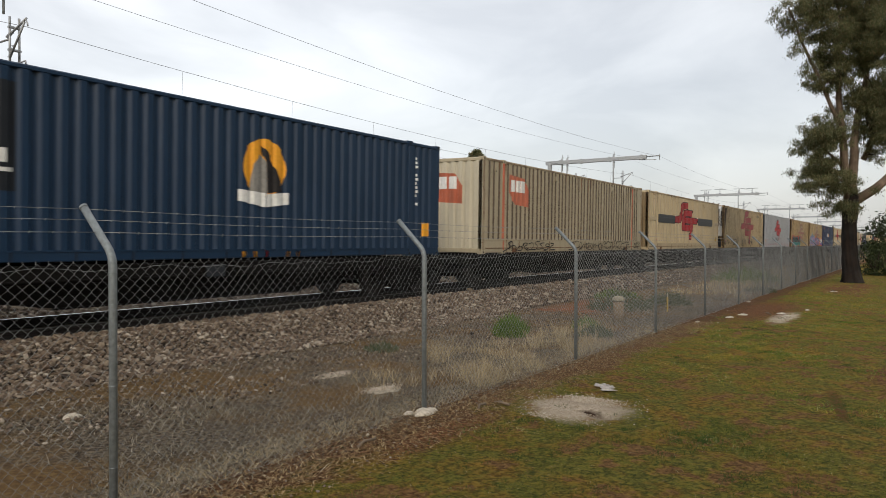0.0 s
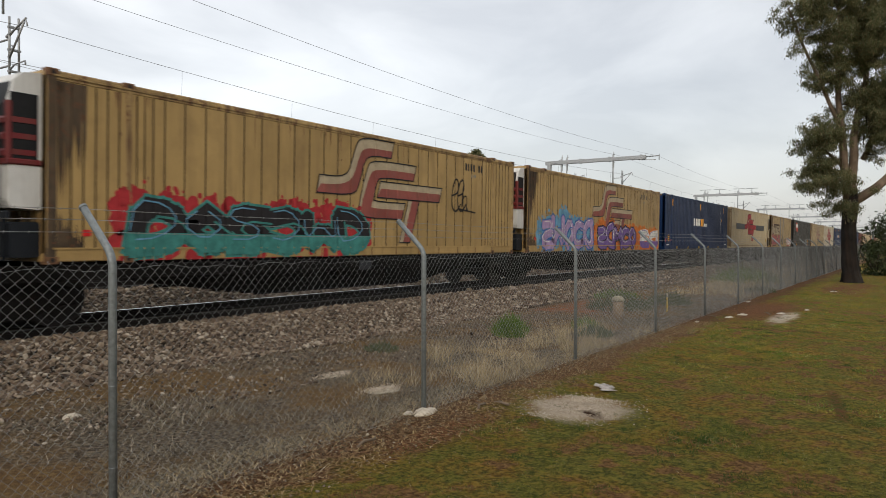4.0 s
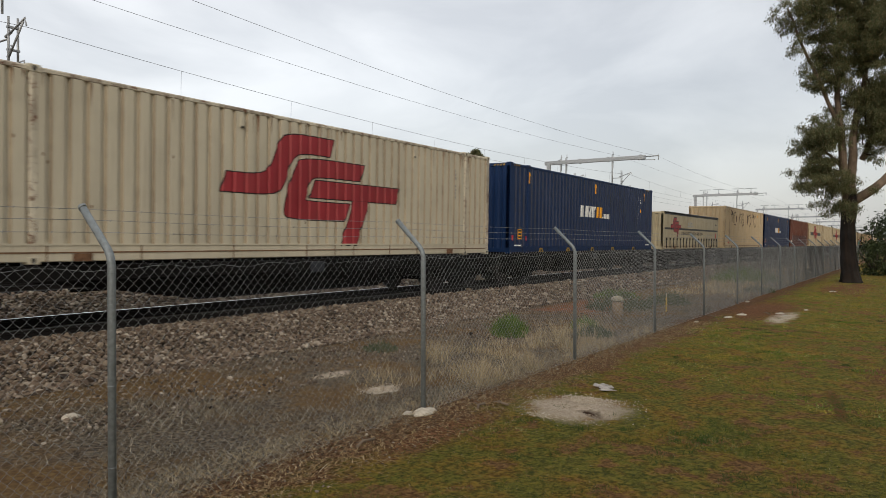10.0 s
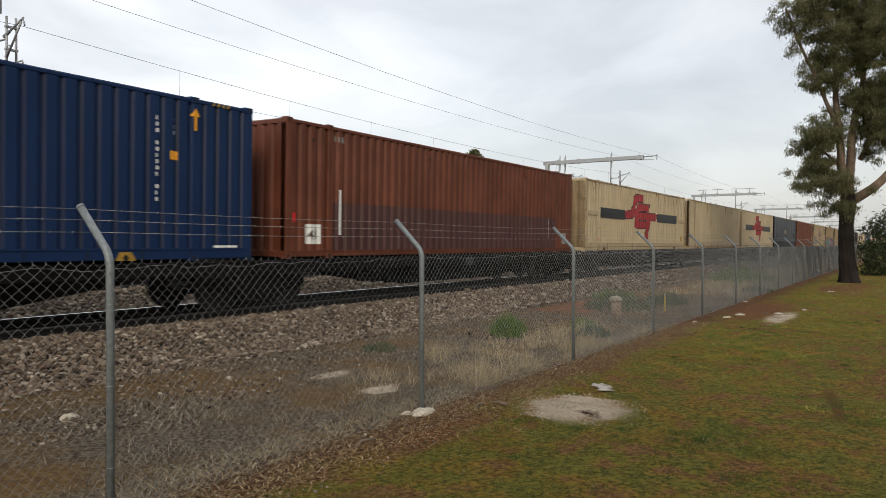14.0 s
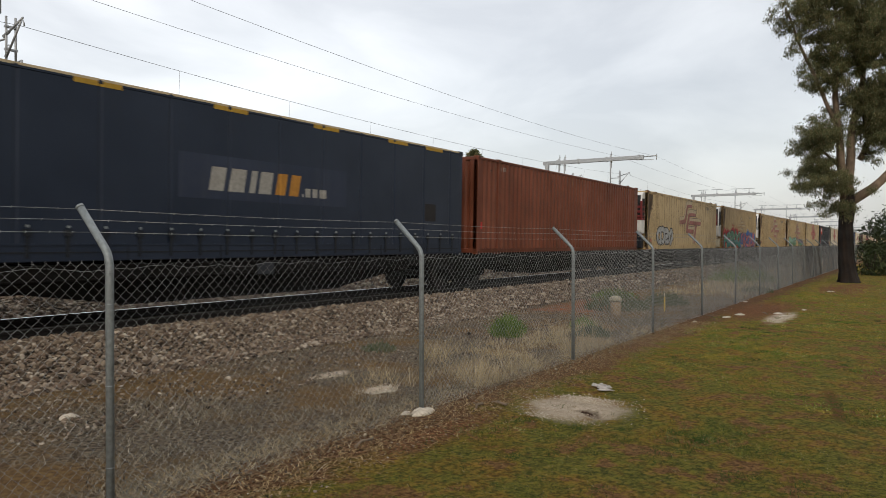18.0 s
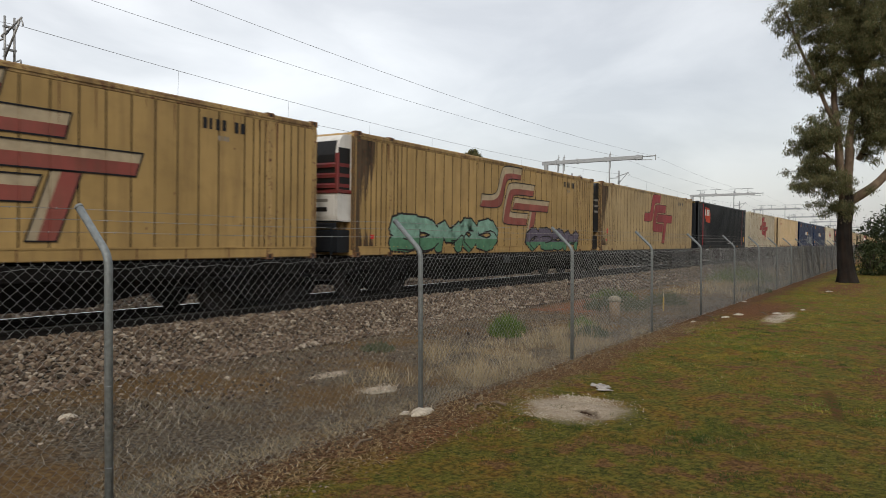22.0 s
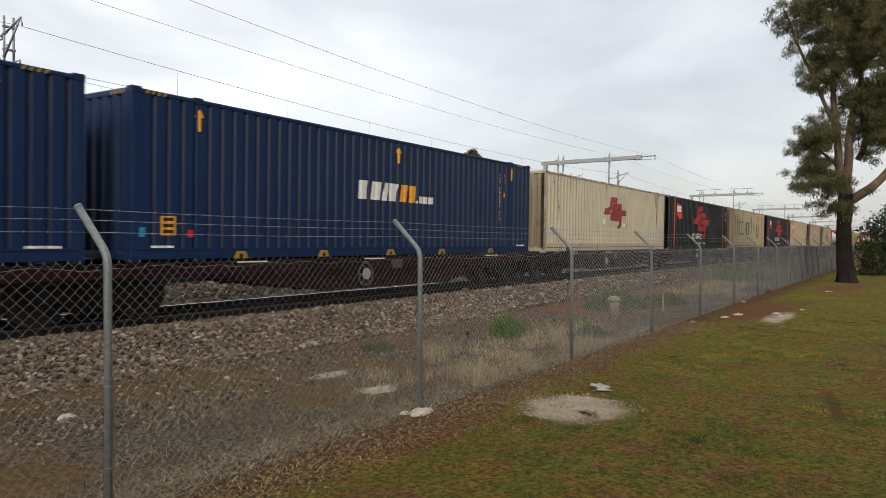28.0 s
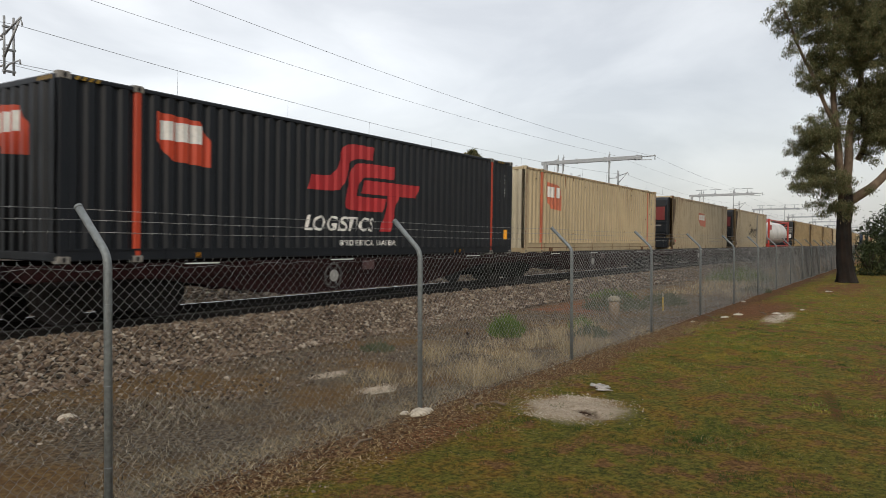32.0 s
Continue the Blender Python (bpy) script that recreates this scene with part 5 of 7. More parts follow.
for x in POSTS:
    part("post", post_me, fence, "bent galvanised post", at=pose(x, 0, 0))


def wire_bay(x0, x1, pitch, radius, steps):
    """One bay of diamond mesh: two families of slightly wavering diagonals and their twisted tops."""
    r = random.Random(int(x0 * 100))
    V, F = [], []

    def strand(pts, rad):
        base = len(V)
        for p in pts:
            for k in range(3):
                a = 2.094 * k
                V.append((p[0] + rad * math.cos(a), p[1] + rad * math.sin(a) * 0.7, p[2] + rad * math.sin(a) * 0.7))
        for i in range(len(pts) - 1):
            for k in range(3):
                c = (k + 1) % 3
                F.append((base + 3 * i + k, base + 3 * i + c, base + 3 * i + 3 + c, base + 3 * i + 3 + k))

    h = MESH_TOP
    run = h
    count = int((x1 - x0 + run) / pitch) + 2
    sag = lambda x: 0.012 * math.sin((x - x0) / (x1 - x0) * math.pi) + 0.006 * math.sin(x * 5.1)
    for d in (1, -1):
        for i in range(count):
            s0 = (x0 - run + i * pitch) if d > 0 else (x0 + i * pitch)
            pts = []
            for k in range(steps + 1):
                z = 0.02 + (h - 0.02) * k / steps
                x = s0 + d * run * k / steps
                if x0 <= x <= x1:
                    w = 0.006 * math.sin(x * 9 + z * 7)
                    yy, dz = d * 0.002 + 0.010 * math.sin(x * 2.3 + z * 3.1), 0.004 * math.sin(x * 13) if k else 0
                    if steps == 44:
                        # the wires hook upright round each other where they cross
                        pts += [(x + w - d * 0.0015, yy - d * 0.003, z + dz - pitch * 0.045), (x + w + d * 0.0015, yy + d * 0.003, z + dz + pitch * 0.045)]
                    else:
                        pts.append((x + w, yy, z + dz))
                else:
                    if len(pts) > 1:
                        break
                    pts = []
            if len(pts) > 1:
                strand(pts, radius)
    if radius < 0.004:
        x = x0 + pitch
        while x < x1:
            strand([(x, 0, h - 0.008), (x + 0.004, 0.004, h), (x - 0.005, -0.004, h + 0.005), (x + 0.005, 0, h + 0.009), (x - 0.002, 0, h + 0.014)], radius * 1.7)
            x += pitch
    pts = [(x0 + (x1 - x0) * i / 24, -0.006, h - 0.045 + 0.012 * math.sin(i * 1.9 + x0) + 0.008 * math.sin(i * 0.7)) for i in range(25)]
    strand(pts, radius * 1.5)
    pts = [(x0 + (x1 - x0) * i / 12, -0.006, 0.012 + 0.006 * math.sin(i * 1.3 + x0)) for i in range(13)]
    strand(pts, radius * 1.3)
    me = bpy.data.meshes.new("wire_mesh")
    me.from_pydata(V, [], F)
    me.materials.append(GALVDARK)
    return me


for i, (a, b) in enumerate(zip(POSTS, POSTS[1:])):
    near = a < 24
    part("wire_mesh", wire_bay(a, b, MESH_TOP / 22 if a < 45 else MESH_TOP / 11, 0.0010 if a < 6 else 0.0017 if a < 10 else 0.0030 if a < 18 else 0.0040 if near else 0.0050 if a < 45 else 0.0065, 44 if a < 12 else 22 if a < 16 else 10), fence, "diamond wire mesh")
for q in (0.36, 0.68, 0.97):
    s = Solid()
    e = (0.055 + (tip[1] - 0.055) * q, 1.84 + (tip[2] - 1.84) * q)
    for a, b in zip(POSTS, POSTS[1:]):
        s.tube([(a + (b - a) * k / 6, e[0], e[1] - 0.012 * math.sin(math.pi * k / 6)) for k in range(7)], 0.0020 if a < 30 else 0.0032, 4)
        if a < 30:
            for k in range(1, int((b - a) / 0.15)):
                x = a + k * 0.15
                zz = e[1] - 0.012 * math.sin(math.pi * (x - a) / (b - a))
                s.tube([(x - 0.004, e[0] - 0.006, zz - 0.008), (x + 0.004, e[0] + 0.006, zz + 0.008)], 0.0014, 3)
                s.tube([(x + 0.004, e[0] - 0.006, zz + 0.006), (x - 0.003, e[0] + 0.006, zz - 0.008)], 0.0014, 3)
    part("barbed_wire", s.mesh("barbed_wire", GALVDARK), fence, "strand of barbed wire")


def lump(name, label, category, x, y, z, rx, ry, rz, material, seed, n=9, kind=""):
    """An uneven rounded lump that sits half in the ground."""
    s, r = Solid(), random.Random(seed)
    rings = []
    ph = [r.uniform(0, 6.28) for _ in range(4)]
    for i in range(5):
        t = i / 4 * math.pi / 2
        rings.append([(rx * math.cos(t) * (1 + 0.16 * math.sin(2 * a + ph[0]) + 0.1 * math.sin(5 * a + ph[1])) * math.cos(a), ry * math.cos(t) * (1 + 0.14 * math.sin(3 * a + ph[2])) * math.sin(a), rz * math.sin(t) - 0.01 + (0.12 * rz * math.sin(3 * a + ph[3]) if i < 4 else 0)) for a in (2 * math.pi * j / n for j in range(n))])
    s.grid(rings)
    ob = new(name, s.mesh(name, material))
    ob.matrix_world = pose(x, y, z)
    return tagged(ob, label, category, kind=kind)


lump("concrete_footing", "cracked pale concrete footing round a fence post", "footing", 6.44, 4.46, 0.0, 0.17, 0.11, 0.07, CONCRETE, 3, 14)
lump("concrete_lump", "broken lump of pale concrete beside the footing", "rubble", 6.30, 4.58, 0.0, 0.075, 0.06, 0.05, CONCRETE, 8, 10)
lump("white_stone", "pale flat stone lying on the dirt", "stone", 4.22, 7.5, 0.0, 0.11, 0.075, 0.055, CONCRETE, 5, 10)
lump("concrete_slab", "broken slab of pale concrete sunk in the verge", "slab", 7.65, 6.85, 0.006, 0.34, 0.17, 0.014, CONCRETE, 12, 24)
lump("concrete_slab", "round pale concrete pad sunk in the verge", "slab", 7.20, 5.64, 0.004, 0.27, 0.17, 0.014, CONCRETE, 15, 24)
for i, (px, py, r0) in enumerate(((19.2, 3.9, 0.22), (20.1, 3.75, 0.28), (21.0, 2.95, 0.25), (20.4, 2.75, 0.18), (22.5, 2.5, 0.15), (31.8, 2.6, 0.3), (17.6, 4.3, 0.14), (24.5, 4.4, 0.2))):
    lump("rubble_piece", "pale piece of broken concrete on the ground", "rubble", px, py, 0, r0 * 0.8, r0 * 0.45, 0.028, CONCRETE, 40 + i, 9)
CLOTH = plain("crumpled_grey_cloth", (0.40, 0.37, 0.34), 0.9, vary=0.35, scale=30)
s = Solid()
r0 = random.Random(4)
rows = []
for i in range(9):
    rows.append([(-0.19 + 0.38 * i / 8 + r0.uniform(-.015, .015), (-0.10 + 0.2 * j / 6) * (0.75 + 0.35 * math.sin(i * 1.9 + 1)) + 0.03 * math.sin(i * 1.3), max(0.003, 0.020 * math.sin(i * 2.3 + j * 1.9) + 0.012 * math.cos(j * 2.7 - i) + 0.012) if 0 < i < 8 and 0 < j < 6 else 0.002) for j in range(7)])
s.grid(rows, 0, True, False)
cloth = new("crumpled_rag", s.mesh("crumpled_rag", CLOTH))
cloth.matrix_world = pose(8.86, 3.31, 0.005, 0, 0, 35)
cloth.modifiers.new("thickness", "SOLIDIFY").thickness = 0.004
tagged(cloth, "crumpled grey rag lying on the grass", "rag")
for i, (px, py, a, L0) in enumerate(((20.3, 3.1, 20, 0.5), (18.9, 4.15, 50, 0.4), (6.9, 4.05, 12, 0.3), (7.25, 3.85, 70, 0.22), (5.0, 4.2, 5, 0.35), (31.6, 2.55, 15, 0.8))):
    s = Solid()
    s.tube([(0, 0, 0.02), (L0 * 0.4, 0.03, 0.035), (L0 * 0.75, -0.01, 0.03), (L0, 0.04, 0.02)], [0.016, 0.014, 0.011, 0.006], 6)
    s.tube([(L0 * 0.4, 0.03, 0.03), (L0 * 0.6, 0.10, 0.05)], [0.008, 0.004], 5)
    st = new("fallen_stick", s.mesh("fallen_stick", plain("dead_wood", (0.16, 0.12, 0.085), 0.9)))
    st.matrix_world = pose(px, py, 0.0, 0, 0, a)
    tagged(st, "dry fallen stick on the ground", "stick")

# concrete bollard and its neighbours behind the fence
bollard = thing("concrete_bollard", "weathered concrete bollard with a domed cap", "bollard", pose(16.42, 5.82, 0))
s = Solid()
s.tube([(0, 0, -0.05), (0, 0, 0.50)], 0.125, 20)
part("shaft", s.mesh("shaft", plain("weathered_concrete", (0.20, 0.15, 0.10), 0.9, vary=0.35)), bollard)
s = Solid()
s.tube([(0, 0, 0.50), (0, 0, 0.53), (0, 0, 0.58), (0, 0, 0.615), (0, 0, 0.63)], [0.145, 0.15, 0.135, 0.09, 0.02], 20)
part("cap", s.mesh("cap", plain("mossy_cap", (0.27, 0.245, 0.18), 0.9, vary=0.35)), bollard, "domed mossy cap")
marker = thing("marker_post", "short yellow plastic marker post", "marker post", pose(19.5, 5.55, 0))
s = Solid()
s.box(-0.04, 0.04, -0.012, 0.012, -0.05, 0.42, 0, 0.006)
part("blade", s.mesh("blade", plain("yellow_plastic", (0.48, 0.33, 0.04), 0.6)), marker)
s = Solid()
s.tube([(0, 0, 0.42), (0, 0, 0.52)], 0.014, 8)
part("stub", s.mesh("stub", CONCRETE), marker)

# ---- overhead line: cantilever gantries, drop tubes and wires ----
GANTRIES = [9.6, 57.2] + [107.5 + 50 * i for i in range(7)]
BEAM_Z = 8.85


def gantry(tees):
    s = Solid()
    g = thing("overhead_gantry", "pale galvanised cantilever gantry for overhead wires", "gantry", pose(GANTRIES[0], 0, 0), "gantries along the line")
    s.box(-0.16, 0.16, 26.3, 26.6, -0.2, BEAM_Z + 0.1, 0, 0.02)
    part("mast", s.mesh("mast", GANTRYSTEEL), g, "square steel mast")
    s = Solid()
    s.box(-0.12, 0.12, 18.0, 26.8, BEAM_Z - 0.19, BEAM_Z + 0.13, 0, 0.02)
    for y in (18.3, 21.0, 23.5, 25.4):
        s.box(-0.15, 0.15, y, y + 0.14, BEAM_Z - 0.24, BEAM_Z + 0.18)
    part("beam", s.mesh("beam", GANTRYSTEEL), g, "box-section beam")
    for y in (20.75, 24.85, 25.35):
        s = Solid()
        s.tube([(0.2, y, BEAM_Z - 0.75), (0.2, y, BEAM_Z + 0.62)], 0.035, 8)
        for z in (BEAM_Z - 0.26, BEAM_Z + 0.15, BEAM_Z + 0.40):
            s.disc((0.2, y, z), (0, 0, 1), 0.085, 0.05, 10)
        s.box(0.1, 0.24, y - 0.09, y + 0.09, BEAM_Z - 0.05, BEAM_Z + 0.05)
        part("insulator_post", s.mesh("insulator_post", GANTRYSTEEL), g, "upright post with insulator discs")
    s = Solid()
    s.tube([(0, 18.0, BEAM_Z), (0, 16.9, BEAM_Z + 0.03)], 0.05, 8)
    s.tube([(0, 16.95, BEAM_Z - 0.30), (0, 16.95, BEAM_Z + 0.16)], 0.035, 8)
    s.tube([(0, 17.2, BEAM_Z - 0.28), (0, 18.6, BEAM_Z - 0.22)], 0.03, 8)
    part("feeder_bracket", s.mesh("feeder_bracket", GANTRYSTEEL), g)
    for y0, arm in ((20.1, 0), (24.2, 1)):
        s = Solid()
        for dy in ((0.75, 1.25) if arm else (0.75,)):
            s.tube([(0, y0 + dy - 0.1, BEAM_Z + 0.30), (0, y0 + dy - 0.1, 6.38)], 0.06, 8)
        part("drop_tube", s.mesh("drop_tube", GANTRYSTEEL), g, "pair of vertical drop tubes")
        s = Solid()
        a = y0 - 0.1
        s.tube([(0, a, 6.32), (0, a, 7.85)], 0.032, 8)
        s.tube([(0.24, a, 6.32), (0.24, a, 7.85)], 0.032, 8)
        for z in (6.38, 6.95, 7.55):
            s.box(-0.04, 0.28, a - 0.045, a + 0.045, z, z + 0.05)
        for z in (6.55, 7.25):
            s.tube([(0, a, z), (0, a + 0.75, z)], 0.03, 6)
        s.tube([(0, a + 0.10, 7.33), (0, a - 0.86, 7.66)], 0.028, 8)
        s.tube([(0, a, 6.75), (0, a - 0.76, 7.58)], 0.028, 8)
        s.tube([(0, a - 0.80, 7.66), (0, a - 0.90, 7.52), (0, a - 0.92, 7.44)], 0.02, 6)
        for k in range(5):
            s.disc((0, a + 0.12 - 0.06 * k, 7.33 + 0.02 * k), (0, -1, 0.33), 0.045, 0.025, 10)
            s.disc((0, a + 0.02 - 0.05 * k, 6.78 + 0.065 * k), (0, -1, 1.3), 0.045, 0.02, 10)
        s.tube([(0, a, 6.42), (0, a - 0.25, 6.54), (0, a - 0.80, 6.57), (0, a - 0.82, 6.47)], 0.022, 6)
        part("registration_arm", s.mesh("registration_arm", plain("dull_steel_arm", (0.36, 0.37, 0.38), 0.5, 0.4)), g, "registration arm with insulators")
    for y in ((18.9, 20.6, 23.2, 25.1) if tees else ()):
        s = Solid()
        s.tube([(0, y, BEAM_Z + 0.1), (0, y, BEAM_Z + 0.75)], 0.045, 6)
        s.box(-0.1, 0.1, y - 0.12, y + 0.12, BEAM_Z + 0.13, BEAM_Z + 0.25)
        s.tube([(0, y - 0.75, BEAM_Z + 0.75), (0, y + 0.75, BEAM_Z + 0.75)], 0.04, 6)
        part("upper_bracket", s.mesh("upper_bracket", GANTRYSTEEL), g)
    return g


plain_gantry, busy_gantry = gantry(False), gantry(True)
busy_gantry.matrix_world = pose(GANTRIES[2], 0, 0)
copy_thing(plain_gantry, pose(GANTRIES[1], 0, 0))
for x in GANTRIES[3:]:
    copy_thing(busy_gantry, pose(x, 0, 0))


def span(name, label, y, z, sag, radius=0.011, dropper=None, tail=True):
    s = Solid()
    xs, path = [GANTRIES[0] - 49.3] + GANTRIES, []
    for a, b in zip(xs, xs[1:]):
        path += [(a + (b - a) * k / 12, y, z - sag * 4 * (k / 12) * (1 - k / 12)) for k in range(12)]
    s.tube(path, radius, 4)
    ob = new(name, s.mesh(name, WIRE))
    tagged(ob, label, "wire", "overhead wires")
    return ob


for c in (19.2, 23.3):
    carrier = span("messenger_wire", "thin dark overhead messenger wire", c, 7.45, 0.55, 0.0065)
    span("contact_wire", "thin dark overhead contact wire", c + 0.03, 6.47, 0.05, 0.0065)
    xs = [GANTRIES[0] - 49.3] + GANTRIES[:4]
    for a, b in zip(xs, xs[1:]):
        for k in range(1, 10):
            q = k / 10
            s = Solid()
            s.tube([(a + (b - a) * q, c, 7.45 - 0.55 * 4 * q * (1 - q)), (a + (b - a) * q, c + 0.03, 6.47 - 0.05 * 4 * q * (1 - q))], 0.005, 4)
            part("dropper", s.mesh("dropper", WIRE), carrier)
span("feeder_wire", "thin overhead feeder wire at the gantry tip", 16.95, 8.82, 0.5, 0.0065)
span("feeder_wire", "thin overhead feeder wire above the beam", 20.1, 9.05, 0.4, 0.0065)


# ---- trees ----
BARK = paint("gum_bark", (0.045, 0.034, 0.026), rough=0.95, spec=0.1, dirt=0.8, grime=(0.012, 0.010, 0.008), rust=0.0, bump=0.9, fade=0.4)
CHARBARK = paint("blackened_bark", (0.011, 0.009, 0.0075), rough=0.95, spec=0.08, dirt=0.9, grime=(0.026, 0.018, 0.0135), rust=0.0, bump=1.0, fade=0.5)
LIMBBARK = paint("limb_bark", (0.15, 0.11, 0.078), rough=0.9, spec=0.1, dirt=0.75, grime=(0.045, 0.033, 0.024), rust=0.0, bump=0.8, fade=0.4)


def leaf_cloud(spots, per, length, width, droop):
    """Small hanging leaves round the given twig ends."""
    k = len(spots)
    P = np.repeat(np.array([p for p, _ in spots]), per, 0)
    R = np.repeat(np.array([q for _, q in spots]), per)
    n = len(P)
    g = rng_np.normal(0, 0.55, (n, 3))
    P = P + g * R[:, None] * np.array([1, 1, 0.75])
    a, t = rng_np.uniform(0, 6.283, n), rng_np.normal(droop, 0.6, n)
    L = length * rng_np.lognormal(0, 0.3, n)
    d = np.stack([np.cos(a) * np.cos(t), np.sin(a) * np.cos(t), -np.sin(t)], -1) * L[:, None]
    b = rng_np.uniform(0, 6.283, n)
    w = np.stack([np.cos(b), np.sin(b), rng_np.normal(0, 0.4, n)], -1) * width / 2
    V = np.stack([P, P + d * 0.5 + w, P + d, P + d * 0.5 - w], 1).reshape(-1, 3)
    return V, 4 * np.arange(n)[:, None] + np.array([[0, 1, 2, 3]])


def gum_tree(name, label, x, y, limbs, leaf_spots, per, leaf, trunk, material, droop=0.8):
    ob = thing(name, label, "tree", pose(x, y, 0))
    s = Solid()
    tr, rings = random.Random(9), []
    for k in range(41):
        q = k / 40 * (len(trunk) - 1)
        i = min(int(q), len(trunk) - 2)
        p = Vector(trunk[i][0]).lerp(Vector(trunk[i + 1][0]), q - i)
        r0 = trunk[i][1] + (trunk[i + 1][1] - trunk[i][1]) * (q - i)
        root = max(0.0, 1 - p.z / 0.7)
        rings.append([(p.x + math.cos(a) * r0 * w, p.y + math.sin(a) * r0 * w, p.z) for a in (2 * math.pi * j / 40 for j in range(40))
                      for w in (1 + 0.05 * math.sin(11 * a + p.z * 1.7) + 0.035 * math.sin(17 * a - p.z * 2.9) + tr.uniform(-0.03, 0.03) + root * 0.16 * math.sin(5 * a + 1),)])
    s.grid(rings)
    part("trunk", s.mesh("trunk", CHARBARK), ob, "blackened rough trunk")
    for limb in limbs:
        s = Solid()
        s.tube([p for p, _ in limb], [r for _, r in limb], 8)
        part("limb", s.mesh("limb", LIMBBARK), ob)
    V, F = leaf_cloud(leaf_spots, per, leaf, leaf * 0.30, droop)
    me = bpy.data.meshes.new("crown")
    me.from_pydata(V.tolist(), [], F.tolist())
    me.materials.append(material)
    part("crown", me, ob, "crown of small hanging leaves")
    return ob


def curve_limb(p, q, r0, r1, bend, rr, n=6):
    p, q = Vector(p), Vector(q)
    out = []
    for i in range(n + 1):
        t = i / n
        w = p.lerp(q, t) + Vector(bend) * (4 * t * (1 - t)) + Vector((rr.uniform(-1, 1), rr.uniform(-1, 1), rr.uniform(-1, 1))) * 0.05 * (0 < i < n)
        out.append((tuple(w), r0 + (r1 - r0) * t))
    return out


TREE_X, TREE_Y = 39.72, 2.55
CR, SR = 0.5438, 0.8392


def off(side, depth, z):
    """A place beside the tree: metres to the right as seen from the lawn, metres deeper, height."""
    return (side * CR + depth * SR, -side * SR + depth * CR, z)


rr = random.Random(21)
trunk = [(off(0.12, 0, -0.2), 0.54), (off(0.10, 0, 0.1), 0.45), (off(0.06, 0, 0.5), 0.38), (off(-0.02, 0, 1.2), 0.345), (off(-0.06, 0, 2.0), 0.32), (off(-0.07, 0, 2.8), 0.31), (off(-0.02, 0, 3.5), 0.325), (off(0.03, 0, 3.95), 0.32), (off(0.06, 0, 4.3), 0.24)]
main = [
    curve_limb(off(-0.1, 0, 4.0), off(-0.55, 0.2, 10.5), 0.22, 0.10, off(-0.1, 0, 0), rr, 8),
    curve_limb(off(0.1, 0, 4.1), off(1.0, 0.6, 9.5), 0.24, 0.12, off(-0.15, 0.1, 0), rr, 8),
    curve_limb(off(0.15, 0, 3.9), off(3.0, -0.3, 7.4), 0.24, 0.13, off(0.35, 0, -0.35), rr, 8),
    curve_limb(off(0.9, 0.5, 6.0), off(3.4, 0.8, 11.5), 0.14, 0.06, off(0.2, 0, 0), rr),
    curve_limb(off(-0.45, 0.1, 7.5), off(-2.9, 0.3, 13.3), 0.10, 0.04, off(-0.2, 0, 0.4), rr),
    curve_limb(off(-0.3, 0.1, 5.5), off(-1.7, 0.4, 7.4), 0.07, 0.03, off(-0.2, 0, 0.2), rr),
    curve_limb(off(-0.15, 0, 4.6), off(-1.6, -0.3, 4.9), 0.06, 0.02, off(0, 0, 0.25), rr),
    curve_limb(off(-0.55, 0.2, 10.5), off(-0.9, 0.2, 15.5), 0.10, 0.04, off(0.2, 0, 0), rr),
    curve_limb(off(1.0, 0.6, 9.5), off(1.2, 0.8, 16), 0.12, 0.04, off(0.2, 0, 0), rr),
    curve_limb(off(3.0, -0.3, 7.4), off(5.5, -0.5, 12), 0.13, 0.05, off(0.3, 0, 0), rr),
    curve_limb(off(2.2, -0.2, 6.5), off(2.6, -0.5, 9.5), 0.08, 0.03, off(0.2, 0, 0), rr),
]
# leafy masses of the crown: (side, height, spread, height spread, weight)
MASSES = [(-2.1, 12.9, 1.2, 1.3, 34), (-0.6, 13.6, 1.4, 1.5, 46), (1.2, 13.0, 1.9, 2.2, 85), (3.0, 10.6, 1.5, 1.6, 50), (0.4, 12.3, 1.3, 1.2, 40), (-0.9, 11.0, 1.0, 1.2, 34), (-1.1, 9.8, 0.8, 0.7, 16),
          (0.6, 11.2, 1.1, 1.4, 38), (2.6, 12.0, 1.6, 1.9, 52), (2.4, 9.2, 1.2, 1.3, 34), (0.9, 8.6, 0.8, 1.1, 24), (1.6, 8.8, 1.0, 1.2, 40), (1.95, 7.5, 0.7, 0.9, 30), (1.15, 7.5, 0.55, 0.8, 14), (2.6, 8.0, 0.8, 1.0, 24), (-1.55, 7.0, 0.75, 0.85, 30), (-0.8, 7.3, 0.6, 0.7, 14),
          (-1.35, 5.5, 0.75, 0.75, 26), (-0.75, 4.7, 0.6, 0.7, 18), (-1.9, 4.75, 0.35, 0.25, 7), (-0.6, 3.65, 0.4, 0.4, 9), (0.9, 6.6, 0.5, 0.8, 8), (4.6, 11.5, 1.8, 2.0, 40), (4.2, 8.6, 1.3, 1.2, 26),
          (1.0, 16.0, 2.5, 1.5, 45), (-1.5, 15.2, 1.8, 1.2, 36), (0.1, 8.9, 0.45, 0.6, 8)]
spots, twigs = [], Solid()
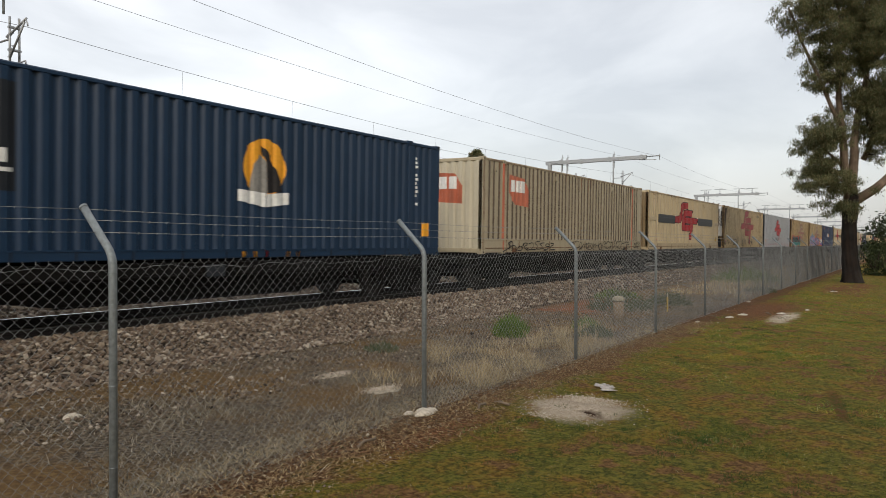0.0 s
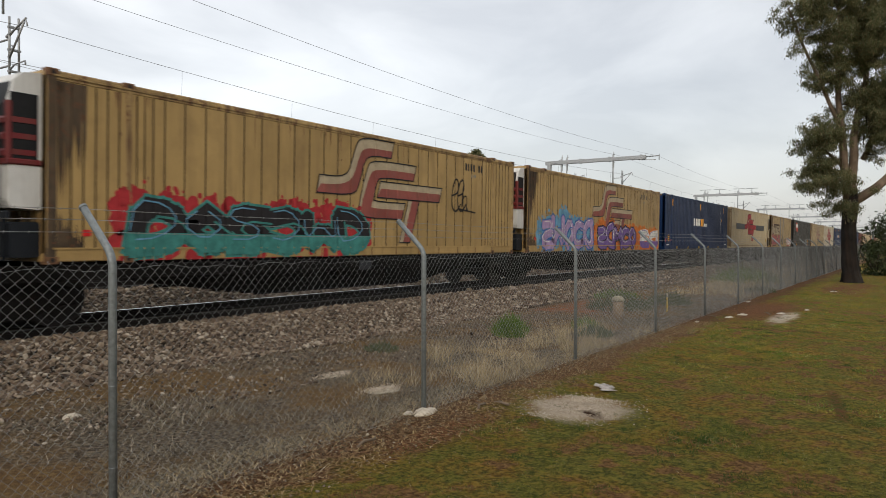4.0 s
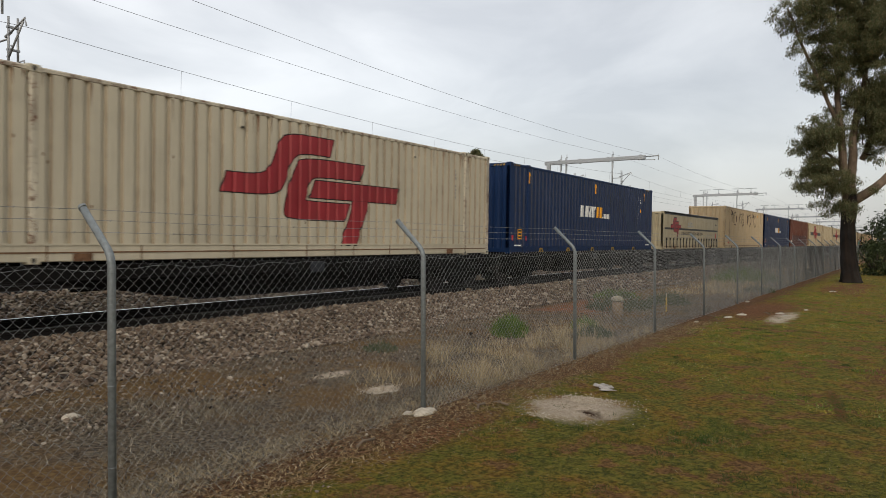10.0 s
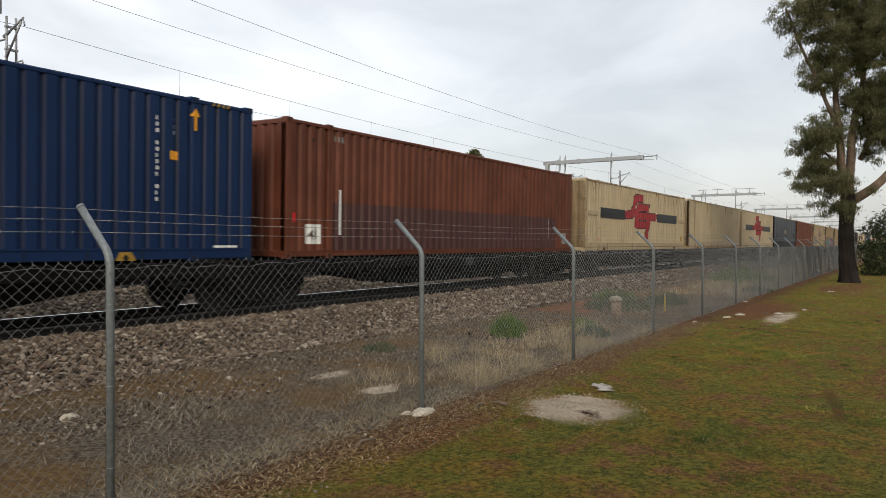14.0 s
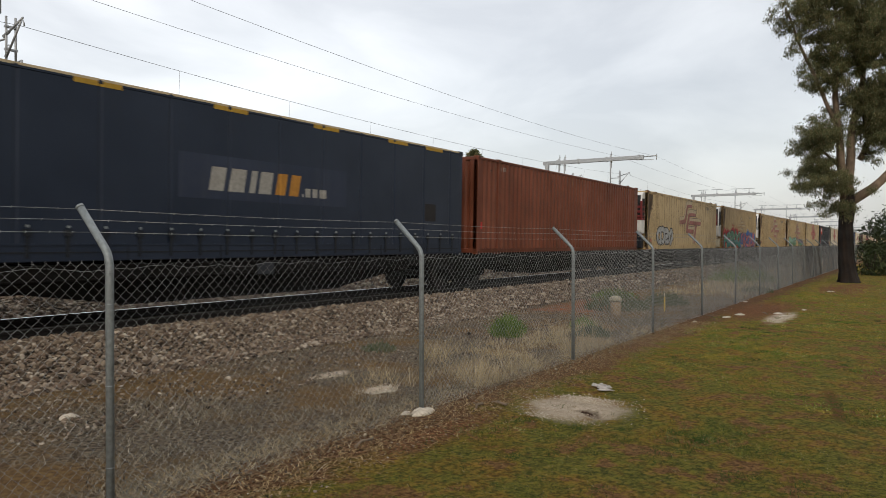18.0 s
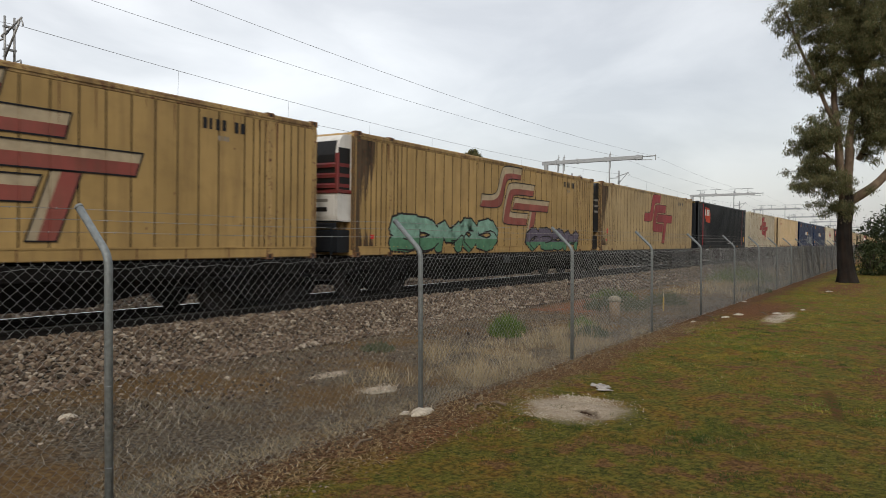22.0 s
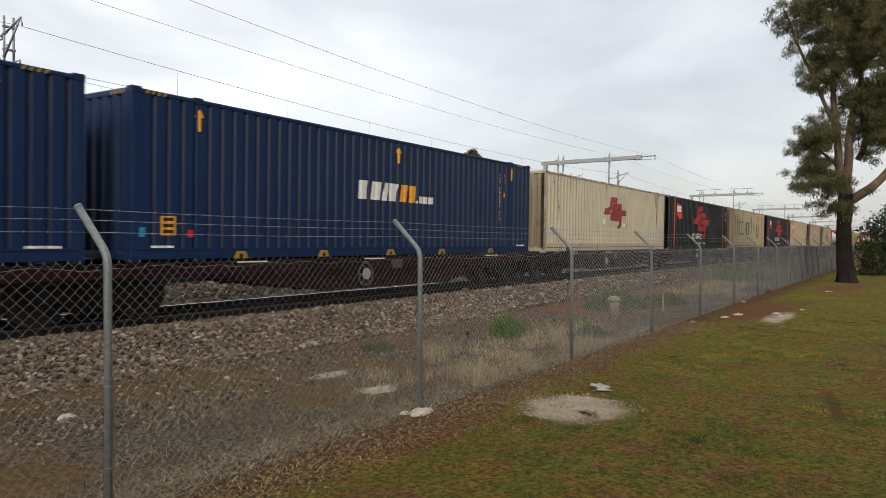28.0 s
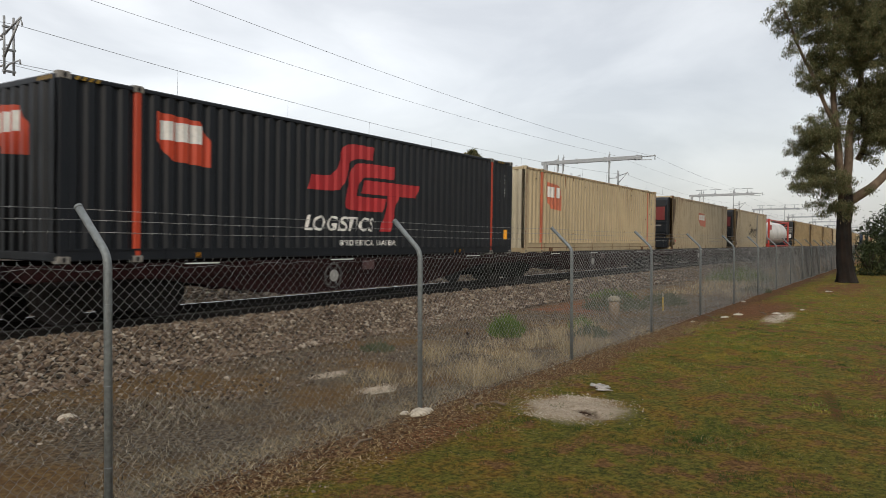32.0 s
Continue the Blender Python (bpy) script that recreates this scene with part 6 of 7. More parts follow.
for sx, sz, wx, wz, cnt in MASSES:
    for _ in range(int(cnt * 2.0)):
        a, b, c = rr.gauss(0, 0.5), rr.gauss(0, 0.5), rr.gauss(0, 0.55)
        p = off(sx + a * wx, b * 1.6, sz + c * wz)
        spots.append((p, 0.26))
        if rr.random() < 0.4:
            q = off(sx * 0.75 + a * wx * 0.2, b * 0.4, sz - 0.25 * wz + c * wz * 0.3)
            twigs.tube([q, tuple((Vector(p) + Vector(q)) / 2 + Vector((0, 0, 0.12))), p], [0.022, 0.014, 0.006], 4)
tree = gum_tree("gum_tree", "tall gum tree with dark trunk and hanging olive leaves", TREE_X, TREE_Y, main, spots, 230, 0.112, trunk, LEAF)
tagged(part("twig_web", twigs.mesh("twig_web", BARK), tree), kind="stuff")


def bush(name, label, x, y, w, h, count, leaf, material, seed, trunk_h=0.0, kind="tree"):
    r = random.Random(seed)
    ob = thing(name, label, kind, pose(x, y, float(ground_height(0, y))))
    s = Solid()
    s.tube([(0, 0, -0.1), (0.03 * w, 0, h * 0.3), (0, 0.04 * w, h * 0.7)], [0.05 * w, 0.04 * w, 0.015 * w], 8)
    for k in range(5):
        a = k * 1.3 + r.random()
        s.tube([(0, 0, h * 0.12 + trunk_h * 0.5), (math.cos(a) * w * 0.2, math.sin(a) * w * 0.2, h * 0.45), (math.cos(a) * w * 0.36, math.sin(a) * w * 0.36, h * 0.75)], [0.03 * w, 0.018 * w, 0.006 * w], 6)
    part("trunk", s.mesh("trunk", BARK), ob)
    sp = []
    for _ in range(count):
        a, q = r.uniform(0, 6.283), r.random() ** 0.45
        t = r.random()
        shape = (1 - abs(2 * t - 0.85) ** 2.2 * 0.75) * (0.85 + 0.2 * math.sin(3 * a + seed))
        sp.append(((math.cos(a) * q * w / 2 * shape, math.sin(a) * q * w / 2 * shape, trunk_h + (h - trunk_h) * t), 0.09 * w ** 0.5 + 0.12))
    V, F = leaf_cloud(sp, 34, leaf, leaf * 0.4, 0.3)
    me = bpy.data.meshes.new("crown")
    me.from_pydata(V.tolist(), [], F.tolist())
    me.materials.append(material)
    part("crown", me, ob)
    return ob


bush("shrub", "dense dark green shrub beyond the gum tree", 52.0, 0.6, 4.6, 4.4, 260, 0.22, LEAFDARK, 3)
bush("shrub", "rounded green shrub beyond the gum tree", 50.0, 1.9, 2.4, 1.9, 90, 0.18, LEAFDARK, 5)
bush("shrub", "dark shrub at the edge of the lawn", 60.0, -3.5, 7.0, 4.8, 220, 0.3, LEAFDARK, 9)
bush("tree", "round-crowned tree beyond the railway", 94.7, 56.0, 11.5, 16.2, 460, 0.5, LEAF, 14, 3.0)
bush("tree", "distant tree beyond the railway", 40.0, 120.0, 20.0, 4.2, 160, 0.8, LEAFDARK, 24, 2.0)
bush("tree", "distant tree beyond the railway", 72.0, 150.0, 26.0, 11.0, 200, 1.2, LEAFDARK, 31, 2.0)
FAR = island_material("far_woodland", [(0.030, 0.040, 0.030), (0.050, 0.062, 0.045), (0.075, 0.085, 0.065)])
r1 = random.Random(77)
sp = []
for i in range(620):
    a = radians(-20 + 115 * i / 620)
    d = 420 + 120 * r1.random()
    sp.append(((math.cos(a) * d, math.sin(a) * d, 1.5 + 7.0 * r1.random() ** 1.5), 4.5))
V, F = leaf_cloud(sp, 26, 3.4, 2.4, 0.2)
me = bpy.data.meshes.new("far_woods")
me.from_pydata(V.tolist(), [], F.tolist())
me.materials.append(FAR)
tagged(new("far_woods", me), "low band of distant woodland on the horizon", "woodland", kind="stuff")


# ---- wagons ----
def wheelset_mesh():
    s = Solid()
    s.tube([(0, -1.0, 0), (0, 1.0, 0)], 0.075, 10)
    for y in (-0.752, 0.752):
        d = -1 if y < 0 else 1
        prof = [(0.10, -0.09), (0.14, -0.075), (0.18, -0.03), (0.36, -0.035), (0.385, -0.06), (0.445, -0.07), (0.455, 0.045), (0.485, 0.05), (0.485, 0.07), (0.385, 0.07), (0.36, 0.02), (0.18, 0.02), (0.12, 0.05)]
        rings = []
        for r, w in prof:
            rings.append([(r * math.cos(a), y - d * w * -1 if False else y + d * -w, r * math.sin(a)) for a in (2 * math.pi * k / 24 for k in range(24))])
        s.grid(rings, 0, False)
    return s.mesh("wheelset", WHEEL)


def sideframe_mesh():
    s = Solid()
    prof = [(-1.16, 0.40), (-1.16, 0.60), (-0.80, 0.66), (-0.45, 0.72), (0.45, 0.72), (0.80, 0.66), (1.16, 0.60), (1.16, 0.40), (0.70, 0.40), (0.42, 0.20), (-0.42, 0.20), (-0.70, 0.40)]
    s.extrude(prof, 1, -0.07, 0.07)
    for x in (-0.90, 0.90):
        s.box(x - 0.13, x + 0.13, -0.11, 0.09, 0.36, 0.60, 0, 0.03)
        s.disc((x, -0.12, 0.455), (0, 1, 0), 0.085, 0.05, 12)
    for x in (-0.2, 0.0, 0.2):
        s.tube([(x, 0, 0.24), (x, 0, 0.52)], 0.075, 8)
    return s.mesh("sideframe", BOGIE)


def bolster_mesh():
    s = Solid()
    s.box(-0.22, 0.22, -0.98, 0.98, 0.42, 0.62, 0, 0.04)
    s.tube([(0, 0, 0.55), (0, 0, 0.74)], 0.2, 14)
    s.box(-0.3, 0.3, -0.9, 0.9, 0.66, 0.74, 0, 0.02)
    for x in (-0.42, 0.42):
        s.box(x - 0.05, x + 0.05, -0.9, 0.9, 0.25, 0.34, 0, 0.02)
        for y in (-0.75, 0.75):
            s.box(x - 0.05, x + 0.05, y - 0.06, y + 0.06, 0.22, 0.60)
    return s.mesh("bolster", BOGIE)


WHEELSET, SIDEFRAME, BOLSTER = wheelset_mesh(), sideframe_mesh(), bolster_mesh()
WAGON_PARTS = {}


def wagon_meshes(L, material):
    key = (round(L, 2), material.name)
    if key in WAGON_PARTS:
        return WAGON_PARTS[key]
    s = Solid()
    s.box(0, L, -0.03, 0.03, 0.74, 0.95, 0, 0.01)
    s.box(0, L, -0.06, 0.06, 0.935, 0.965)
    s.box(0, L, -0.06, 0.06, 0.73, 0.75)
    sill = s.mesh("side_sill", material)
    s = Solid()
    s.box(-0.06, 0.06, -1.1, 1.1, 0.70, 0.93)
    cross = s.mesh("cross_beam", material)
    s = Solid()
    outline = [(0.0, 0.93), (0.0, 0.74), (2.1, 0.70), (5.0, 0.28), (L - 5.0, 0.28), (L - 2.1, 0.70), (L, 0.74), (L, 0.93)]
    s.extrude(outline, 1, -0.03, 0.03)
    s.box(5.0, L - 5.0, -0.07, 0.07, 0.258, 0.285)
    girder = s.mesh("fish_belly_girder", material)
    s = Solid()
    s.tube([(4.9, -0.62, 0.62), (6.3, -0.62, 0.62)], 0.17, 14)
    s.box(5.2, 5.26, -0.8, -0.34, 0.5, 0.86)
    s.box(5.95, 6.01, -0.8, -0.34, 0.5, 0.86)
    tank = s.mesh("air_reservoir", BOGIE)
    s = Solid()
    s.tube([(2.6, -0.9, 0.70), (L - 2.6, -0.9, 0.70)], 0.022, 6)
    s.tube([(2.6, -0.7, 0.54), (4.8, -0.62, 0.54), (L - 3, -0.62, 0.54)], 0.025, 6)
    s.box(7.2, 7.8, -0.85, -0.45, 0.50, 0.76, 0, 0.02)
    rig = s.mesh("brake_rigging", BOGIE)
    s = Solid()
    s.box(-0.45, 0.5, -0.10, 0.10, 0.66, 0.84, 0, 0.02)
    s.box(-0.62, -0.38, -0.16, 0.16, 0.60, 0.88, 0, 0.03)
    s.tube([(0.05, -0.35, 0.70), (-0.2, -0.33, 0.50), (-0.42, -0.25, 0.44), (-0.6, -0.12, 0.56)], 0.022, 6)
    coup = s.mesh("coupler", BOGIE)
    s = Solid()
    ring = [(0.26 * math.cos(a), 0, 0.26 * math.sin(a)) for a in (2 * math.pi * k / 20 for k in range(21))]
    s.tube(ring, 0.02, 6)
    wheel = s.mesh("handbrake_wheel", RIM)
    s = Solid()
    s.tube([(0.1, 0, 0), (0.26, 0, 0)], 0.018, 5)
    spoke = s.mesh("spoke", RIM)
    s = Solid()
    s.disc((0, 0, 0), (0, 1, 0), 0.13, 0.03, 18)
    s.disc((0, -0.02, 0), (0, 1, 0), 0.03, 0.03, 10)
    hub = s.mesh("hub_plate", HUBPALE)
    s = Solid()
    s.box(0, 0.75, -0.006, 0, 0, 0.024)
    tape = s.mesh("reflective_tape", WHITEMARK)
    s = Solid()
    s.box(0, 0.42, -0.012, 0, 0, 0.22)
    board = s.mesh("number_board", MAROON if material is WAGONRED else CHARCOAL)
    s = Solid()
    s.tube([(-0.18, 0, 0.62), (-0.16, -0.05, 0.80), (0, -0.06, 0.86), (0.16, -0.05, 0.80), (0.18, 0, 0.62)], 0.014, 6)
    step = s.mesh("grab_rail", material)
    s = Solid()
    s.box(-0.1, 0.1, -0.09, 0.09, 0.955, 0.99)
    lock = s.mesh("twist_lock_pad", material)
    WAGON_PARTS[key] = (sill, cross, girder, tank, rig, coup, wheel, spoke, hub, tape, board, step, lock)
    return WAGON_PARTS[key]


def wagon(x0, x1, c0, c1, material, red, shared_front, shared_rear, joint):
    """A platform under one container (which spans c0 to c1); at a shared end one bogie carries two platforms."""
    L = round(x1 - x0, 2)
    sill, cross, girder, tank, rig, coup, wheel, spoke, hub, tape, board, step, lock = wagon_meshes(L, material)
    ob = thing("flat_wagon", ("maroon" if red else "grimy black") + " container flat wagon with a fish-bellied frame", "rail wagon", pose(x0, TRACK_Y, RAIL_Z), "wagons of the train")
    for y in (-1.14, 1.14):
        part("side_sill", sill, ob, at=pose(0, y, 0))
    for i in range(9):
        part("cross_beam", cross, ob, at=pose(0.1 + (L - 0.2) * i / 8, 0, 0))
    for y in (-1.06, -0.3, 0.3, 1.06) if red else (-0.66, -0.25, 0.25, 0.66):
        part("fish_belly_girder", girder, ob, "deep fish-bellied girder", at=pose(0, y, 0))
    part("air_reservoir", tank, ob)
    part("brake_rigging", rig, ob)
    for x in (c0 - x0 + 0.15, c1 - x0 - 0.15):
        for y in (-1.1, 1.1):
            part("twist_lock_pad", lock, ob, at=pose(x, y, 0))
    if not shared_front:
        part("coupler", coup, ob)
    if not shared_rear:
        part("coupler", coup, ob, at=Matrix.Translation((L, 0, 0)) @ pose(0, 0, 0, 0, 0, 180))
    if red:
        w = part("handbrake_wheel", wheel, ob, "spoked handbrake wheel", at=pose(L * 0.5 - 1.25, -1.24, 0.60))
        part("hub_plate", hub, w, "pale grey hub plate", at=pose(0, -0.02, 0))
        for k in range(6):
            part("spoke", spoke, w, at=pose(0, 0, 0, 0, 60 * k, 0))
        for x in (2.6, 6.4, L - 3.2):
            part("reflective_tape", tape, ob, "white reflective tape", at=pose(x, -1.2, 0.938))
    part("number_board", board, ob, at=pose(L * 0.5 - 0.2, -1.2, 0.70))
    for x in (0.5, L - 0.6):
        part("grab_rail", step, ob, at=pose(x, -1.19, 0.05))
    spots = [joint - x0 if shared_front else c0 - x0 + 1.2]
    if not shared_rear:
        spots.append(c1 - x0 - 1.3)
    for bx in spots:
        bogie = part("bogie", BOLSTER, ob, "two-axle bogie", at=pose(bx, 0, 0))
        for y in (-0.98, 0.98):
            part("sideframe", SIDEFRAME, bogie, at=pose(0, y, 0))
        for x in (-0.88, 0.88):
            part("wheelset", WHEELSET, bogie, at=pose(x, 0, 0.456))
    return ob


# ---- the train: things that ride together, with the place of each at the start ----
TRAIN = []


def ride(ob):
    TRAIN.append(ob)


def tank_container(x0, x1):
    L, H = x1 - x0, 2.6
    ob = thing("tank_container", "white tank container in a red steel frame", "tank container", pose(x0, TRACK_Y, DECK_Z), "containers on the train")
    s = Solid()
    ends = [(0.25, 0.5), (0.32, 0.85), (0.5, 1.08), (0.7, 1.12), (L - 0.7, 1.12), (L - 0.5, 1.08), (L - 0.32, 0.85), (L - 0.25, 0.5)]
    s.tube([(a, 0, 1.36) for a, _ in ends], [r for _, r in ends], 28)
    part("tank_shell", s.mesh("tank_shell", TANKWHITE), ob, "white cylindrical tank shell")
    for x in (0.0, L - 0.15):
        for y in (-1.22, 1.07):
            s = Solid()
            s.box(x, x + 0.15, y, y + 0.15, 0, H, 0, 0.02)
            part("corner_post", s.mesh("corner_post", TANKRED), ob, "red corner post")
        s = Solid()
        for z in (0.06, H - 0.16):
            s.box(x + 0.02, x + 0.12, -1.1, 1.1, z, z + 0.1)
        for z0, z1 in ((0.16, 1.3), (H - 0.16, 1.3)):
            s.tube([(x + 0.07, -1.1, z0), (x + 0.07, -0.5, z1 * 0.5 + z0 * 0.5)], 0.05, 6)
            s.tube([(x + 0.07, 1.1, z0), (x + 0.07, 0.5, z1 * 0.5 + z0 * 0.5)], 0.05, 6)
        part("end_frame", s.mesh("end_frame", TANKRED), ob)
    for y in (-1.22, 1.10):
        for z in (0.05, H - 0.14):
            s = Solid()
            s.box(0.15, L - 0.15, y, y + 0.12, z, z + 0.09)
            part("side_rail", s.mesh("side_rail", TANKRED), ob)
    s = Solid()
    s.box(1.0, 2.2, -1.09, -1.0, 1.55, 2.05)
    part("badge", s.mesh("badge", LOGORED2), ob, "red badge on the shell")
    return ob


def stripe_box(i, x0, x1):
    c = container(i, x0, x1, CREAM, "wave", "cream ribbed steel container with a black band and red emblem", sill=0.34, post_paint=CREAM)
    L = c["L"]
    m = L / 14.63
    for a, b in ((1.62 * m, 4.60 * m), (9.37 * m, 12.92 * m)):
        s = Solid()
        s.extrude([(-1.21, 1.38), (-1.232, 1.38), (-1.232, 1.63), (-1.240, 1.645), (-1.232, 1.66), (-1.232, 1.80), (-1.21, 1.80)], 0, a, b)
        part("black_band", s.mesh("black_band", BLACKMARK), c["ob"], "broad black pressed plate")
    for a, b in ((0.2, 1.24), (L - 1.22, L - 0.2)):
        s = Solid()
        s.box(a, b, -1.243, -1.212, 1.46, 1.64, 0, 0.01)
        part("belt_plate", s.mesh("belt_plate", CREAM), c["ob"], "flat cream belt plate")
    for u in (4.62, 9.20):
        laid_on("white_slash", flat_shapes([[(u, 1.34), (u + 0.07, 1.34), (u + 0.19, 1.82), (u + 0.12, 1.82)]]), c["breaks"], 0.007, WHITEMARK, c["ob"], "white slash")
    put_emblem(c, 4.55, 0.56, 4.85, 2.02, LOGORED, BLACKMARK)
    put_bars(c, "marker_lamp", [(1.36, 1.46, 0.42, 0.56)], REFLECT, "small red reflector")
    code_column(c, L - 0.72, 1.75, 2.5, GREYMARK, 0.05)
    put_bars(c, "yellow_plate", [(L - 0.85, L - 0.5, 0.45, 0.72)], HAZARD, "yellow data plate")
    return c


def unit_box(i, x0, x1):
    c = container(i, x0, x1, NAVY, "unit", "navy blue ribbed steel container with white and amber blocks", sill=0.22, hazard=True)
    L = c["L"]
    put_unit_name(c, 5.72, 1.35, 3.2)
    for a in (1.32, L - 1.32, 7.30):
        laid_on("arrow", flat_shapes([[(a - 0.028, 2.30), (a + 0.028, 2.30), (a + 0.028, 2.56), (a - 0.028, 2.56)], [(a - 0.09, 2.55), (a + 0.09, 2.55), (a, 2.70)]]), c["breaks"], 0.010 if a == 7.30 else 0.026, AMBER, c["ob"], "small amber arrow")
    code_column(c, L - 2.1, 0.95, 2.5, WHITEMARK, 0.06)
    code_column(c, L - 1.75, 2.0, 2.5, WHITEMARK, 0.05)
    put_bars(c, "yellow_plate", [(L - 1.82, L - 1.66, 1.75, 1.9), (0.55, 0.85, 0.45, 0.78)], AMBER, "amber data plate")
    laid_on("plate_bars", flat_shapes([box_at(0.59, 0.81, v, v + 0.055) for v in (0.70, 0.59, 0.49)]), c["breaks"], 0.012, INK, c["ob"], "small dark print bars")
    put_bars(c, "marker_lamp", [(1.10, 1.26, 0.42, 0.55)], REFLECT, "small red reflector")
    put_bars(c, "reflector", [(0.12, 0.26, 0.42, 0.58)], CYANMARK if i == 32 else REFLECT, "small reflector")
    put_bars(c, "code_bars", [(0.4, 0.82, 0.235, 0.275), (L - 0.9, L - 0.35, 0.235, 0.275)], WHITEMARK)
    for x in (2.3, 4.6, 7.0, 9.3, 12.0):
        s = Solid()
        s.extrude([(x - 0.18, 0.03), (x + 0.18, 0.03), (x + 0.10, 0.17), (x - 0.10, 0.17)], 1, -1.238, -1.228, 0)
        s.disc((x, -1.236, 0.075), (0, 1, 0), 0.05, 0.012, 10, 1)
        part("eyelet", s.mesh("eyelet", HAZARD, UNITBLACK), c["ob"], "yellow lashing eyelet")
    return c


def logistics_box(i, x0, x1):
    c = container(i, x0, x1, CHARCOAL, "wave", "charcoal ribbed container with orange posts and red emblem", sill=0.22, post_paint=ORANGE, castings=GREYMARK, hazard=True)
    L = c["L"]
    put_badge(c, 1.66, 1.68, 1.12, 0.86, ORANGE)
    put_emblem(c, 5.3, 0.60, 4.1, 1.98, LOGORED2, BLACKMARK)
    put_words(c, "LOGISTICS", 5.22, 0.60, 0.46, WHITEMARK, 1.05, 0.2)
    put_words(c, "48'9'10 VERTICAL LOAD BAR", 6.3, 0.27, 0.17, WHITEMARK, 1.0)
    code_column(c, L - 0.75, 1.1, 2.55, WHITEMARK, 0.05)
    code_column(c, L - 0.42, 1.7, 2.5, WHITEMARK, 0.04)
    put_bars(c, "yellow_plate", [(2.35, 2.75, 0.06, 0.15), (L - 3.4, L - 2.9, 0.06, 0.15), (L - 0.55, L - 0.3, 0.45, 0.75)], AMBER, "amber data plate")
    return c


def reefer_box(i, x0, x1, label, paintm=TAN, casing=UNITWHITE, red=LOGOBROWN, style=0, outlined=True):
    c = reefer(i, x0, x1, label, paintm, casing, style)
    if outlined:
        put_outline_emblem(c, 5.66, 0.34, 4.85, 2.42, red, BLACKMARK)
    else:
        put_emblem(c, 5.66, 0.34, 4.85, 2.42, red)
    code_row(c, c["L"] - 2.95, 2.38, 7, 0.20, BLACKMARK, 4)
    code_row(c, c["L"] - 2.6, 2.20, 4, 0.09, GREYMARK)
    return c


def build_train():
    B = {}
    c = container(0, 1.34, 15.97, TEAL, "wave", "dark blue ribbed container with a yellow oval badge", sill=0.2, castings=TEAL)
    laid_on("oval_badge", flat_shapes([oval(8.5, 1.80, 0.56, 0.56, 28)]), c["breaks"], 0.004, AMBER, c["ob"], "yellow oval badge")
    laid_on("badge_rock", flat_shapes([[(8.12, 1.30), (8.55, 1.25), (8.52, 1.9), (8.40, 2.05), (8.20, 1.85)]]), c["breaks"], 0.008, GREYMARK, c["ob"], "grey rock shape")
    laid_on("badge_shape", flat_shapes([[(8.55, 1.30), (8.98, 1.35), (8.80, 1.75), (8.55, 2.12), (8.40, 2.22), (8.42, 2.08), (8.52, 1.90)]]), c["breaks"], 0.010, INK, c["ob"], "black animal-like shape")
    for poly in ([(7.85, 1.12), (8.5, 1.02), (8.5, 1.30), (7.85, 1.34)], [(8.52, 1.02), (9.12, 1.10), (9.12, 1.34), (8.52, 1.28)]):
        laid_on("badge_block", flat_shapes([poly]), c["breaks"], 0.012, WHITEMARK, c["ob"], "white block at the foot of the badge")
    put_bars(c, "badge_bars", [(8.60 + 0.13 * k, 8.68 + 0.13 * k, 1.10, 1.27) for k in range(4)], INK)
    laid_on("dark_panel", flat_shapes([box_at(2.2, 3.85, 1.05, 2.6)]), c["breaks"], 0.004, CHARCOAL, c["ob"])
    laid_on("white_blocks", flat_shapes([box_at(3.2 + 0.3 * k, 3.4 + 0.3 * k, 1.45, 1.65) for k in range(2)] + [box_at(2.6, 3.8, 1.32, 1.38)]), c["breaks"], 0.008, WHITEMARK, c["ob"])
    put_bars(c, "yellow_plate", [(7.8, 8.3, 0.05, 0.16), (8.95, 9.45, 0.05, 0.16), (13.9, 14.2, 0.5, 0.85)], AMBER, "amber data plate")
    put_bars(c, "marker_lamp", [(8.5, 8.66, 0.05, 0.18)], REFLECT)
    code_column(c, 13.6, 1.2, 2.55, WHITEMARK, 0.06)
    B[0] = c

    for i, x0, x1 in ((1, 18.28, 33.0), (37, 583.03, 597.64)):
        c = container(i, x0, x1, DULLCREAM if i == 1 else CREAM, "plank" if i == 1 else "wave", "cream ribbed steel container with faded orange posts and badge", sill=0.44 if i == 1 else 0.34, post_paint=ORANGEFADE, end_paint=PALE)
        put_badge(c, 1.66, 1.50, 1.35, 0.98, ORANGEFADE, i == 1)
        code_column(c, c["L"] - 0.7, 1.2, 2.5, GREYMARK, 0.05)
        B[i] = c
    put_tag(B[1], 6.3, 0.07, 6.6, 0.36, INK, 101, 0.032, 17, True)
    put_tag(B[1], 13.5, 0.10, 0.9, 0.30, INK, 102, 0.03, 4, True)
    put_tag(B[1], 1.2, 0.08, 3.6, 0.30, INK, 103, 0.03, 8, True)

    for i, x0, x1 in ((2, 34.05, 48.75), (8, 128.95, 143.58), (18, 284.98, 299.64), (20, 315.86, 330.45)):
        B[i] = stripe_box(i, x0, x1)

    c = reefer_box(3, 50.45, 65.10, "faded tan refrigerated container with a red emblem", TANLIGHT, UNITWHITE, LOGORED, outlined=False)
    put_tag(c, 2.1, 0.22, 2.4, 0.62, INK, 31, 0.05, 5)
    put_tag(c, 5.6, 0.22, 1.5, 0.50, INK, 32, 0.05, 3)
    put_tag(c, 8.4, 0.15, 1.5, 0.50, INK, 33, 0.05, 3)
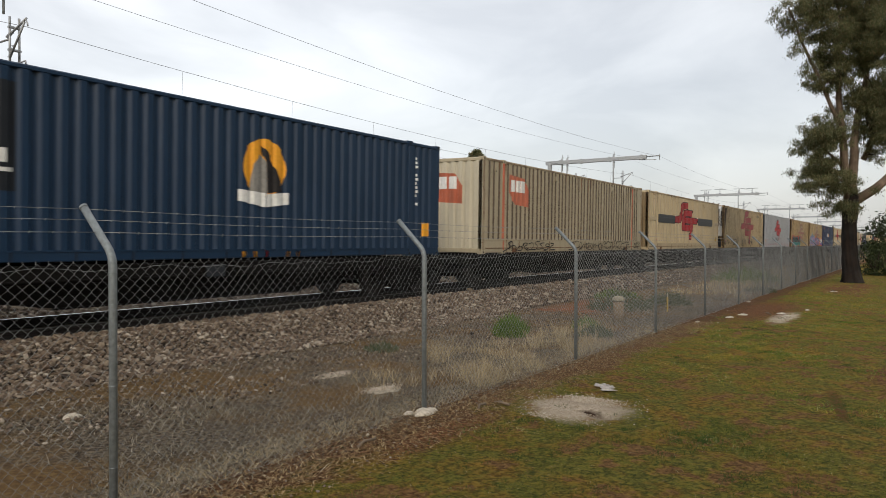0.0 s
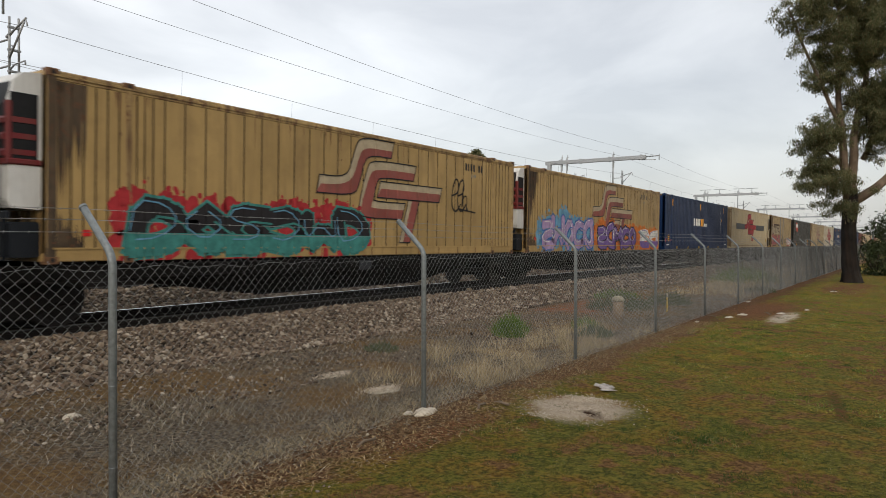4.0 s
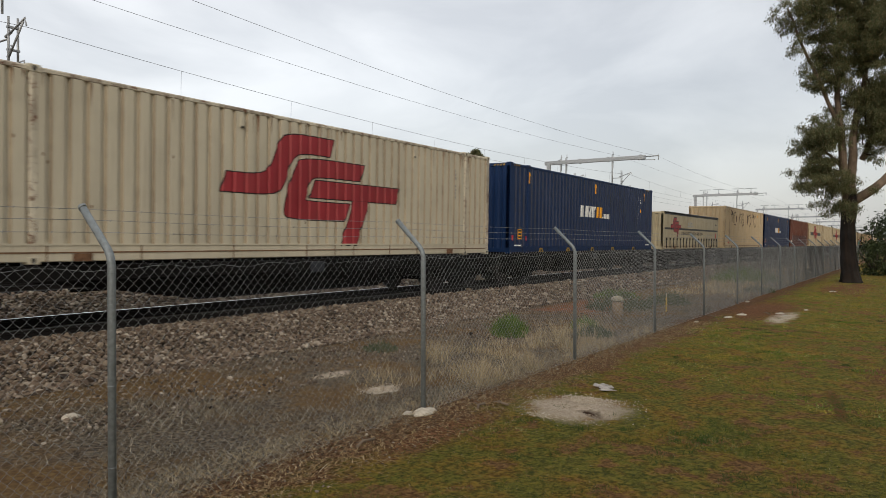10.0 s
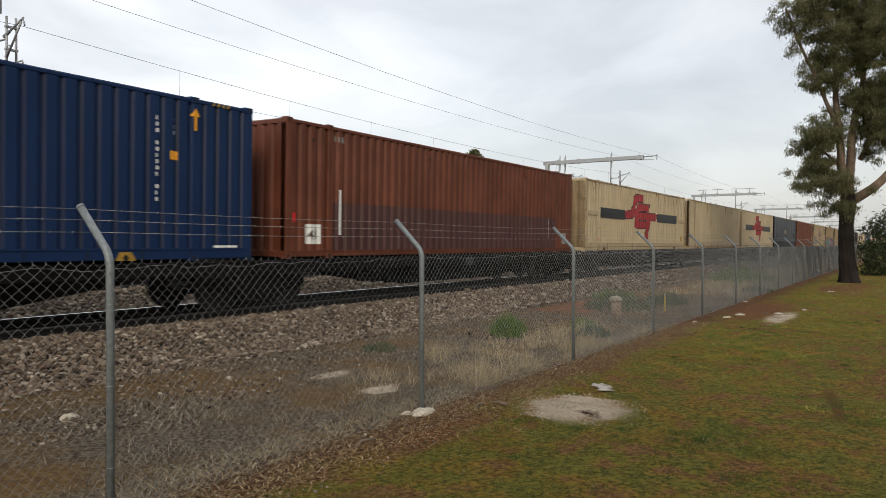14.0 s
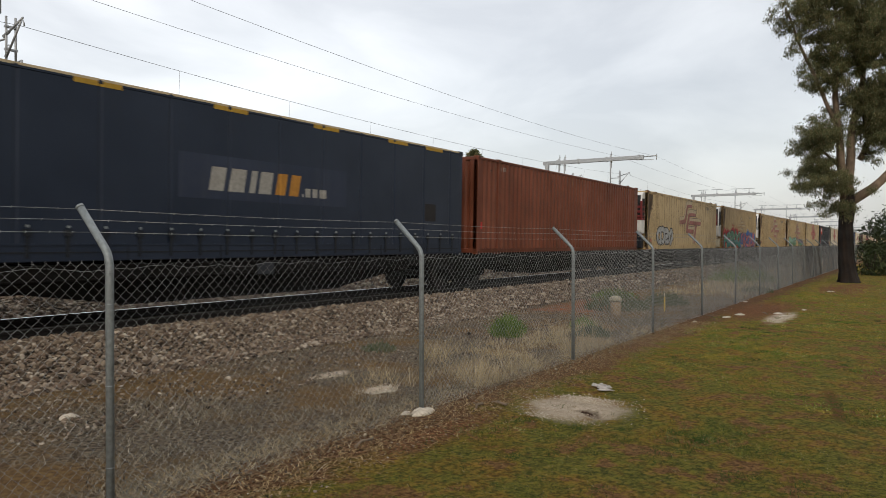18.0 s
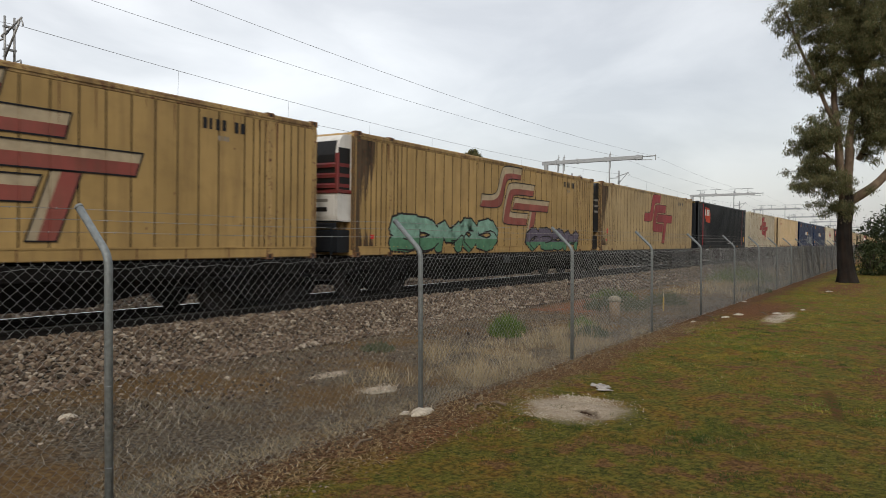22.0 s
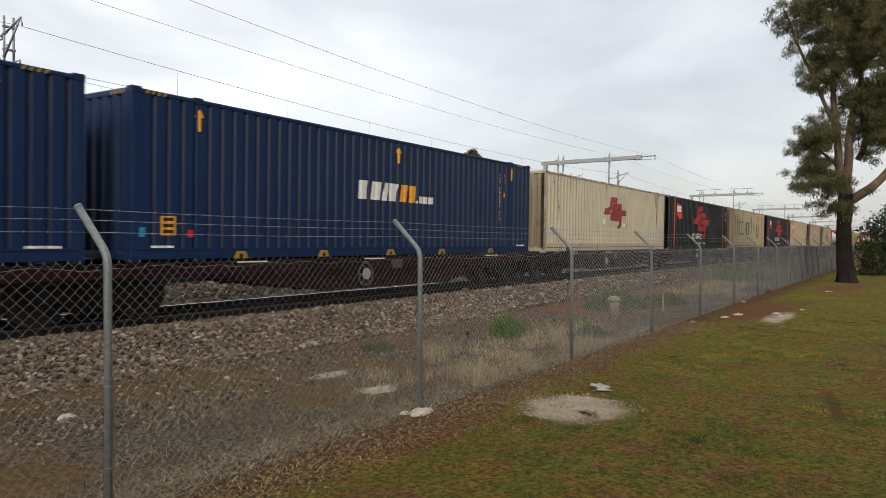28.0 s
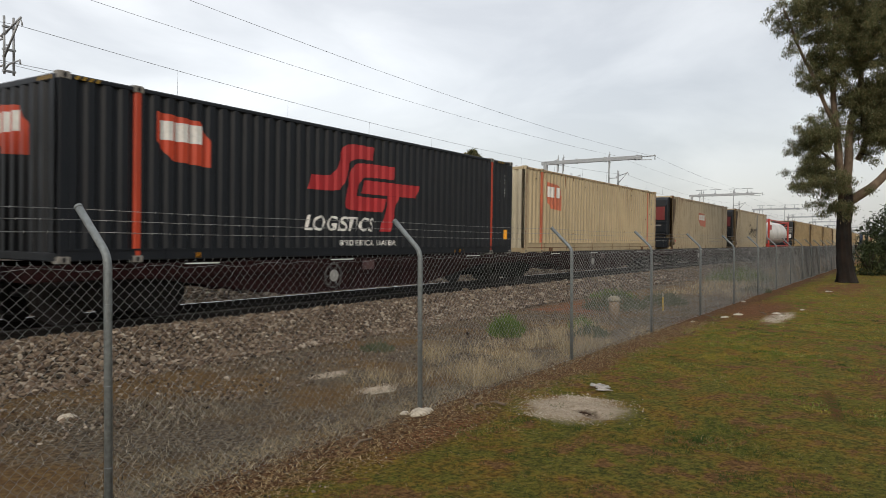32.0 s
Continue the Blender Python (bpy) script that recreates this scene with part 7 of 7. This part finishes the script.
    put_tag(c, 12.6, 0.15, 1.8, 0.35, INK, 34, 0.045, 4)
    B[3] = c

    c = container(4, 66.0, 80.66, GREYPAINT, "fine", "silver-grey container with a red emblem and red waistline", sill=0.22, front_kind="fine", hazard=True)
    put_emblem(c, 5.35, 0.66, 3.75, 1.80, LOGORED2, INK)
    put_words(c, "LOGISTICS", 5.3, 0.60, 0.40, INK, 1.05, 0.2)
    put_bars(c, "red_line", [(0.2, 14.4, 0.265, 0.30)], LOGORED2, "thin red line")
    put_bars(c, "marker_lamp", [(1.30, 1.48, 0.62, 0.74), (1.2, 1.46, 0.04, 0.19), (13.3, 13.6, 0.04, 0.19), (1.25, 1.42, 2.78, 2.88), (13.2, 13.4, 2.78, 2.88)], REFLECT)
    put_bars(c, "orange_plate", [(0.62, 0.86, 0.42, 0.72)], AMBER)
    code_column(c, 12.5, 1.2, 2.6, INK, 0.06)
    B[4] = c

    c = reefer_box(5, 81.65, 96.30, "tan refrigerated container covered in a dark mural", TAN, UNITRED)
    put_piece(c, 1.3, 7.3, 0.05, 1.15, "black", "teal", "red", 51, 6, "sky", "teal")
    put_tag(c, 10.9, 1.2, 0.9, 1.0, INK, 52, 0.05, 2)
    B[5] = c
    c = reefer_box(6, 97.30, 111.93, "tan refrigerated container with blue and orange murals", TAN, UNITRED)
    put_piece(c, 1.0, 5.6, 0.05, 1.35, "lilac", "blue", "sky", 61, 5)
    put_piece(c, 6.2, 11.0, 0.05, 1.2, "violet", "black", "orange", 62, 5)
    put_piece(c, 11.4, 14.2, 0.05, 1.0, "white", "orange", "orange", 63, 2, "violet", "violet")
    B[6] = c
    for i, x0, x1 in ((7, 112.9, 127.55), (13, 206.85, 221.55), (16, 253.44, 268.08), (31, 489.55, 504.18), (32, 504.97, 519.58)):
        B[i] = unit_box(i, x0, x1)
    # white sprayed capitals on the first of the later pair
    c = B[31]
    letters = {"O": [[(0.1, 0.2), (0.0, 0.6), (0.3, 1.0), (0.7, 0.9), (0.85, 0.45), (0.6, 0.05), (0.25, 0.0), (0.08, 0.25)]], "H": [[(0, 1), (0.05, 0)], [(0.7, 1.05), (0.75, -0.05)], [(0.0, 0.45), (0.8, 0.5)]],
               "W": [[(0, 1), (0.25, 0), (0.5, 0.75), (0.75, 0), (1.0, 1.25)]], "T": [[(0, 0.9), (0.9, 1.0)], [(0.45, 0.95), (0.45, 0.0)]],
               "U": [[(0, 0.9), (0.05, 0.2), (0.35, 0.0), (0.65, 0.15), (0.7, 0.9)]], "S": [[(0.8, 0.85), (0.4, 1.0), (0.1, 0.75), (0.5, 0.5), (0.85, 0.3), (0.6, 0.0), (0.0, 0.05)]]}
    polys, u = [], 7.75
    for ch in "OH WOTUS":
        if ch == " ":
            u += 0.35
            continue
        for line in letters[ch]:
            polys += stroke([(u + a * 0.58, 0.33 + b * 0.86) for a, b in line], 0.10)
        u += 0.74
    laid_on("sprayed_letters", flat_shapes(polys), c["breaks"], 0.012, SPRAY["silver"], c["ob"], "white sprayed capitals")

    c = reefer(9, 145.6, 157.85, "old tan refrigerated container covered in murals", TAN, CREAM, 1, BROWNBLACK)
    put_piece(c, 0.3, 5.0, 0.08, 1.15, "rose", "black", None, 91, 5, None)
    laid_on("grey_strip", flat_shapes([box_at(5.05, 5.65, 0.2, 2.75), box_at(6.75, 7.25, 0.2, 2.75)]), c["breaks"], 0.004, GREYMARK, c["ob"], "dull grey strip")
    put_piece(c, 9.3, 12.1, 0.08, 0.85, "white", "red", None, 92, 4, "pink")
    put_flakes(c, 0.35, 4.75, 1.22, 2.12, 93, PEELED, 190)
    put_tag(c, 5.7, 0.25, 1.0, 0.9, INK, 95, 0.07, 2)
    put_tag(c, 7.5, 0.35, 1.6, 0.6, INK, 96, 0.05, 3)
    code_column(c, c["L"] - 1.35, 1.1, 2.6, BLACKMARK, 0.10)
    B[9] = c

    c = container(10, 159.95, 174.60, BROWNBLACK, "unit", "brown-black ribbed container with an orange badge", sill=0.2, castings=CHARCOAL, hazard=True)
    put_badge(c, 1.8, 1.60, 1.5, 1.02, ORANGE, False)
    put_bars(c, "yellow_plate", [(2.3, 2.9, 0.20, 0.30), (11.9, 12.2, 0.45, 0.75), (11.8, 12.2, 0.2, 0.29)], AMBER)
    put_bars(c, "marker_lamp", [(1.2, 1.45, 0.42, 0.55)], REFLECT)
    put_tag(c, 7.4, 0.4, 1.6, 0.32, SPRAY["silver"], 104, 0.04, 5)
    put_tag(c, 9.6, 0.38, 1.7, 0.42, SPRAY["silver"], 105, 0.04, 4)
    code_column(c, 12.9, 1.2, 2.5, WHITEMARK, 0.05)
    laid_on("code_bars", flat_shapes([box_at(1.86, 1.92, 2.5 - 0.12 * k, 2.57 - 0.12 * k) for k in range(11)]), c["front"], 0.006, WHITEMARK, c["ob"], "", True)
    B[10] = c

    c = reefer_box(11, 175.45, 189.95, "tan refrigerated container with scribbled tags and outlined emblem", TANLIGHT, UNITRED)
    for k, (a, b) in enumerate(((1.9, 3.1), (6.2, 2.4), (8.7, 1.7), (10.5, 2.1), (12.8, 1.4))):
        put_tag(c, a, 0.22, b, 0.60, INK, 110 + k, 0.045, max(3, int(b * 1.9)))
    B[11] = c
    c = container(12, 190.9, 205.50, PALE, "unit", "off-white ribbed steel container with a large red emblem", sill=0.30)
    put_emblem(c, 4.68, 0.28, 5.45, 2.28, LOGORED)
    code_column(c, c["L"] - 1.9, 1.5, 2.4, GREYMARK, 0.06)
    B[12] = c

    c = container(14, 223.55, 235.82, CURTAINCREAM, "curtain", "low cream curtain-sided container with black bands and buckles", height=1.98, sill=0.30, posts=False)
    put_bars(c, "black_band", [(0.2, 12.1, 1.06, 1.16), (0.1, 12.2, 1.84, 1.93)], BLACKMARK, "black band")
    put_emblem(c, 1.3, 0.72, 2.0, 0.98, LOGORED, BLACKMARK)
    put_words(c, "LINEHAUL STORAGE DISTRIBUTION", 3.4, 0.80, 0.24, INK, 1.22)
    laid_on("red_diamond", flat_shapes([[(11.6, 0.62), (11.75, 0.80), (11.6, 0.98), (11.45, 0.80)]]), c["breaks"], 0.006, REFLECT, c["ob"], "red diamond placard")
    code_row(c, 11.4, 1.45, 6, 0.10)
    s = Solid()
    s.tube([(0.05, -1.19, 1.94), (6.0, -1.195, 1.935), (12.2, -1.19, 1.94)], 0.055, 10)
    part("curtain_roll", s.mesh("curtain_roll", UNITBLACK), c["ob"], "black rolled cover along the top edge")
    for k in range(18):
        s = Solid()
        x = 0.5 + k * 0.66
        s.box(x, x + 0.055, -1.248, -1.222, 0.10, 0.62)
        s.box(x - 0.025, x + 0.08, -1.27, -1.222, 0.50, 0.62, 0, 0.01)
        s.box(x - 0.015, x + 0.07, -1.262, -1.222, 0.12, 0.20)
        part("strap", s.mesh("strap", UNITBLACK), c["ob"], "black curtain strap and buckle")
    put_tag(c, 4.6, 1.25, 0.9, 0.3, SPRAY["silver"], 141, 0.05, 2)
    B[14] = c

    c = container(15, 237.98, 252.62, BUFF, "wave", "warm cream ribbed steel container with looping dark sprayed scrawl", sill=0.26, end_paint=BUFF)
    for k, (a, w) in enumerate(((1.9, 1.8), (4.6, 1.9), (7.55, 1.6), (9.7, 1.6))):
        polys = []
        for m in range(3):
            q = a + m * 0.24
            polys += stroke([(q, 2.66 - 0.05 * m), (q + 0.12, 2.25), (q + 0.10, 1.80 + 0.1 * (m % 2))], 0.075)
            polys += stroke([(q - 0.06, 2.35), (q + 0.30, 2.48)], 0.05)
        cx = a + w * 0.72
        polys += stroke([(cx + 0.42 * math.cos(t), 2.10 + 0.46 * math.sin(t)) for t in (j * 0.42 for j in range(16))], 0.07)
        if k == 1:
            polys += stroke([(cx - 0.1, 2.1), (cx + 0.4, 2.1), (cx + 0.1, 1.75)], 0.06)
        laid_on("sprayed_tag", flat_shapes(polys), c["breaks"], 0.008, SPRAY["brown"], c["ob"], "looping dark sprayed scrawl")
    put_bars(c, "yellow_plate", [(12.25, 12.5, 0.55, 0.95)], AMBER)
    laid_on("yellow_plate", flat_shapes([box_at(1.05, 1.25, 1.55, 1.85)]), c["front"], 0.006, FADEDAMBER, c["ob"], "faded amber data plate", True)
    put_bars(c, "marker_lamp", [(1.0, 1.15, 0.35, 0.45)], REFLECT)
    code_row(c, 11.9, 2.45, 3, 0.14, AMBER)
    B[15] = c

    for i, x0, x1 in ((17, 268.97, 283.60), (22, 346.85, 361.52)):
        c = container(i, x0, x1, REDBROWN, "wave", "red-oxide ribbed steel container" + (", darker on its lower half" if i == 17 else ""), sill=0.16)
        if i == 17:
            laid_on("dark_lower_half", flat_shapes([box_at(1.45, 13.2, 0.165, 1.22)]), c["breaks"], 0.003, MAROON, c["ob"], "maroon repainted lower half")
            put_bars(c, "number_plate", [(0.62, 1.05, 0.30, 0.72)], WHITEMARK, "white plate")
            put_words(c, "48", 0.68, 0.40, 0.30, REDBROWN)
            put_bars(c, "scrape", [(1.62, 1.70, 0.5, 1.5), (12.6, 12.68, 0.5, 1.2)], WHITEMARK)
            put_bars(c, "number_plate", [(13.85, 14.2, 0.3, 0.7)], GREYMARK)
        put_bars(c, "marker_lamp", [(0.2, 0.34, 0.75, 0.95)], REFLECT)
        code_row(c, 1.5, 2.55, 4, 0.12, GREYMARK)
        B[i] = c

    c = container(19, 300.6, 315.15, CREAM, "wave", "plain cream ribbed container with an orange lower edge", sill=0.40)
    put_bars(c, "orange_edge", [(0.2, 14.3, 0.045, 0.16)], ORANGEFADE, "orange lower edge")
    put_words(c, "EMPTY ONLY", 5.6, 0.22, 0.16, INK)
    put_tag(c, 13.6, 0.2, 0.5, 0.28, INK, 191, 0.03, 3)
    code_row(c, 11.6, 2.45, 6, 0.12, GREYMARK)
    B[19] = c

    c = container(21, 331.25, 345.98, CURTAIN, "curtain", "navy curtain-sided container with a pale name panel", sill=0.30, posts=False)
    laid_on("name_panel", flat_shapes([box_at(5.36, 9.78, 1.12, 1.92)]), c["breaks"], 0.004, NAVYGREY, c["ob"], "dull blue name panel")
    put_unit_name(c, 6.0, 1.28, 3.2, FADEDPALE, FADEDAMBER)
    put_bars(c, "yellow_edge", [(3.5 + k, 4.3 + k, 2.76, 2.84) for k in (0, 2.6, 5.2, 7.8, 9.4)], HAZARD, "worn yellow edge marking")
    put_bars(c, "pale_edge", [(0.1, 14.6, 2.84, 2.88)], CREAM)
    for k in range(24):
        s = Solid()
        x = 0.4 + k * 0.6
        s.box(x, x + 0.05, -1.240, -1.222, 0.10, 0.52)
        s.box(x - 0.03, x + 0.08, -1.255, -1.222, 0.42, 0.52)
        part("strap", s.mesh("strap", CHARCOAL), c["ob"], "curtain strap and buckle")
        s = Solid()
        s.disc((x + 0.025, -1.25, 0.56), (0, 1, 0), 0.022, 0.03, 8)
        part("buckle", s.mesh("buckle", GALV), c["ob"])
    put_bars(c, "dark_patch", [(12.9, 13.4, 0.9, 1.35)], INK)
    code_column(c, 2.1, 1.2, 2.5, GREYMARK, 0.04)
    B[21] = c

    c = reefer_box(23, 363.1, 377.65, "tan refrigerated container with outlined emblem and grey mural", TANLIGHT, UNITRED)
    put_piece(c, 1.45, 4.3, 0.22, 1.28, "silver", "black", None, 231, 4, None)
    B[23] = c
    c = reefer(24, 379.75, 392.05, "tan refrigerated container with teal and pink murals", TAN, UNITWHITE, 1, PALE)
    put_piece(c, 0.4, 5.7, 0.05, 1.35, "green", "black", "red", 241, 5, "white", "teal")
    put_piece(c, 6.2, 11.7, 0.05, 1.15, "pink", "black", "blue", 242, 7, None, None, True)
    put_outline_emblem(c, 5.1, 0.95, 2.6, 1.3, TAN, RUSTSEAM)
    code_row(c, 9.3, 2.25, 8, 0.17, BLACKMARK, 4)
    B[24] = c
    c = reefer_box(25, 394.15, 408.80, "tan refrigerated container with outlined maroon emblem", TAN, UNITWHITE)
    B[25] = c
    c = reefer_box(26, 410.1, 424.80, "tan refrigerated container with a green mural along the foot", TAN, UNITRED)
    put_piece(c, 1.2, 6.6, 0.06, 1.05, "mint", "black", None, 261, 5, None, "green")
    put_piece(c, 8.6, 12.9, 0.06, 0.85, "greyviolet", "black", None, 262, 4, None, "green")
    B[26] = c
    c = reefer_box(27, 425.75, 440.40, "tan refrigerated container with a solid red emblem", TANLIGHT, CHARCOAL, LOGORED, outlined=False)
    put_bars(c, "red_drop", [(0.62, 0.78, 0.75, 0.95)], REFLECT)
    B[27] = c
    c = container(28, 441.9, 456.75, CHARCOAL, "wave", "charcoal ribbed container with red posts and badge", sill=0.22, post_paint=LOGORED, castings=CHARCOAL, hazard=True)
    put_badge(c, 1.7, 1.62, 1.5, 0.98, ORANGE)
    put_words(c, "48'9'10 VERTICAL LOAD BAR", 8.2, 0.27, 0.17, WHITEMARK, 1.0)
    put_bars(c, "yellow_plate", [(2.9, 3.5, 0.06, 0.16), (11.4, 12.0, 0.06, 0.16), (14.15, 14.4, 0.45, 0.8)], AMBER)
    code_column(c, 13.95, 1.2, 2.55, WHITEMARK, 0.05)
    code_column(c, 14.3, 1.9, 2.5, WHITEMARK, 0.05)
    B[28] = c
    c = container(29, 458.85, 471.05, PALE, "unit", "off-white ribbed steel container with a red emblem", sill=0.32, posts=False, end_paint=PALE)
    put_emblem(c, 4.42, 0.62, 3.95, 1.98, LOGORED)
    put_bars(c, "marker_lamp", [(5.9, 6.1, 0.2, 0.3)], REFLECT)
    laid_on("code_bars", flat_shapes([box_at(2.0, 2.06, 2.2 - 0.12 * k, 2.27 - 0.12 * k) for k in range(8)]), c["front"], 0.006, INK, c["ob"], "column of code bars", True)
    B[29] = c
    c = container(30, 473.3, 487.98, BUFF, "wave", "cream ribbed container with rust-stained end and small red code", sill=0.28)
    code_row(c, 1.5, 2.18, 7, 0.20, LOGORED)
    code_row(c, 1.6, 2.02, 8, 0.07, GREYMARK)
    put_bars(c, "orange_edge", [(0.2, 14.4, 0.04, 0.10)], ORANGEFADE)
    put_bars(c, "marker_lamp", [(0.1, 0.26, 0.3, 0.42)], REFLECT)
    B[30] = c
    c = container(33, 520.78, 535.40, PALE, "wave", "off-white ribbed container with a patched red emblem", sill=0.32)
    laid_on("paint_patch", flat_shapes([box_at(5.75, 8.85, 0.98, 2.35)]), c["breaks"], 0.003, GREYCREAM, c["ob"], "square of mismatched paint")
    put_emblem(c, 5.9, 1.0, 2.8, 1.28, LOGORED)
    put_bars(c, "paint_patch", [(5.85, 6.15, 1.15, 1.35), (8.2, 8.5, 1.05, 1.2)], WHITEMARK)
    put_bars(c, "marker_lamp", [(0.03, 0.15, 0.5, 0.65)], REFLECT)
    B[33] = c
    for i, x0, x1 in ((34, 536.12, 550.75), (36, 567.52, 582.08)):
        B[i] = logistics_box(i, x0, x1)

    c = container(35, 551.57, 566.20, CREAM, "wave", "cream ribbed container with dark green bars and leaf badge", sill=0.34, post_paint=ORANGEFADE)
    # plain upright and leaning bars stand for the painted name
    for u, top, w0, lean0 in ((2.05, 2.40, 0.12, 0.0), (2.75, 2.30, 0.12, 0.0), (3.35, 2.40, 0.12, 0.0), (3.62, 1.98, 0.10, 0), (4.26, 1.98, 0.10, 0), (4.52, 1.98, 0.10, 0), (5.16, 1.98, 0.10, 0),
                              (5.46, 2.55, 0.11, 0), (5.72, 1.95, 0.10, 0), (6.08, 1.90, 0.10, 0), (6.42, 1.95, 0.10, 0), (6.66, 1.98, 0.10, 0), (7.26, 1.98, 0.10, 0), (7.52, 1.98, 0.10, 0), (8.02, 2.30, 0.10, 0), (8.45, 2.50, 0.10, 0), (8.92, 1.85, 0.10, 0), (9.35, 1.95, 0.12, 0)):
        laid_on("name_bar", flat_shapes([box_at(u, u + w0, 1.02, top, lean0)]), c["breaks"], 0.006, GREENMARK, c["ob"], "tall dark green bar")
    for u in (3.62, 4.52, 6.66):
        for v in (1.0, 1.9):
            laid_on("name_band", flat_shapes([box_at(u, u + 0.74, v, v + 0.1)]), c["breaks"], 0.007, GREENMARK, c["ob"])
    polys = stroke([(11.3 + 0.55 * math.cos(a), 1.42 + 0.58 * math.sin(a)) for a in (math.pi * 0.62 + j * 0.36 for j in range(15))], 0.24)
    polys += stroke([(11.3 + 0.26 * math.cos(a), 1.42 + 0.34 * math.sin(a)) for a in (math.pi * 0.7 + j * 0.4 for j in range(12))], 0.12)
    polys += [[(11.15, 2.1), (11.4, 2.3), (11.62, 2.62), (11.3, 2.5)]]
    laid_on("leaf_badge", flat_shapes(polys), c["breaks"], 0.006, GREENFADE, c["ob"], "round green leaf badge")
    put_bars(c, "marker_lamp", [(1.75, 1.95, 0.85, 0.98), (0.1, 0.22, 0.55, 0.7)], REFLECT)
    put_bars(c, "yellow_plate", [(2.2, 2.75, 0.2, 0.32)], AMBER)
    B[35] = c

    c = reefer(38, 600.7, 614.5, "cream refrigerated container with a small orange badge", CREAM, CHARCOAL, 1)
    put_badge(c, 5.7, 1.35, 1.8, 0.85, ORANGEFADE, False)
    B[38] = c
    c = reefer(39, 617.5, 631.0, "cream refrigerated container with dark scrawl", CREAM, CHARCOAL, 1, BROWNBLACK)
    put_tag(c, 5.0, 0.9, 3.4, 1.0, INK, 391, 0.09, 4)
    laid_on("dark_strip", flat_shapes([box_at(8.6, 9.2, 0.2, 2.7)]), c["breaks"], 0.004, GREYMARK, c["ob"])
    B[39] = c
    B[40] = {"ob": tank_container(632.9, 645.5)}
    x = 649.9
    tail = ["tan", "tan", "tan", "cream", "red", "tank", "tan", "cream", "navy", "tan", "charcoal", "tan", "red", "cream", "pale", "tan"]
    for k, what in enumerate(tail):
        i, a, b = 41 + k, x, x + 14.63
        if what == "tan":
            B[i] = reefer(i, a, b, "tan refrigerated container far along the train", TAN, CHARCOAL)
        elif what == "tank":
            B[i] = {"ob": tank_container(a + 1.5, b - 1.0)}
        else:
            m = {"cream": CREAM, "red": REDBROWN, "navy": NAVY, "charcoal": CHARCOAL, "pale": PALE}[what]
            B[i] = container(i, a, b, m, "wave", {"cream": "cream", "red": "red-oxide", "navy": "navy blue", "charcoal": "charcoal", "pale": "off-white"}[what] + " ribbed steel container far along the train")
        x = b + (1.7 if what == "tan" else 1.2)
    order = sorted(B)
    for i in order:
        c = B[i]
        if i < 41 and "breaks" in c and c["paint"] in (CREAM, BUFF, DULLCREAM, PALE, GREYPAINT, REDBROWN) and c["H"] > 2.5 and not 37 < i < 40:
            put_streaks(c, 800 + i, 10 if c["paint"] is GREYPAINT else 46)
            for x in (0.72, 5.1, 10.7):
                vent_cover(c, x)
    ends = {}
    for i in order:
        x0 = B[i]["ob"].matrix_world.translation.x
        ends[i] = (x0, x0 + B[i].get("L", 12.6))
    for k, i in enumerate(order):
        c0, c1 = ends[i]
        before = ends[order[k - 1]][1] if k else c0 - 2
        after = ends[order[k + 1]][0] if k + 1 < len(order) else c1 + 2
        front, rear = c0 - before < 1.12, after - c1 < 1.12
        x0 = (before + c0) / 2 + 0.02 if front else c0 - min(0.35, (c0 - before) / 2 - 0.3)
        x1 = (c1 + after) / 2 - 0.02 if rear else c1 + min(0.35, (after - c1) / 2 - 0.3)
        ride(wagon(x0, x1, c0, c1, WAGONRED if i >= 28 else WAGONBLACK, i >= 28, front, rear, (before + c0) / 2))
        ride(B[i]["ob"])


NAVYGREY = paint("dull_blue_panel", (0.014, 0.022, 0.046), dirt=0.15, grime=(0.07, 0.07, 0.07), rust=0.0)
GREYCREAM = paint("mismatched_paint", (0.50, 0.47, 0.38), dirt=0.25, rust=0.1)
GREENFADE = paint("faded_green_marking", (0.10, 0.17, 0.10), dirt=0.25, rust=0.2, fade=0.25)
build_train()


def run(t):
    """How far the train has come after t seconds; it slows gently."""
    u = t / 10
    drag = np.interp(t, (28, 29, 30, 31, 32), (0, 0.52, 1.08, 1.65, 1.69))
    return float(19.2427 * t - 5.8804 * u * u + 0.23827 * u ** 3 - drag)


def motions():
    for ob in TRAIN:
        p = ob.matrix_world.translation.copy()
        tilt = 0.95
        walk(ob, [(t, pose(p.x - run(t), p.y, p.z, tilt)) for t in (0, 2, 4, 6, 8, 10, 12, 14, 16, 18, 20, 22, 24, 26, 27, 28, 29, 30, 31, 32)])


motions()
